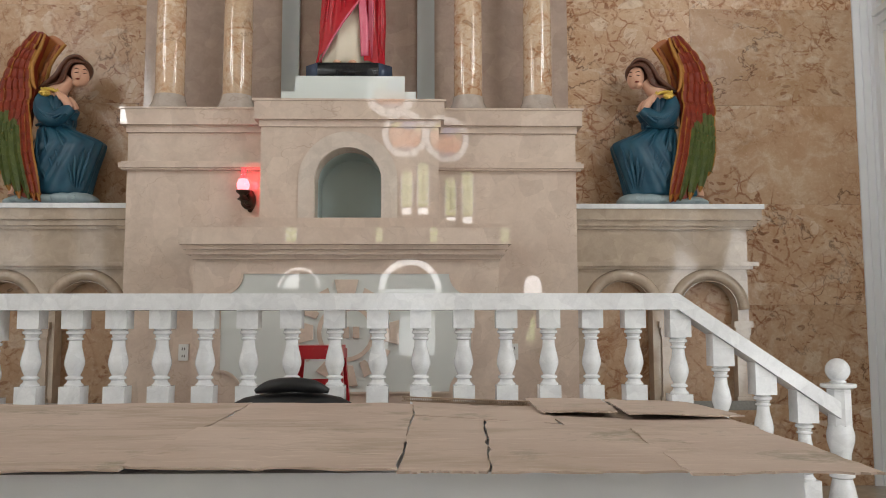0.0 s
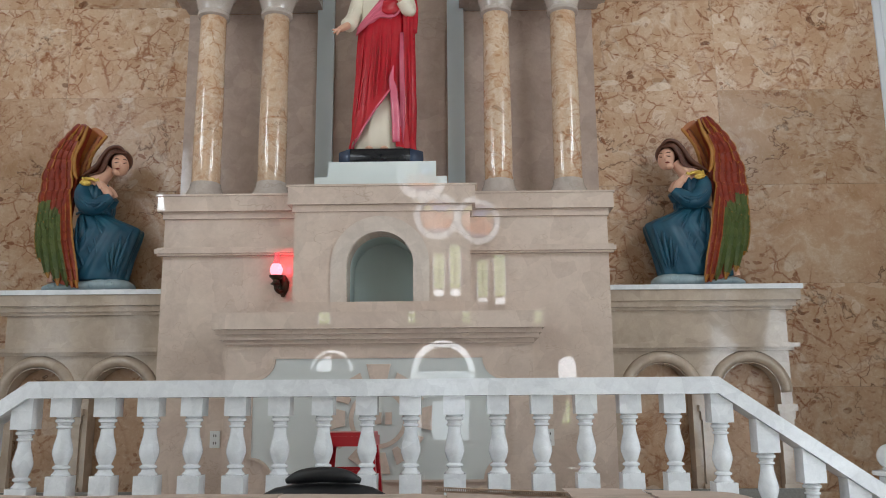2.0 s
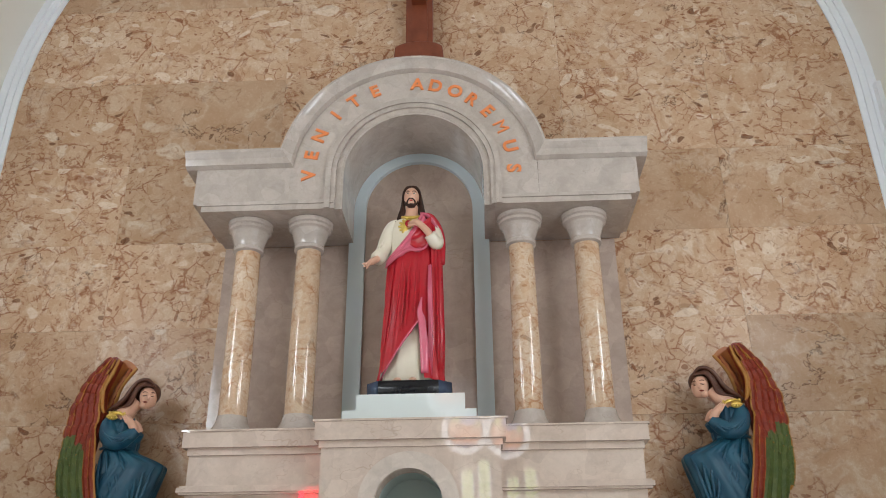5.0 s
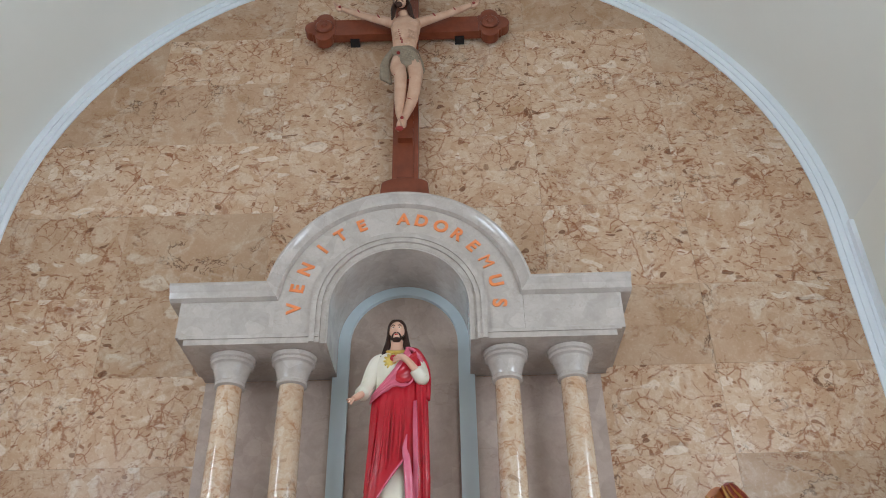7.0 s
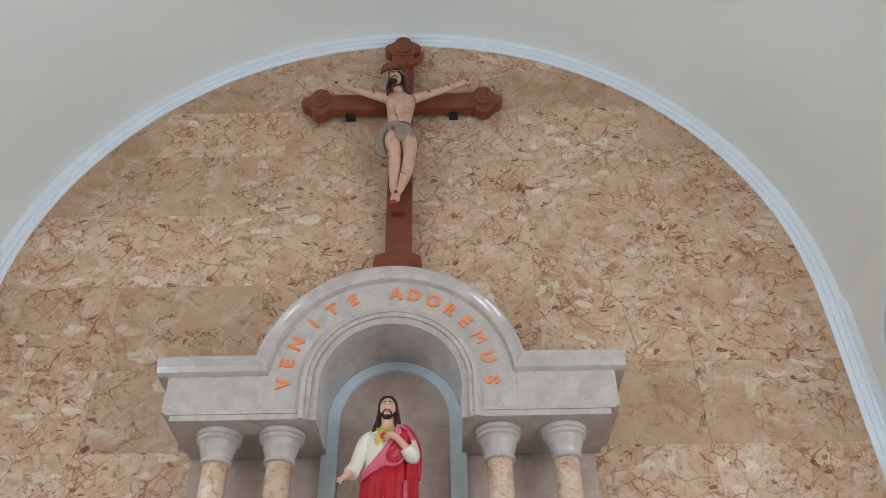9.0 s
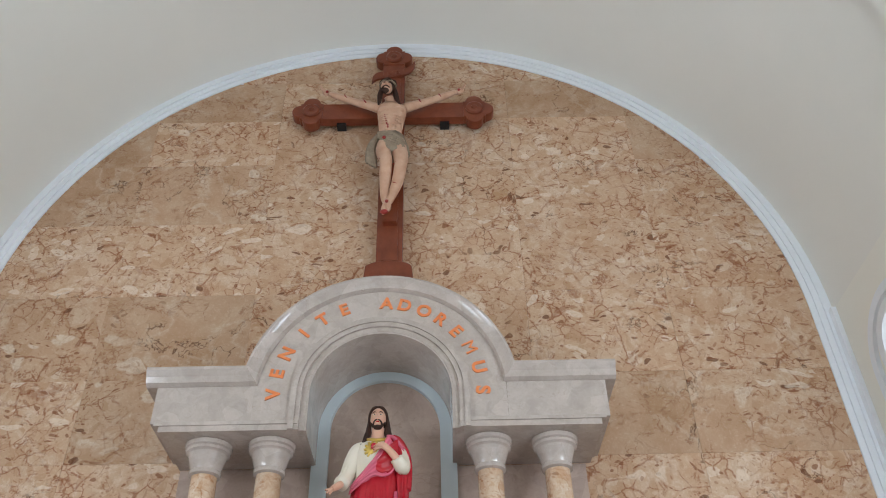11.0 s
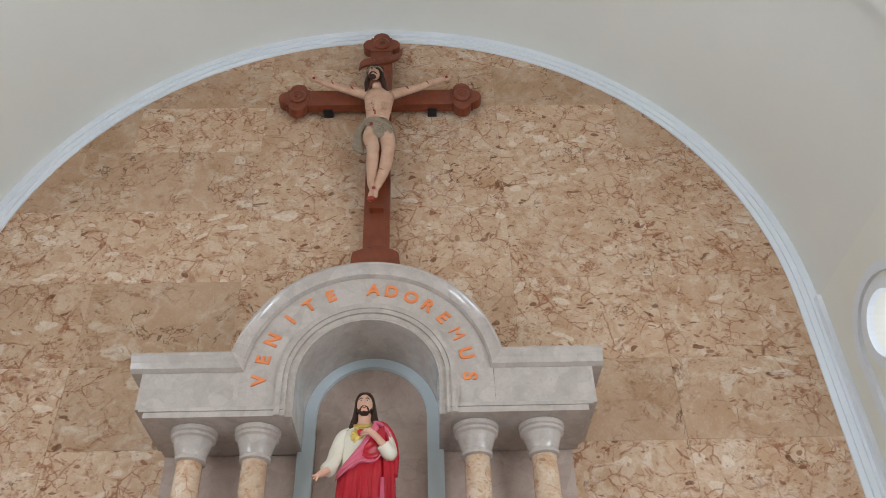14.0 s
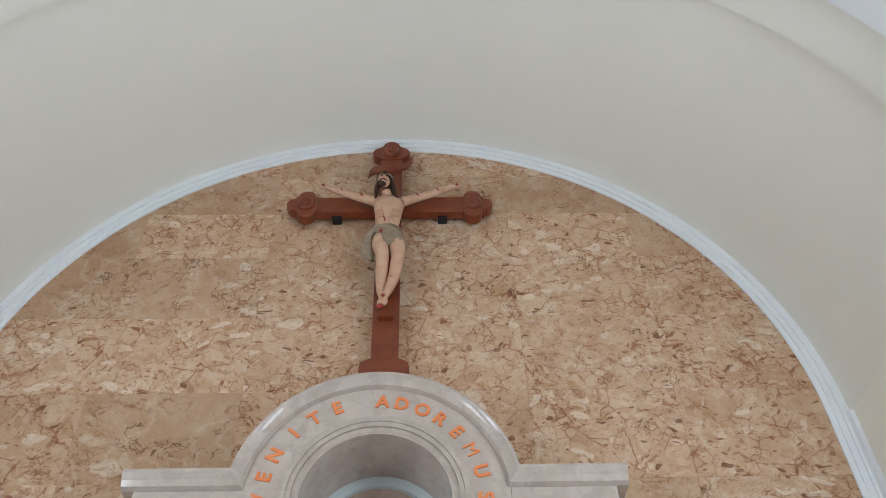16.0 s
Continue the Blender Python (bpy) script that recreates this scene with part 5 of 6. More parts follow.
def feather(bm, base, tip, w, y, body, edge, rim=True):
    """A long arched plate with a rounded tip, a raised quill and an edge of another colour."""
    ux, uz = tip[0] - base[0], tip[1] - base[1]
    d = math.hypot(ux, uz)
    px, pz = -uz / d, ux / d
    front, back = [], []
    for t, k in ((0.0, 0.55), (0.2, 0.85), (0.5, 1.0), (0.78, 0.95), (0.92, 0.66), (1.0, 0.16)):
        for rows, at in ((front, ((-1.0, 0.012), (-0.62, 0.003), (-0.12, -0.002), (0.0, -0.007), (0.12, -0.002), (0.62, 0.003), (1.0, 0.012))), (back, ((-1.0, 0.016), (1.0, 0.016)))):
            rows.append([bm.verts.new((base[0] + ux * t + px * w * k * o, y + dy - 0.012 * math.sin(math.pi * t), base[1] + uz * t + pz * w * k * o)) for o, dy in at])
    for i in range(5):
        a, b = front[i], front[i + 1]
        for c in range(6):
            bm.faces.new((a[c], a[c + 1], b[c + 1], b[c])).material_index = edge if (rim and c in (0, 5)) or i == 4 else body
        bm.faces.new((back[i][0], back[i + 1][0], back[i + 1][1], back[i][1])).material_index = body
        bm.faces.new((a[0], b[0], back[i + 1][0], back[i][0])).material_index = edge
        bm.faces.new((a[6], back[i][1], back[i + 1][1], b[6])).material_index = edge
    bm.faces.new(front[0][::-1] + back[0]).material_index = body
    bm.faces.new(front[5] + back[5][::-1]).material_index = edge


def kneeling_angel(mirror, at):
    """A kneeling winged figure on a cloud: one mesh."""
    bm = bmesh.new()
    BL, SK, HR, WR, WG, GN, CL, GO, WE = range(9)
    for c, r in (((-0.22, -0.05, 0.05), (0.15, 0.15, 0.06)), ((-0.02, -0.03, 0.045), (0.2, 0.17, 0.055)), ((0.22, 0.0, 0.045), (0.14, 0.14, 0.05)), ((-0.13, -0.13, 0.05), (0.12, 0.08, 0.048)), ((-0.30, -0.02, 0.045), (0.07, 0.1, 0.045)), ((0.10, -0.12, 0.04), (0.14, 0.07, 0.042)), ((0.29, -0.06, 0.035), (0.075, 0.06, 0.035))):
        ball(bm, c, r, CL, 0, 18)
    for x, z, r in ((-0.24, 0.06, 0.028), (-0.10, 0.055, 0.03), (0.06, 0.045, 0.022)):
        tube(bm, [(x + r * q * math.cos(2.2 * q * 3), -0.195 + 0.02 * abs(x), z + r * q * math.sin(2.2 * q * 3), 0.007) for q in (0.2, 0.4, 0.6, 0.8, 1.0)], 6, CL)
    # robe from the hem over the raised knee to the shoulders: (height, left, right, half depth, middle)
    levels = [(0.085, -0.285, 0.25, 0.13, -0.03), (0.10, -0.30, 0.265, 0.15, -0.03), (0.17, -0.315, 0.25, 0.155, -0.03), (0.27, -0.34, 0.20, 0.155, -0.035), (0.38, -0.375, 0.15, 0.15, -0.04), (0.46, -0.40, 0.13, 0.145, -0.04), (0.505, -0.402, 0.125, 0.135, -0.035), (0.535, -0.355, 0.125, 0.13, -0.03), (0.57, -0.275, 0.125, 0.125, -0.02), (0.605, -0.19, 0.125, 0.12, -0.01), (0.635, -0.145, 0.12, 0.112, 0.0), (0.655, -0.135, 0.12, 0.115, 0.0), (0.68, -0.14, 0.13, 0.125, 0.0), (0.76, -0.14, 0.135, 0.13, 0.0), (0.84, -0.12, 0.13, 0.125, 0.0), (0.90, -0.085, 0.115, 0.105, 0.0), (0.935, -0.05, 0.08, 0.07, 0.0)]
    rows = []
    for z, lo, hi, ry, cy in smooth_line(levels, 4):
        row = []
        depth = 0.030 if z < 0.63 else 0.014
        for i in range(120):
            t = 2 * math.pi * i / 120
            # pleats fan out from the knee and the belt
            u = 9 * t + 5.0 * z + 1.3 * math.sin(2 * t + 4 * z)
            f = abs(math.sin(0.5 * u)) ** 0.7 + 0.45 * abs(math.sin(1.1 * u + 3 * z)) - 0.9
            g = depth * f * (0.55 + 0.45 * min(1.0, max(0.0, (0.62 - z) / 0.4)) if z < 0.63 else 1.0)
            cx, rx = (lo + hi) / 2, (hi - lo) / 2
            c, q = math.cos(t), math.sin(t)
            k = (abs(c) ** 2.4 + abs(q) ** 2.4) ** (-1 / 2.4)
            row.append(bm.verts.new((cx + (rx * k + g) * c, cy + (ry * k + g) * q, z)))
        rows.append(row)
    for a, b in zip(rows, rows[1:]):
        for i in range(120):
            bm.faces.new((a[i], a[(i + 1) % 120], b[(i + 1) % 120], b[i])).material_index = BL
    bm.faces.new(rows[0][::-1]).material_index = BL
    bm.faces.new(rows[-1]).material_index = BL
    # long sweeping folds over the thigh and down from the knee
    for x0, z0, x1, z1, x2, z2, r in ((-0.05, 0.62, -0.17, 0.40, -0.22, 0.14, 0.015), (0.0, 0.62, -0.10, 0.36, -0.13, 0.12, 0.016), (0.05, 0.62, -0.02, 0.40, -0.10, 0.20, 0.013), (0.09, 0.60, 0.06, 0.36, -0.04, 0.13, 0.015), (0.11, 0.52, 0.10, 0.32, 0.05, 0.13, 0.014), (-0.36, 0.49, -0.33, 0.34, -0.27, 0.13, 0.014), (-0.29, 0.50, -0.285, 0.34, -0.25, 0.13, 0.013), (-0.20, 0.53, -0.235, 0.36, -0.235, 0.16, 0.012)):
        tube(bm, [(x0, -0.125, z0, 0.004), ((x0 + x1) / 2, -0.165, (z0 + z1) / 2, r * 0.8), (x1, -0.18, z1, r), ((x1 + x2) / 2, -0.182, (z1 + z2) / 2, r), (x2, -0.165, z2, 0.004)], 8, BL, 0.8)
    # sleeves, cuffs and hands laid on the breast
    tube(bm, [(0.06, -0.06, 0.90, 0.05), (0.07, -0.10, 0.82, 0.068), (0.03, -0.135, 0.72, 0.075), (-0.05, -0.15, 0.685, 0.068), (-0.12, -0.14, 0.73, 0.056), (-0.165, -0.125, 0.775, 0.045)], 16, BL)
    for k in range(5):
        tube(bm, [(0.10 - 0.03 * k, -0.155, 0.80 - 0.022 * k, 0.003), (0.05 - 0.035 * k, -0.205, 0.735 - 0.018 * k, 0.011), (-0.01 - 0.035 * k, -0.215, 0.685 + 0.004 * k, 0.009), (-0.04 - 0.03 * k, -0.185, 0.65 + 0.012 * k, 0.003)], 8, BL)
    tube(bm, [(-0.13, -0.05, 0.72, 0.05), (-0.17, -0.07, 0.77, 0.045)], 12, BL)
    tube(bm, [(-0.155, -0.13, 0.775, 0.034), (-0.135, -0.15, 0.82, 0.032), (-0.10, -0.15, 0.865, 0.026), (-0.085, -0.145, 0.895, 0.010)], 12, SK)
    for k in range(3):
        tube(bm, [(-0.125 + 0.014 * k, -0.175, 0.83, 0.008), (-0.10 + 0.016 * k, -0.172, 0.875, 0.008), (-0.082 + 0.016 * k, -0.162, 0.905 - 0.008 * k, 0.004)], 6, SK)
    tube(bm, [(-0.18, -0.08, 0.775, 0.03), (-0.165, -0.10, 0.82, 0.026), (-0.14, -0.115, 0.86, 0.012)], 10, SK)
    # belt, breast, neck and the gilt collar
    tube(bm, [(-0.13, -0.09, 0.645, 0.012), (-0.05, -0.128, 0.648, 0.014), (0.05, -0.128, 0.648, 0.014), (0.12, -0.08, 0.645, 0.012)], 8, BL)
    tube(bm, [(0.0, -0.03, 0.90, 0.095), (-0.045, -0.05, 0.945, 0.066), (-0.095, -0.06, 0.99, 0.052), (-0.13, -0.06, 1.03, 0.05)], 16, SK)
    tube(bm, [(-0.085, -0.135, 0.885, 0.012), (-0.02, -0.150, 0.915, 0.014), (0.05, -0.128, 0.925, 0.014), (0.09, -0.08, 0.92, 0.012)], 8, GO)
    for k in range(5):
        ball(bm, (-0.06 + 0.032 * k, -0.155 + 0.006 * abs(k - 1), 0.912 + 0.005 * min(k, 3)), (0.010, 0.006, 0.014), GO, 0, 8)
    ball(bm, (0.035, -0.150, 0.888), (0.046, 0.018, 0.028), GO, -8, 16)
    for k in range(5):
        t = radians(200 + 35 * k)
        tube(bm, [(0.035, -0.168, 0.895, 0.004), (0.035 + 0.044 * math.cos(t), -0.166, 0.895 + 0.030 * math.sin(t), 0.007)], 6, GO)
    # head, bowed; oval face with plain features
    ball(bm, (-0.205, -0.075, 1.055), (0.066, 0.075, 0.092), SK, 12, 24)
    ball(bm, (-0.190, -0.095, 0.988), (0.036, 0.044, 0.030), SK, 12, 14)
    tube(bm, [(-0.232, -0.142, 1.07, 0.006), (-0.240, -0.158, 1.035, 0.011), (-0.233, -0.152, 1.026, 0.010)], 8, SK)
    for x, y in ((-0.202, -0.150), (-0.254, -0.122)):
        tube(bm, [(x - 0.020, y + 0.004, 1.060, 0.002), (x, y - 0.003, 1.054, 0.005), (x + 0.020, y + 0.010, 1.058, 0.002)], 6, HR)
        tube(bm, [(x - 0.022, y + 0.006, 1.082, 0.002), (x, y - 0.001, 1.088, 0.004), (x + 0.022, y + 0.012, 1.082, 0.002)], 6, HR)
    tube(bm, [(-0.232, -0.143, 1.003, 0.003), (-0.216, -0.147, 1.004, 0.008), (-0.196, -0.138, 1.007, 0.003)], 8, WR)
    ball(bm, (-0.165, 0.0, 1.11), (0.108, 0.105, 0.10), HR, 14, 24)
    rng = random.Random(5)
    for k in range(12):
        y0 = -0.115 + 0.018 * k
        w = rng.uniform(-0.010, 0.010)
        tube(bm, [(-0.255 + 0.010 * k, -0.09 + 0.4 * (y0 + 0.115), 1.145 + 0.005 * k, 0.009), (-0.205 + 0.008 * k, y0 * 0.9 - 0.015, 1.195, 0.014), (-0.13, y0 - 0.005, 1.185, 0.017), (-0.075 + w, y0, 1.12, 0.019), (-0.035 + w, y0, 1.05, 0.019), (0.02, y0 + 0.01 + w, 1.005 + w, 0.018), (0.08, y0 + 0.03, 0.975 - 0.004 * k, 0.014), (0.125, y0 + 0.04, 0.945 - 0.003 * k + w, 0.005)], 8, HR)
    for k in range(5):
        tube(bm, [(-0.255 + 0.014 * k, -0.115 + 0.010 * k, 1.14 + 0.010 * k, 0.008), (-0.175 + 0.010 * k, -0.150 + 0.018 * k, 1.14 + 0.012 * k, 0.012), (-0.125 + 0.012 * k, -0.150 + 0.018 * k, 1.08 + 0.012 * k, 0.014), (-0.095 + 0.016 * k, -0.13 + 0.014 * k, 1.0, 0.013), (-0.04 + 0.026 * k, -0.12 + 0.01 * k, 0.97, 0.005)], 8, HR)

    def spot(cx, cy):
        return (cx - 390) * 0.001726, (865 - cy) * 0.001726

    # far wing, a narrow lobe behind the head
    figure = set(bm.verts)
    lobe = smooth_line([spot(*p) for p in ((365, 92), (395, 62), (440, 52), (490, 120), (510, 220), (480, 320), (450, 300), (432, 200), (402, 140))], 3)
    prism(bm, lobe[:-1], 0.0, 0.03, "xz", WE)
    tube(bm, [(*spot(*p)[:1], -0.008, spot(*p)[1], r) for p, r in (((362, 92), 0.008), ((392, 128), 0.017), ((424, 180), 0.019), ((440, 240), 0.017), ((452, 300), 0.008))], 8, WG, 0.8)
    for cx, cy in ((395, 95), (412, 125), (430, 160), (442, 200), (452, 240)):
        feather(bm, spot(cx, cy), spot(cx + 25, cy + 62), 0.026, -0.016, WE, WR)
    # near wing: a thick core, long pinions, then rows of covert scales
    core = smooth_line([spot(*p) for p in ((425, 70), (465, 52), (540, 130), (596, 225), (628, 330), (626, 430), (612, 540), (560, 720), (490, 825), (430, 842), (395, 845), (440, 700), (468, 560), (472, 420), (468, 310), (476, 225), (448, 145))], 3)
    prism(bm, core[:-1], -0.10, -0.045, "xz", WR)
    for k, (b0, t0, w, m, e) in enumerate((((612, 500), (570, 735), 0.034, GN, WG), ((596, 480), (528, 810), 0.036, GN, WG), ((572, 450), (480, 845), 0.038, GN, WG), ((545, 420), (436, 850), 0.036, GN, GN), ((515, 410), (412, 856), 0.032, WR, WE), ((492, 400), (388, 858), 0.030, WR, WG))):
        feather(bm, spot(*b0), spot(*t0), w, -0.118 - 0.004 * k, m, e, k in (0, 4, 5))
        bx, bz = spot(*b0)
        tx, tz = spot(*t0)
        for q in range(1, 9):
            f = 0.12 + 0.1 * q
            mx, mz = bx + (tx - bx) * f, bz + (tz - bz) * f
            for sd in (-1, 1):
                tube(bm, [(mx, -0.14 - 0.004 * k, mz + 0.014, 0.003), (mx + sd * 0.022, -0.131 - 0.004 * k, mz - 0.012, 0.0025)], 5, m, 1.0, 2)
    inner = smooth_line([spot(*p) for p in ((440, 72), (462, 145), (490, 225), (482, 310), (486, 400), (500, 470))], 4)
    outer = smooth_line([spot(*p) for p in ((468, 60), (535, 128), (590, 222), (626, 325), (626, 430), (612, 520))], 4)
    for j in range(20, -1, -2):
        a, b = inner[min(j, len(inner) - 1)], outer[min(j, len(outer) - 1)]
        a2, b2 = inner[min(j + 3, len(inner) - 1)], outer[min(j + 3, len(outer) - 1)]
        m = 2 if j < 3 else (4 if j < 9 else 5)
        for i in range(m):
            f = (i + (0.5 if j % 4 else 0.35)) / m
            p = (a[0] + (b[0] - a[0]) * f, a[1] + (b[1] - a[1]) * f)
            g = (a2[0] + (b2[0] - a2[0]) * f - p[0], a2[1] + (b2[1] - a2[1]) * f - p[1])
            d = math.hypot(*g)
            if d < 0.02:
                g, d = (-0.03, -0.1), 0.104
            size = 0.105 + 0.002 * j
            green = j >= 18 and f > 0.25 or j == 16 and f > 0.6
            tip = (p[0] + g[0] / d * size, p[1] + g[1] / d * size)
            feather(bm, p, tip, 0.026 + 0.0006 * j, -0.160 + 0.002 * j - 0.004 * (i % 2), GN if green else WR, WG if j >= 18 or i == 0 or i == m - 1 else WE, i in (0, m - 1))
    tube(bm, [(spot(*p)[0], -0.135, spot(*p)[1], r) for p, r in (((424, 70), 0.010), ((446, 140), 0.018), ((478, 218), 0.019), ((470, 300), 0.016), ((455, 330), 0.007))], 8, WG, 0.8)
    # the wing tips stand out over the hem
    for v in bm.verts:
        if v not in figure and v.co.z < 0.85:
            v.co.y -= 0.115 * min(1.0, (0.85 - v.co.z) / 0.45)
    # a bare heel behind the hem
    tube(bm, [(0.27, -0.03, 0.20, 0.02), (0.295, -0.05, 0.13, 0.03), (0.30, -0.06, 0.085, 0.03)], 10, SK)
    if mirror:
        bmesh.ops.scale(bm, vec=(-1, 1, 1), verts=bm.verts)
    ob = part("angel_statue", bm, [M_BLUE, M_SKIN, M_HAIR2, M_WINGRED, M_WINGGOLD, M_WINGGREEN, M_CLOUD, M_GOLD, M_WINGEDGE], smooth=True)
    ob.data.set_sharp_from_angle(angle=radians(60))
    ob.location = at
    return tagged(ob, "painted kneeling angel statue in blue robe with red-green wings", "statue", "angel statues")


standing_statue()
kneeling_angel(False, (2.475, 6.72, 2.523))
kneeling_angel(True, (-2.40, 6.72, 2.523))

# ---------- crucifix ----------
cross = thing("wall_cross", "dark red-brown wooden cross with trefoil ends on the wall", "cross", (0, 6.9, 7.10))


def trefoil(cx, cz, dx, dz, r):
    """A three-lobed end: its lobes stand along (dx, dz) and to both sides."""
    bm = bmesh.new()
    for a, b in ((dx, dz), (dz, dx), (-dz, -dx)):
        lathe_at = (cx + a * r * 0.95, cz + b * r * 0.95)
        prism(bm, arc(*lathe_at, r * 0.78, 0, 345, 23), 6.80, 6.93)
    prism(bm, [(cx - r, cz - r), (cx + r, cz - r), (cx + r, cz + r), (cx - r, cz + r)], 6.801, 6.929)
    return bm


bm = bmesh.new()
box(bm, -0.137, 0.137, 6.815, 6.93, 7.10, 10.5)
wpart("upright", bm, M_WOOD, cross, bevel=0.012)
bm = bmesh.new()
box(bm, -0.085, 0.085, 6.803, 6.82, 7.25, 10.3)
wpart("upright_fillet", bm, M_WOOD, cross, bevel=0.006)
ARM = 9.56
bm = bmesh.new()
box(bm, -1.0, 1.0, 6.816, 6.929, ARM - 0.13, ARM + 0.13)
wpart("crossbar", bm, M_WOOD, cross, bevel=0.012)
for cx, cz, dx, dz in ((-0.98, ARM, -1, 0), (0.98, ARM, 1, 0), (0, 10.55, 0, 1)):
    t = wpart("trefoil_end", trefoil(cx, cz, dx, dz, 0.135), M_WOOD, cross, bevel=0.01)
    bm = bmesh.new()
    lathe(bm, [(0.105, 0), (0.105, 0.02), (0.085, 0.035), (0.04, 0.03), (0.03, 0.045), (0.01, 0.05)], n=20)
    bmesh.ops.rotate(bm, verts=bm.verts, matrix=Matrix.Rotation(radians(90), 3, "X"))
    bmesh.ops.translate(bm, verts=bm.verts, vec=(cx, 6.80, cz))
    wpart("carved_roundel", bm, M_WOOD, cross, smooth=True)
bm = bmesh.new()
prism(bm, [(x, 7.10 + (z - 7.10) * 0.42) for x, z in arc(0, 7.10, 0.25, 0, 180, 20)[2:-2]] + [(-0.26, 6.9), (0.26, 6.9)], 6.74, 6.93)
wpart("foot_plate", bm, M_WOOD, cross, bevel=0.01)
bm = bmesh.new()
a = smooth_line([(-0.27, 10.02), (-0.2, 10.10), (0.0, 10.14), (0.18, 10.20), (0.26, 10.32)], 5)
strip(bm, a, [(x + 0.01, z + 0.13) for x, z in a], 6.77, 6.80)
wpart("scroll", bm, M_WOOD, cross, "carved scroll plate", bevel=0.006)
for i, ch in enumerate("INRI"):
    cu = bpy.data.curves.new("letter", "FONT")
    cu.body, cu.size, cu.align_x, cu.extrude, cu.offset = ch, 0.125, "CENTER", 0.006, 0.002
    tmp = new("tmp", cu)
    bpy.context.view_layer.update()
    me = bpy.data.meshes.new_from_object(tmp.evaluated_get(bpy.context.evaluated_depsgraph_get()))
    bpy.data.objects.remove(tmp)
    me.materials.clear()
    me.materials.append(M_WOOD)
    ob = new("carved_letter", me)
    x = -0.11 + 0.085 * i
    ob.matrix_world = Matrix.Translation((x, 6.768, 10.135 + 0.16 * (x + 0.11))) @ Matrix.Rotation(radians(-10), 4, "Y") @ Matrix.Rotation(radians(90), 4, "X")
    under(ob, cross)
bm = bmesh.new()
box(bm, -0.075, 0.075, 6.73, 6.82, 7.72, 7.76)
box(bm, -0.08, 0.08, 6.79, 6.82, 7.76, 7.93)
wpart("foot_rest", bm, M_WOOD, cross, bevel=0.006)
for x in (-0.62, 0.62):
    bm = bmesh.new()
    box(bm, x - 0.055, x + 0.055, 6.88, 6.985, 9.395, 9.432)
    wpart("bracket", bm, M_DARK, cross, "black metal wall bracket", bevel=0.004)


def crucified_figure():
    """The carved figure that hangs on the cross: one mesh."""
    bm = bmesh.new()
    SK, LO, HR, BL = range(4)
    y = -0.12
    loft(bm, [(-0.01, y, 0.62, 0.125, 0.08, 0, 5, 0), (-0.015, y, 0.78, 0.115, 0.075, 0, 5, 0), (-0.01, y, 0.95, 0.135, 0.085, 0.02, 6, 0.5), (-0.005, y - 0.005, 1.10, 0.155, 0.09, 0.02, 6, 0.5), (-0.005, y, 1.20, 0.16, 0.08, 0, 5, 0), (-0.02, y, 1.27, 0.09, 0.06, 0, 5, 0)], 32, SK)
    for s in (-1, 1):
        ball(bm, (s * 0.07 - 0.005, y - 0.05, 1.12), (0.075, 0.04, 0.055), SK)
        tube(bm, [(s * 0.13, y, 1.20, 0.06), (s * 0.27, y + 0.01, 1.27, 0.052), (s * 0.42, y + 0.02, 1.34, 0.042), (s * 0.58, y + 0.03, 1.43, 0.04), (s * 0.70, y + 0.04, 1.50, 0.028)], 12, SK)
        ball(bm, (s * 0.745, y + 0.05, 1.525), (0.055, 0.03, 0.035), SK, -s * 30)
        for k in range(4):
            tube(bm, [(s * 0.76, y + 0.04, 1.52 + 0.012 * k, 0.012), (s * (0.80 + 0.004 * k), y + 0.0, 1.54 + 0.018 * k, 0.009)], 6, SK)
        ball(bm, (s * 0.735, y + 0.02, 1.52), (0.018, 0.015, 0.018), BL)
        ball(bm, (s * 0.30, y - 0.045, 1.28), (0.035, 0.01, 0.008), BL, 60)
        ball(bm, (s * 0.52, y - 0.01, 1.40), (0.03, 0.01, 0.008), BL, 60)
    tube(bm, [(-0.06, y, 0.66, 0.085), (-0.075, y - 0.09, 0.44, 0.08), (-0.045, y - 0.11, 0.30, 0.066), (-0.05, y - 0.06, 0.10, 0.06), (-0.055, y - 0.02, -0.12, 0.04), (-0.03, y - 0.02, -0.22, 0.032)], 14, SK)
    tube(bm, [(0.06, y, 0.66, 0.085), (0.10, y - 0.08, 0.40, 0.08), (0.105, y - 0.10, 0.25, 0.066), (0.075, y - 0.06, 0.05, 0.06), (0.01, y - 0.02, -0.14, 0.04), (-0.02, y - 0.03, -0.22, 0.03)], 14, SK)
    ball(bm, (-0.045, y - 0.05, -0.29), (0.035, 0.035, 0.09), SK, 12)
    ball(bm, (-0.015, y - 0.07, -0.27), (0.033, 0.03, 0.085), SK, -8)
    ball(bm, (-0.025, y - 0.105, -0.25), (0.018, 0.012, 0.02), BL)
    ball(bm, (-0.05, y - 0.07, -0.36), (0.04, 0.03, 0.025), BL)
    for x, z, r in ((-0.08, 0.31, 0.03), (0.08, 0.26, 0.028), (-0.07, 0.62, 0.02)):
        ball(bm, (x, y - 0.135, z), (r, 0.018, r), BL)
    for k in range(4):
        ball(bm, (-0.075 + 0.012 * k, y - 0.075, 1.0 - 0.05 * k), (0.011, 0.012, 0.04), BL)
    for k in range(5):
        ball(bm, ((-1) ** k * 0.05, y - 0.115 + 0.02 * (k > 2), 0.48 - 0.12 * k), (0.03, 0.012, 0.007), BL, 30 * (-1) ** k)
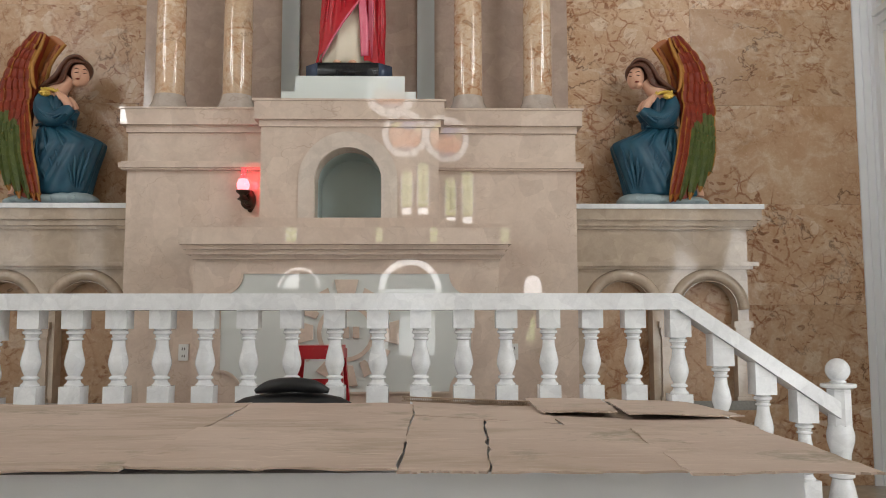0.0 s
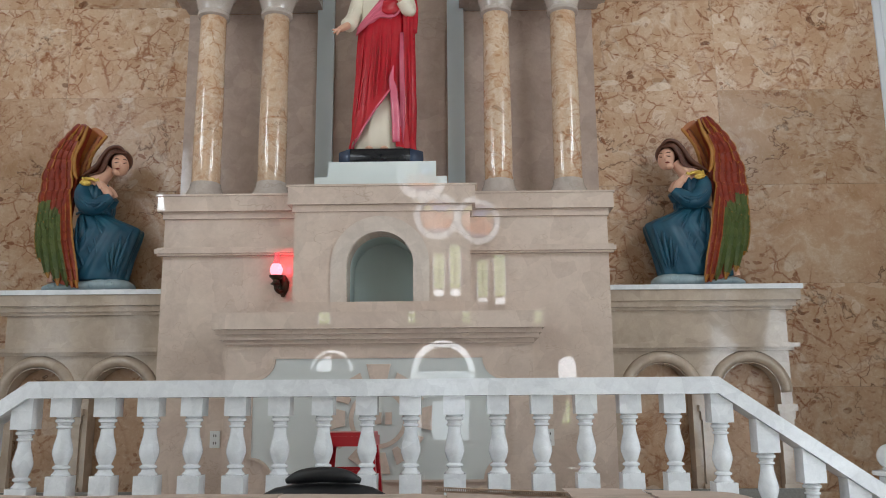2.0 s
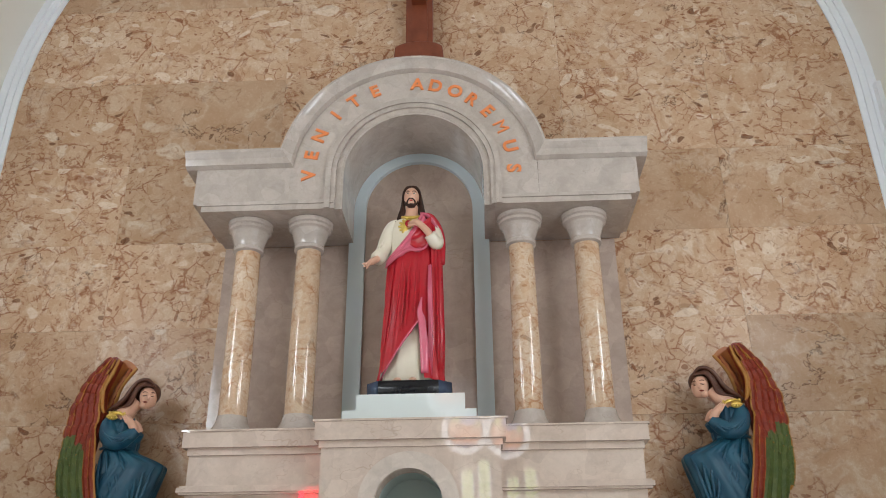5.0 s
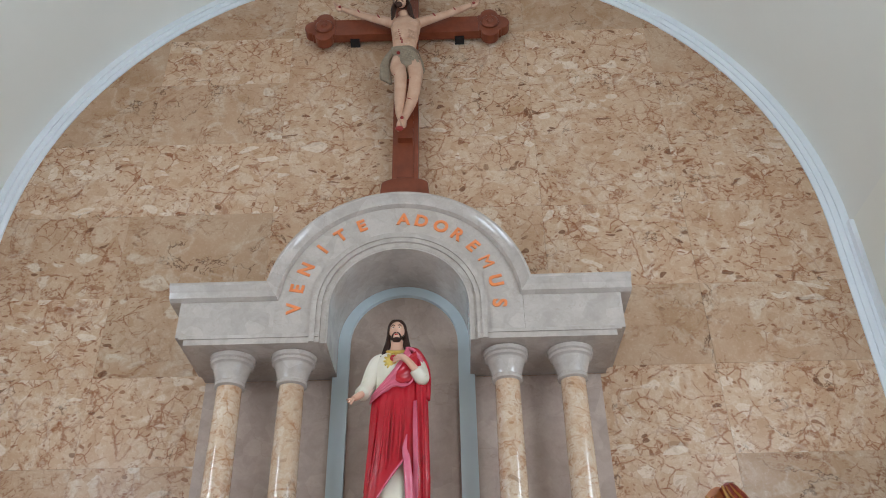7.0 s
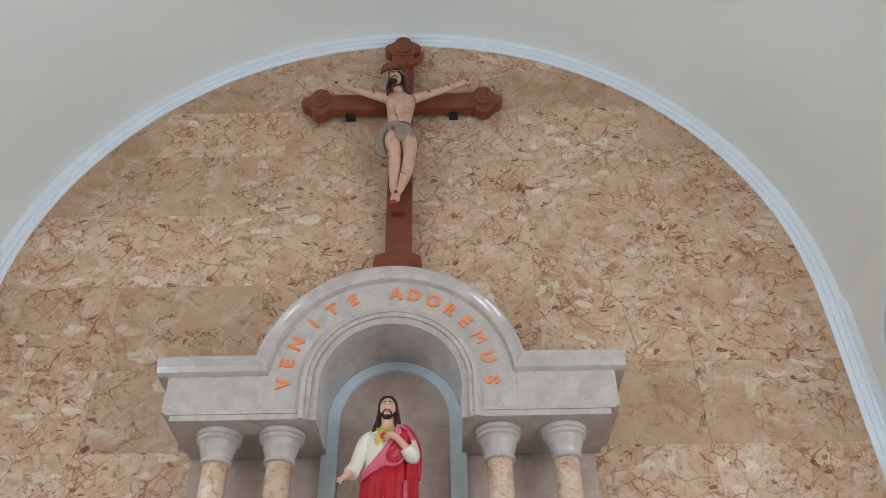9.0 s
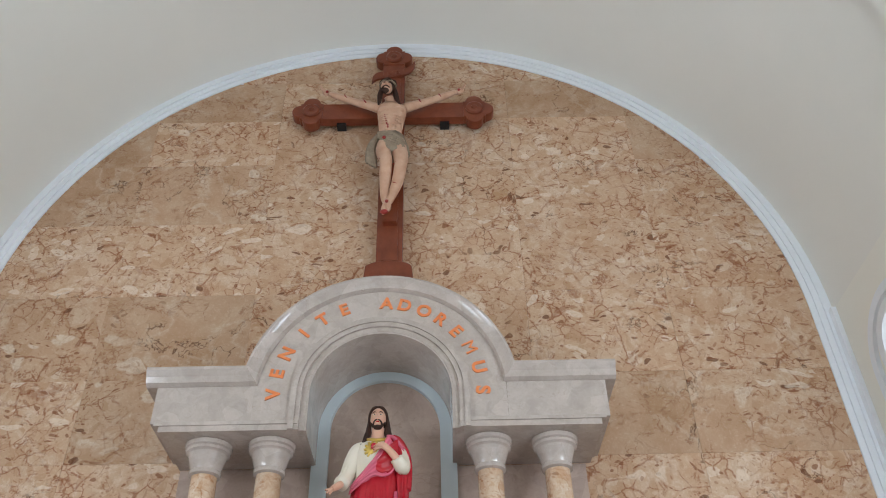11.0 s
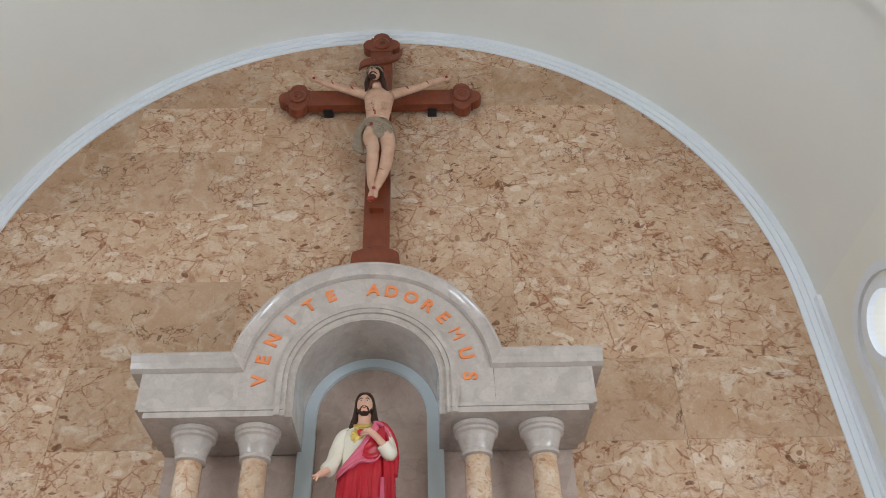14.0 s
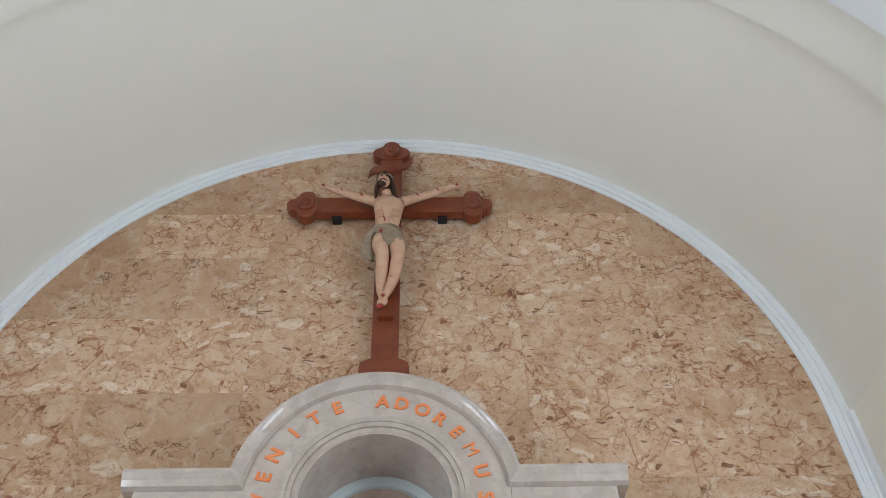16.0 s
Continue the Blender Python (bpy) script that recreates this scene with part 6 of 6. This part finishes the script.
    for k in range(4):
        for s in (-1, 1):
            tube(bm, [(s * 0.03 - 0.008, y - 0.088, 1.02 - 0.035 * k, 0.004), (s * 0.075 - 0.008, y - 0.082, 1.0 - 0.035 * k, 0.010), (s * 0.115 - 0.008, y - 0.05, 1.0 - 0.03 * k, 0.005)], 6, SK)
    for k in range(3):
        for s in (-1, 1):
            ball(bm, (s * 0.032 - 0.012, y - 0.07, 0.90 - 0.05 * k), (0.030, 0.016, 0.024), SK)
    # cloth round the hips, knotted at one side
    loft(bm, [(0.02, y - 0.03, 0.44, 0.16, 0.13, 0.07, 6, 0.0), (0.01, y - 0.02, 0.50, 0.175, 0.13, 0.07, 6, 0.2), (0.0, y, 0.60, 0.17, 0.12, 0.06, 6, 0.8), (-0.005, y, 0.70, 0.145, 0.1, 0.05, 6, 1.4), (-0.01, y, 0.77, 0.13, 0.09, 0.03, 6, 2.0)], 48, LO)
    for k in range(5):
        tube(bm, [(-0.14, y - 0.06, 0.76 - 0.02 * k, 0.018), (-0.02, y - 0.12, 0.70 - 0.035 * k, 0.022), (0.10, y - 0.11, 0.62 - 0.03 * k, 0.02), (0.15, y - 0.05, 0.55 - 0.015 * k, 0.014)], 8, LO)
    for k in range(4):
        tube(bm, [(-0.14, y - 0.05, 0.72, 0.03), (-0.19 - 0.01 * k, y - 0.06, 0.56, 0.03), (-0.17 - 0.022 * k, y - 0.05, 0.38, 0.028), (-0.15 - 0.028 * k, y - 0.05, 0.26 + 0.02 * k, 0.018)], 8, LO)
    # bowed head with hair, beard and crown
    tube(bm, [(-0.01, y, 1.24, 0.055), (-0.04, y - 0.04, 1.34, 0.05)], 12, SK)
    ball(bm, (-0.06, y - 0.13, 1.415), (0.060, 0.062, 0.088), SK, -14, 18)
    tube(bm, [(-0.052, y - 0.185, 1.44, 0.007), (-0.058, y - 0.20, 1.41, 0.012), (-0.06, y - 0.195, 1.40, 0.009)], 8, SK)
    for s in (-1, 1):
        ball(bm, (-0.054 + s * 0.026, y - 0.187, 1.437), (0.014, 0.006, 0.006), HR, -14)
        tube(bm, [(-0.054 + s * 0.012, y - 0.190, 1.456, 0.003), (-0.052 + s * 0.042, y - 0.178, 1.462, 0.004)], 6, HR)
        tube(bm, [(-0.066, y - 0.192, 1.385, 0.006), (-0.068 + s * 0.026, y - 0.182, 1.376, 0.008), (-0.066 + s * 0.042, y - 0.150, 1.37, 0.012), (-0.064 + s * 0.052, y - 0.12, 1.41, 0.008)], 8, HR)
    ball(bm, (-0.048, y - 0.075, 1.465), (0.080, 0.080, 0.080), HR, -14, 16)
    ball(bm, (-0.072, y - 0.150, 1.345), (0.040, 0.032, 0.034), HR)
    for s in (-1, 1):
        tube(bm, [(-0.05 + s * 0.06, y - 0.06, 1.48, 0.028), (-0.05 + s * 0.085, y - 0.06, 1.37, 0.03), (-0.04 + s * 0.10, y - 0.06, 1.26, 0.022), (-0.03 + s * 0.12, y - 0.06, 1.20, 0.008)], 8, HR)
    for j in range(3):
        tube(bm, [(-0.05 + 0.088 * math.cos(radians(a + 17 * j)), y - 0.095 + 0.088 * math.sin(radians(a + 17 * j)), 1.475 + 0.015 * j + 0.012 * math.sin(radians(a * 5)), 0.010) for a in range(0, 361, 30)], 6, HR if j else LO, 1.0, 2)
    ob = part("carved_figure", bm, [M_BODY, M_LOIN, M_HAIR, M_BLOOD], smooth="all")
    ob.scale = (1.09, 1.0, 1.09)
    ob.location = (0.0, 6.83, 8.17)
    return tagged(ob, "painted carved figure in a grey cloth on the cross", "statue")


crucified_figure()

# ---------- sanctuary lamp ----------
lamp = thing("wall_lamp", "bronze wall bracket lamp with a glowing red glass", "lamp", (-0.775, 6.3, 2.425))
lamp.scale = (0.86, 0.86, 0.86)
bm = bmesh.new()
tube(bm, [(0.03, -0.005, 0.0, 0.012), (0.03, -0.012, 0.06, 0.045), (0.03, -0.012, 0.13, 0.05), (0.03, -0.006, 0.19, 0.02)], 12, 0, 0.5)
part("wall_plate", bm, M_BRONZE, lamp, smooth="all")
bm = bmesh.new()
tube(bm, [(0.03, -0.01, 0.05, 0.018), (0.01, -0.06, 0.035, 0.018), (-0.015, -0.10, 0.06, 0.016), (-0.015, -0.10, 0.1, 0.016)], 10)
part("arm", bm, M_BRONZE, lamp, smooth="all")
bm = bmesh.new()
lathe(bm, [(0.012, 0.06), (0.02, 0.085), (0.05, 0.10), (0.03, 0.12), (0.028, 0.135), (0.058, 0.16), (0.062, 0.175), (0.05, 0.176)], (-0.015, -0.10, 0), 20)
part("cup", bm, M_BRONZE, lamp, smooth=True)
bm = bmesh.new()
lathe(bm, [(0.035, 0.172), (0.052, 0.20), (0.055, 0.235), (0.04, 0.272), (0.03, 0.28)], (-0.015, -0.10, 0), 20)
part("glass_bulb", bm, M_LAMPCORE, lamp, "glowing pink-red glass bulb", smooth=True)
bm = bmesh.new()
lathe(bm, [(0.036, 0.272), (0.026, 0.305), (0.022, 0.36), (0.026, 0.375), (0.018, 0.376)], (-0.015, -0.10, 0), 20)
part("glass_chimney", bm, M_LAMP, lamp, "dim red glass chimney", smooth=True)
glim = new("lamp_light", bpy.data.lights.new("lamp_light", "POINT"))
glim.data.energy, glim.data.color, glim.data.shadow_soft_size = 1.3, (1.0, 0.03, 0.06), 0.03
glim.location = (-0.74, 6.19, 2.645)

# ---------- outlets ----------
for x, z in ((-1.215, 1.385), (1.215, 1.385)):
    o = thing("wall_outlet", "white plastic double socket plate on the marble", "outlet", (x, 6.3, z), "wall outlets")
    bm = bmesh.new()
    box(bm, -0.036, 0.036, -0.012, 0.0, -0.06, 0.06)
    part("cover_plate", bm, M_OUTLET, o, bevel=0.004)
    for dz in (-0.026, 0.026):
        bm = bmesh.new()
        for dx in (-0.008, 0.008):
            box(bm, dx - 0.003, dx + 0.003, -0.0135, -0.011, dz - 0.009, dz + 0.009)
        part("socket", bm, M_DARK, o)

# ---------- balustrade ----------
RY = 4.70
balus = thing("balustrade", "white marble balustrade with turned balusters and sloping ends", "balustrade", (0.08, RY, STAGE))
XL, XR, RT = -1.765, 1.945, 1.745
NL, NR = -2.645, 2.85          # newel posts
DROP = 0.68                   # fall of the sloping rails per metre


def rail_z(x):
    return RT - DROP * max(0.0, x - XR, XL - x)


bm = bmesh.new()
e = 0.09
path = [(NL + 0.03, rail_z(NL + 0.03)), (XL, RT), (XR, RT), (NR - 0.03, rail_z(NR - 0.03))]
strip(bm, path, [(x, z - e) for x, z in path], RY - 0.085, RY + 0.085)
wpart("handrail", bm, M_WHITE, balus, bevel=0.012)
bm = bmesh.new()
base = [(NL + 0.03, rail_z(NL + 0.03) - 0.68), (XL, RT - 0.68), (XR, RT - 0.68), (NR - 0.03, rail_z(NR - 0.03) - 0.68)]
strip(bm, base, [(x, max(FLOOR, z - 0.14)) for x, z in base], RY - 0.1, RY + 0.1)
wpart("base_rail", bm, M_WHITE, balus, bevel=0.01)
TURN_PROFILE = [(0.046, -0.105), (0.046, -0.112), (0.040, -0.118), (0.049, -0.124), (0.049, -0.136), (0.038, -0.142), (0.034, -0.156), (0.042, -0.160), (0.042, -0.168), (0.033, -0.174), (0.036, -0.21), (0.046, -0.25), (0.053, -0.285), (0.053, -0.305), (0.042, -0.34), (0.032, -0.362), (0.046, -0.372), (0.046, -0.38), (0.034, -0.388), (0.038, -0.40), (0.050, -0.412), (0.050, -0.425)]


def baluster_meshes():
    bm = bmesh.new()
    lathe(bm, [(r, z + 0.01) for r, z in TURN_PROFILE[::-1]], n=18)
    a = part("turned_shaft", bm, M_WHITE, smooth=True)
    bm = bmesh.new()
    box(bm, -0.058, 0.058, -0.058, 0.058, -0.10, 0.0)
    b = part("top_block", bm, M_WHITE, bevel=0.005)
    bm = bmesh.new()
    box(bm, -0.058, 0.058, -0.058, 0.058, -0.60, -0.41)
    c = part("foot_block", bm, M_WHITE, bevel=0.005)
    return a, b, c


shaft_m, top_m, foot_m = baluster_meshes()
spots = [(-1.588 + 0.2357 * i, RT - e) for i in range(15)]
spots += [(x, rail_z(x) - e - 0.04) for x in (1.962, 2.195, 2.425, 2.65)] + [(x, rail_z(x) - e - 0.04) for x in (-1.80, -2.012, -2.226, -2.44)]
for i, (x, z) in enumerate(spots):
    b = new("baluster", shaft_m.data)
    b.location = (x, RY, z)
    under(b, balus)
    b.matrix_parent_inverse = Matrix.Translation(balus.location).inverted()
    for src in (top_m, foot_m):
        p = new(src.name.split(".")[0], src.data)
        p.parent = b
        if src is top_m and (x > XR - 0.05 or x < XL):
            p.scale = (1, 1, 1.0)
            p.location = (0, 0, 0.0)
    if x > XR - 0.05 or x < XL:
        bm = bmesh.new()
        s = 1 if x > 0 else -1
        q = 0.058 * DROP
        strip(bm, [(-0.058, 0.04 + s * q - 0.002), (0.058, 0.04 - s * q - 0.002)], [(-0.058, -0.002), (0.058, -0.002)], -0.058, 0.058)
        w = part("wedge_block", bm, M_WHITE)
        w.parent = b
for o in (shaft_m, top_m, foot_m):
    bpy.data.objects.remove(o)
for x in (NL, NR):
    n = thing("newel_post", "turned white marble newel post with a ball top", "post", (x, RY, FLOOR), "newel posts")
    bm = bmesh.new()
    lathe(bm, [(0.085, 0.0), (0.085, 0.10), (0.06, 0.12), (0.05, 0.16), (0.075, 0.26), (0.078, 0.34), (0.062, 0.42), (0.052, 0.46), (0.066, 0.47), (0.066, 0.49), (0.05, 0.50), (0.07, 0.53), (0.07, 0.545), (0.05, 0.56), (0.055, 0.60), (0.072, 0.66), (0.075, 0.70), (0.06, 0.76), (0.05, 0.79), (0.05, 0.955)], n=22)
    part("turned_shaft", bm, M_WHITE, n, smooth=True)
    bm = bmesh.new()
    lathe(bm, [(0.058, 0.73), (0.066, 0.75), (0.066, 0.94), (0.06, 0.95)], n=8)
    part("block", bm, M_WHITE, n, bevel=0.003)
    bm = bmesh.new()
    lathe(bm, [(0.07, 0.948), (0.092, 0.955), (0.096, 0.965), (0.092, 0.976), (0.06, 0.98)], n=24)
    part("cap", bm, M_WHITE, n, smooth=True)
    bm = bmesh.new()
    lathe(bm, [(0.03, 0.975), (0.045, 0.985), (0.03, 1.0)], n=18)
    ball(bm, (0, 0, 1.05), (0.066, 0.066, 0.066), 0, 0, 20)
    part("ball", bm, M_WHITE, n, smooth="all")

# ---------- red stool ----------
stool = thing("plastic_stool", "red moulded plastic stool behind the balustrade", "stool", (-0.10, 5.25, STAGE))
bm = bmesh.new()
box(bm, -0.155, 0.155, -0.155, 0.155, 0.50, 0.525)
box(bm, -0.165, 0.165, -0.165, 0.165, 0.445, 0.503)
part("seat", bm, M_PLASTIC, stool, bevel=0.02)
for sx in (-1, 1):
    for sy in (-1, 1):
        bm = bmesh.new()
        a = [(sx * 0.10, sy * 0.16), (sx * 0.16, sy * 0.16), (sx * 0.16, sy * 0.10)]
        b = [(sx * 0.14, sy * 0.20), (sx * 0.20, sy * 0.20), (sx * 0.20, sy * 0.14)]
        lo = [bm.verts.new((x, y, 0.0)) for x, y in b + [(sx * 0.188, sy * 0.14), (sx * 0.188, sy * 0.188), (sx * 0.14, sy * 0.188)]]
        hi = [bm.verts.new((x, y, 0.455)) for x, y in a + [(sx * 0.148, sy * 0.10), (sx * 0.148, sy * 0.148), (sx * 0.10, sy * 0.148)]]
        bm.faces.new(lo), bm.faces.new(hi[::-1])
        for i in range(6):
            bm.faces.new((lo[i], lo[(i + 1) % 6], hi[(i + 1) % 6], hi[i]))
        part("leg", bm, M_PLASTIC, stool)
for sy in (-1, 1):
    bm = bmesh.new()
    box(bm, -0.155, 0.155, sy * 0.168 - 0.004, sy * 0.168 + 0.004, 0.27, 0.31)
    part("stretcher", bm, M_PLASTIC, stool)

# ---------- black chair behind the table ----------
chair = thing("padded_chair", "black leather padded chair with a headrest", "chair", (-0.05, 3.95, FLOOR - 0.0))
bm = bmesh.new()
loft(bm, [(0, 0, 0.55, 0.20, 0.06, 0, 3, 0), (0, 0, 0.75, 0.24, 0.075, 0, 3, 0), (0, 0, 0.87, 0.31, 0.08, 0, 3, 0), (0, 0, 0.935, 0.29, 0.075, 0, 3, 0), (0, 0, 0.97, 0.22, 0.06, 0, 3, 0), (0, 0, 0.99, 0.12, 0.04, 0, 3, 0)], 36)
part("backrest", bm, M_LEATHER, chair, smooth="all")
bm = bmesh.new()
tube(bm, [(-0.165, -0.02, 1.0, 0.012), (-0.10, -0.04, 1.02, 0.03), (0.0, -0.05, 1.03, 0.034), (0.10, -0.04, 1.02, 0.03), (0.165, -0.02, 1.0, 0.012)], 16)
part("headrest", bm, M_LEATHER, chair, smooth="all")
bm = bmesh.new()
box(bm, -0.25, 0.25, -0.5, 0.0, 0.42, 0.53)
part("seat", bm, M_LEATHER, chair, bevel=0.03)
for sx in (-1, 1):
    for y in (-0.45, -0.03):
        bm = bmesh.new()
        tube(bm, [(sx * 0.21, y, 0.0, 0.018), (sx * 0.21, y, 0.43, 0.018)], 10)
        part("leg", bm, M_DARK, chair, smooth=True)

# ---------- front table with cardboard ----------
TZ, TX0, TX1, TY0, TY1 = 1.235, -1.60, 1.38, 1.93, 3.50
table = thing("altar_front_table", "long table under a white cloth", "table", (0, 2.7, FLOOR))
bm = bmesh.new()
box(bm, TX0, TX1, TY0, TY1, TZ - 0.04, TZ - 0.008)
wpart("tabletop", bm, M_ARCH, table, bevel=0.005)
for x in (TX0 + 0.1, TX1 - 0.1):
    for y in (TY0 + 0.1, TY1 - 0.1):
        bm = bmesh.new()
        box(bm, x - 0.04, x + 0.04, y - 0.04, y + 0.04, FLOOR, TZ - 0.04)
        wpart("leg", bm, M_ARCH, table, bevel=0.005)
bm = bmesh.new()
outer = []
per = [(TX0 - 0.005, TY0 - 0.005), (TX1 + 0.005, TY0 - 0.005), (TX1 + 0.005, TY1 + 0.005), (TX0 - 0.005, TY1 + 0.005)]
line = []
for (ax, ay), (bx, by) in zip(per, per[1:] + per[:1]):
    k = max(8, int(math.hypot(bx - ax, by - ay) / 0.05))
    for i in range(k):
        line.append((ax + (bx - ax) * i / k, ay + (by - ay) * i / k))
rows = []
mx, my = (TX0 + TX1) / 2, (TY0 + TY1) / 2
for j in range(9):
    z = TZ - (TZ - FLOOR - 0.05) * j / 8
    row = []
    for i, (x, y) in enumerate(line):
        out = 0.018 * (j / 8) * (1 + math.sin(i * 0.55) + 0.6 * math.sin(i * 1.27 + 1)) + 0.05 * (j / 8)
        d = Vector((x - mx, (y - my) * 1.8, 0)).normalized()
        row.append(bm.verts.new((x + d.x * out, y + d.y * out, z)))
    rows.append(row)
k = len(line)
for a, b in zip(rows, rows[1:]):
    for i in range(k):
        bm.faces.new((a[i], a[(i + 1) % k], b[(i + 1) % k], b[i]))
bm.faces.new(rows[0])
tagged(part("tablecloth", bm, M_CLOTH, smooth=True), "white cloth hanging over the long table", "tablecloth")


def sheet(corners, lift, seed, curl=0.008, crease=()):
    """One flattened carton on the table: warped, creased along its folds, with ragged edges; corners run round from the front."""
    rng = random.Random(seed)
    bm = bmesh.new()
    nx, ny = 24, 14
    (ax, ay), (bx, by), (cx, cy), (dx, dy) = corners
    ox, oy = (ax + bx + cx + dx) / 4, (ay + by + cy + dy) / 4
    g = []
    for j in range(ny + 1):
        row = []
        v = j / ny
        for i in range(nx + 1):
            u = i / nx
            x = (ax * (1 - u) + bx * u) * (1 - v) + (dx * (1 - u) + cx * u) * v
            y = (ay * (1 - u) + by * u) * (1 - v) + (dy * (1 - u) + cy * u) * v
            if i in (0, nx):
                x += rng.uniform(-0.005, 0.005)
            if j in (0, ny):
                y += rng.uniform(-0.007, 0.007)
            h = curl * (noise.noise(Vector((x * 2.6, y * 2.6, seed))) + 0.7) + 0.25 * curl * noise.noise(Vector((x * 11, y * 11, seed)))
            rim = min(u, 1 - u, v, 1 - v)
            h += 0.008 * max(0.0, 1 - rim / 0.05) * max(0.0, noise.noise(Vector((x * 3.5, y * 3.5, seed + 9))))
            for along, at in crease:
                h -= 0.003 * max(0.0, 1 - abs((u if along == "u" else v) - at) / 0.04)
            row.append(bm.verts.new((x - ox, y - oy, h)))
        g.append(row)
    for j in range(ny):
        for i in range(nx):
            bm.faces.new((g[j][i], g[j][i + 1], g[j + 1][i + 1], g[j + 1][i]))
    got = bmesh.ops.extrude_face_region(bm, geom=list(bm.faces))
    bmesh.ops.translate(bm, verts=[q for q in got["geom"] if isinstance(q, bmesh.types.BMVert)], vec=(0, 0, 0.005))
    ob = part("cardboard_sheet", bm, M_CARD, smooth=True)
    ob.location = (ox, oy, TZ + 0.004 + lift)
    return tagged(ob, "flattened brown cardboard carton lying on the table", "cardboard", "cardboard on the table")


SHEETS = ((((-1.64, 1.85), (-0.082, 1.84), (-0.125, 2.56), (-1.64, 2.66)), 0.010, 1, (("v", 0.5),)),
          (((-0.095, 1.87), (0.489, 1.835), (0.502, 2.59), (-0.124, 2.585)), 0.016, 2, (("v", 0.45), ("u", 0.5))),
          (((0.494, 1.835), (0.687, 1.835), (0.744, 2.89), (0.513, 3.05)), 0.006, 3, (("v", 0.42),)),
          (((0.691, 1.828), (1.103, 1.82), (1.165, 2.46), (0.755, 2.89)), 0.010, 4, (("v", 0.35),)),
          (((1.085, 1.75), (1.485, 1.768), (1.54, 2.62), (1.150, 2.52)), 0.014, 5, (("v", 0.6),)),
          (((-1.64, 2.63), (-0.112, 2.57), (-0.15, 3.50), (-1.64, 3.54)), 0.004, 6, (("u", 0.6),)),
          (((-0.103, 2.60), (0.502, 2.56), (0.516, 3.45), (-0.14, 3.50)), 0.008, 7, (("v", 0.5),)),
          (((0.518, 2.98), (0.97, 2.70), (1.0, 3.45), (0.50, 3.52)), 0.014, 8, (("u", 0.5),)),
          (((0.953, 2.95), (1.203, 2.89), (1.268, 3.48), (0.96, 3.48)), 0.034, 9, (("v", 0.5),)),
          (((1.225, 2.822), (1.60, 2.821), (1.58, 3.34), (1.274, 3.46)), 0.030, 10, (("v", 0.6),)),
          (((0.98, 2.56), (1.56, 2.60), (1.56, 3.40), (0.98, 3.40)), 0.004, 11, ()))
for corners, lift, seed, folds in SHEETS:
    sheet(corners, lift * 0.6, seed, 0.006, folds)

# a torn strip whose fluted core shows
bm = bmesh.new()
for k in range(64):
    f = k / 63
    x, y = 0.47 + 0.47 * f, 3.52 - 0.24 * f
    box(bm, x - 0.0022, x + 0.0022, y - 0.012, y + 0.012, 0.0, 0.012)
strip(bm, [(0.46, 3.53), (0.95, 3.28)], [(0.46, 3.50), (0.95, 3.25)], 0.012, 0.015, "xy")
strip(bm, [(0.46, 3.54), (0.95, 3.29)], [(0.46, 3.50), (0.95, 3.25)], -0.003, 0.0, "xy")
torn = part("cardboard_strip", bm, plain("torn_cardboard", (0.30, 0.21, 0.15), (0.40, 0.29, 0.21), 0.9, 30.0))
torn.location = (0, 0, TZ + 0.026)
tagged(torn, "torn corrugated cardboard strip with an open fluted edge", "cardboard")

# dark skirting along the foot of the altar wings
bm = bmesh.new()
box(bm, 1.72, 3.12, 6.50, 6.528, STAGE, STAGE + 0.07)
box(bm, -2.99, -1.69, 6.50, 6.528, STAGE, STAGE + 0.07)
tagged(part("baseboard", bm, plain("grey_granite", (0.16, 0.15, 0.13), (0.22, 0.21, 0.19), 0.3, 60.0)), "dark speckled granite skirting", "baseboard", kind="structure")

# ---------- marble slabs of the end wall ----------
COLS = (WX - HALF - 0.005, -2.86, -1.38, 0.0, 1.40, 2.84, WX + HALF + 0.005)
ROWS_Z = (FLOOR, 0.93, 1.75, 2.60, 3.45, 4.30, 5.15, 6.0, 6.98, 7.95, 8.85, 9.6, 10.3, 10.9)
rng = random.Random(3)


def head(x):
    d = (HALF + 0.01) ** 2 - (x - WX) ** 2
    return SPRING + math.sqrt(max(0.0, d))


for xa, xb in zip(COLS, COLS[1:]):
    for za, zb in zip(ROWS_Z, ROWS_Z[1:]):
        g = 0.001
        top = []
        for i in range(49):
            x = xb - g - (xb - xa - 2 * g) * (0.5 - 0.5 * math.cos(math.pi * i / 48))
            top.append((x, min(zb - g, head(x))))
        top = [p for p in top if p[1] > za + g + 0.01]
        if len(top) < 2:
            continue
        pts = [(top[-1][0], za + g), (top[0][0], za + g)] + top
        bm = bmesh.new()
        y0 = 6.996 + rng.uniform(-0.002, 0.002)
        prism(bm, pts, y0, 7.021)
        part("slab", bm, M_WALL, wall_end)
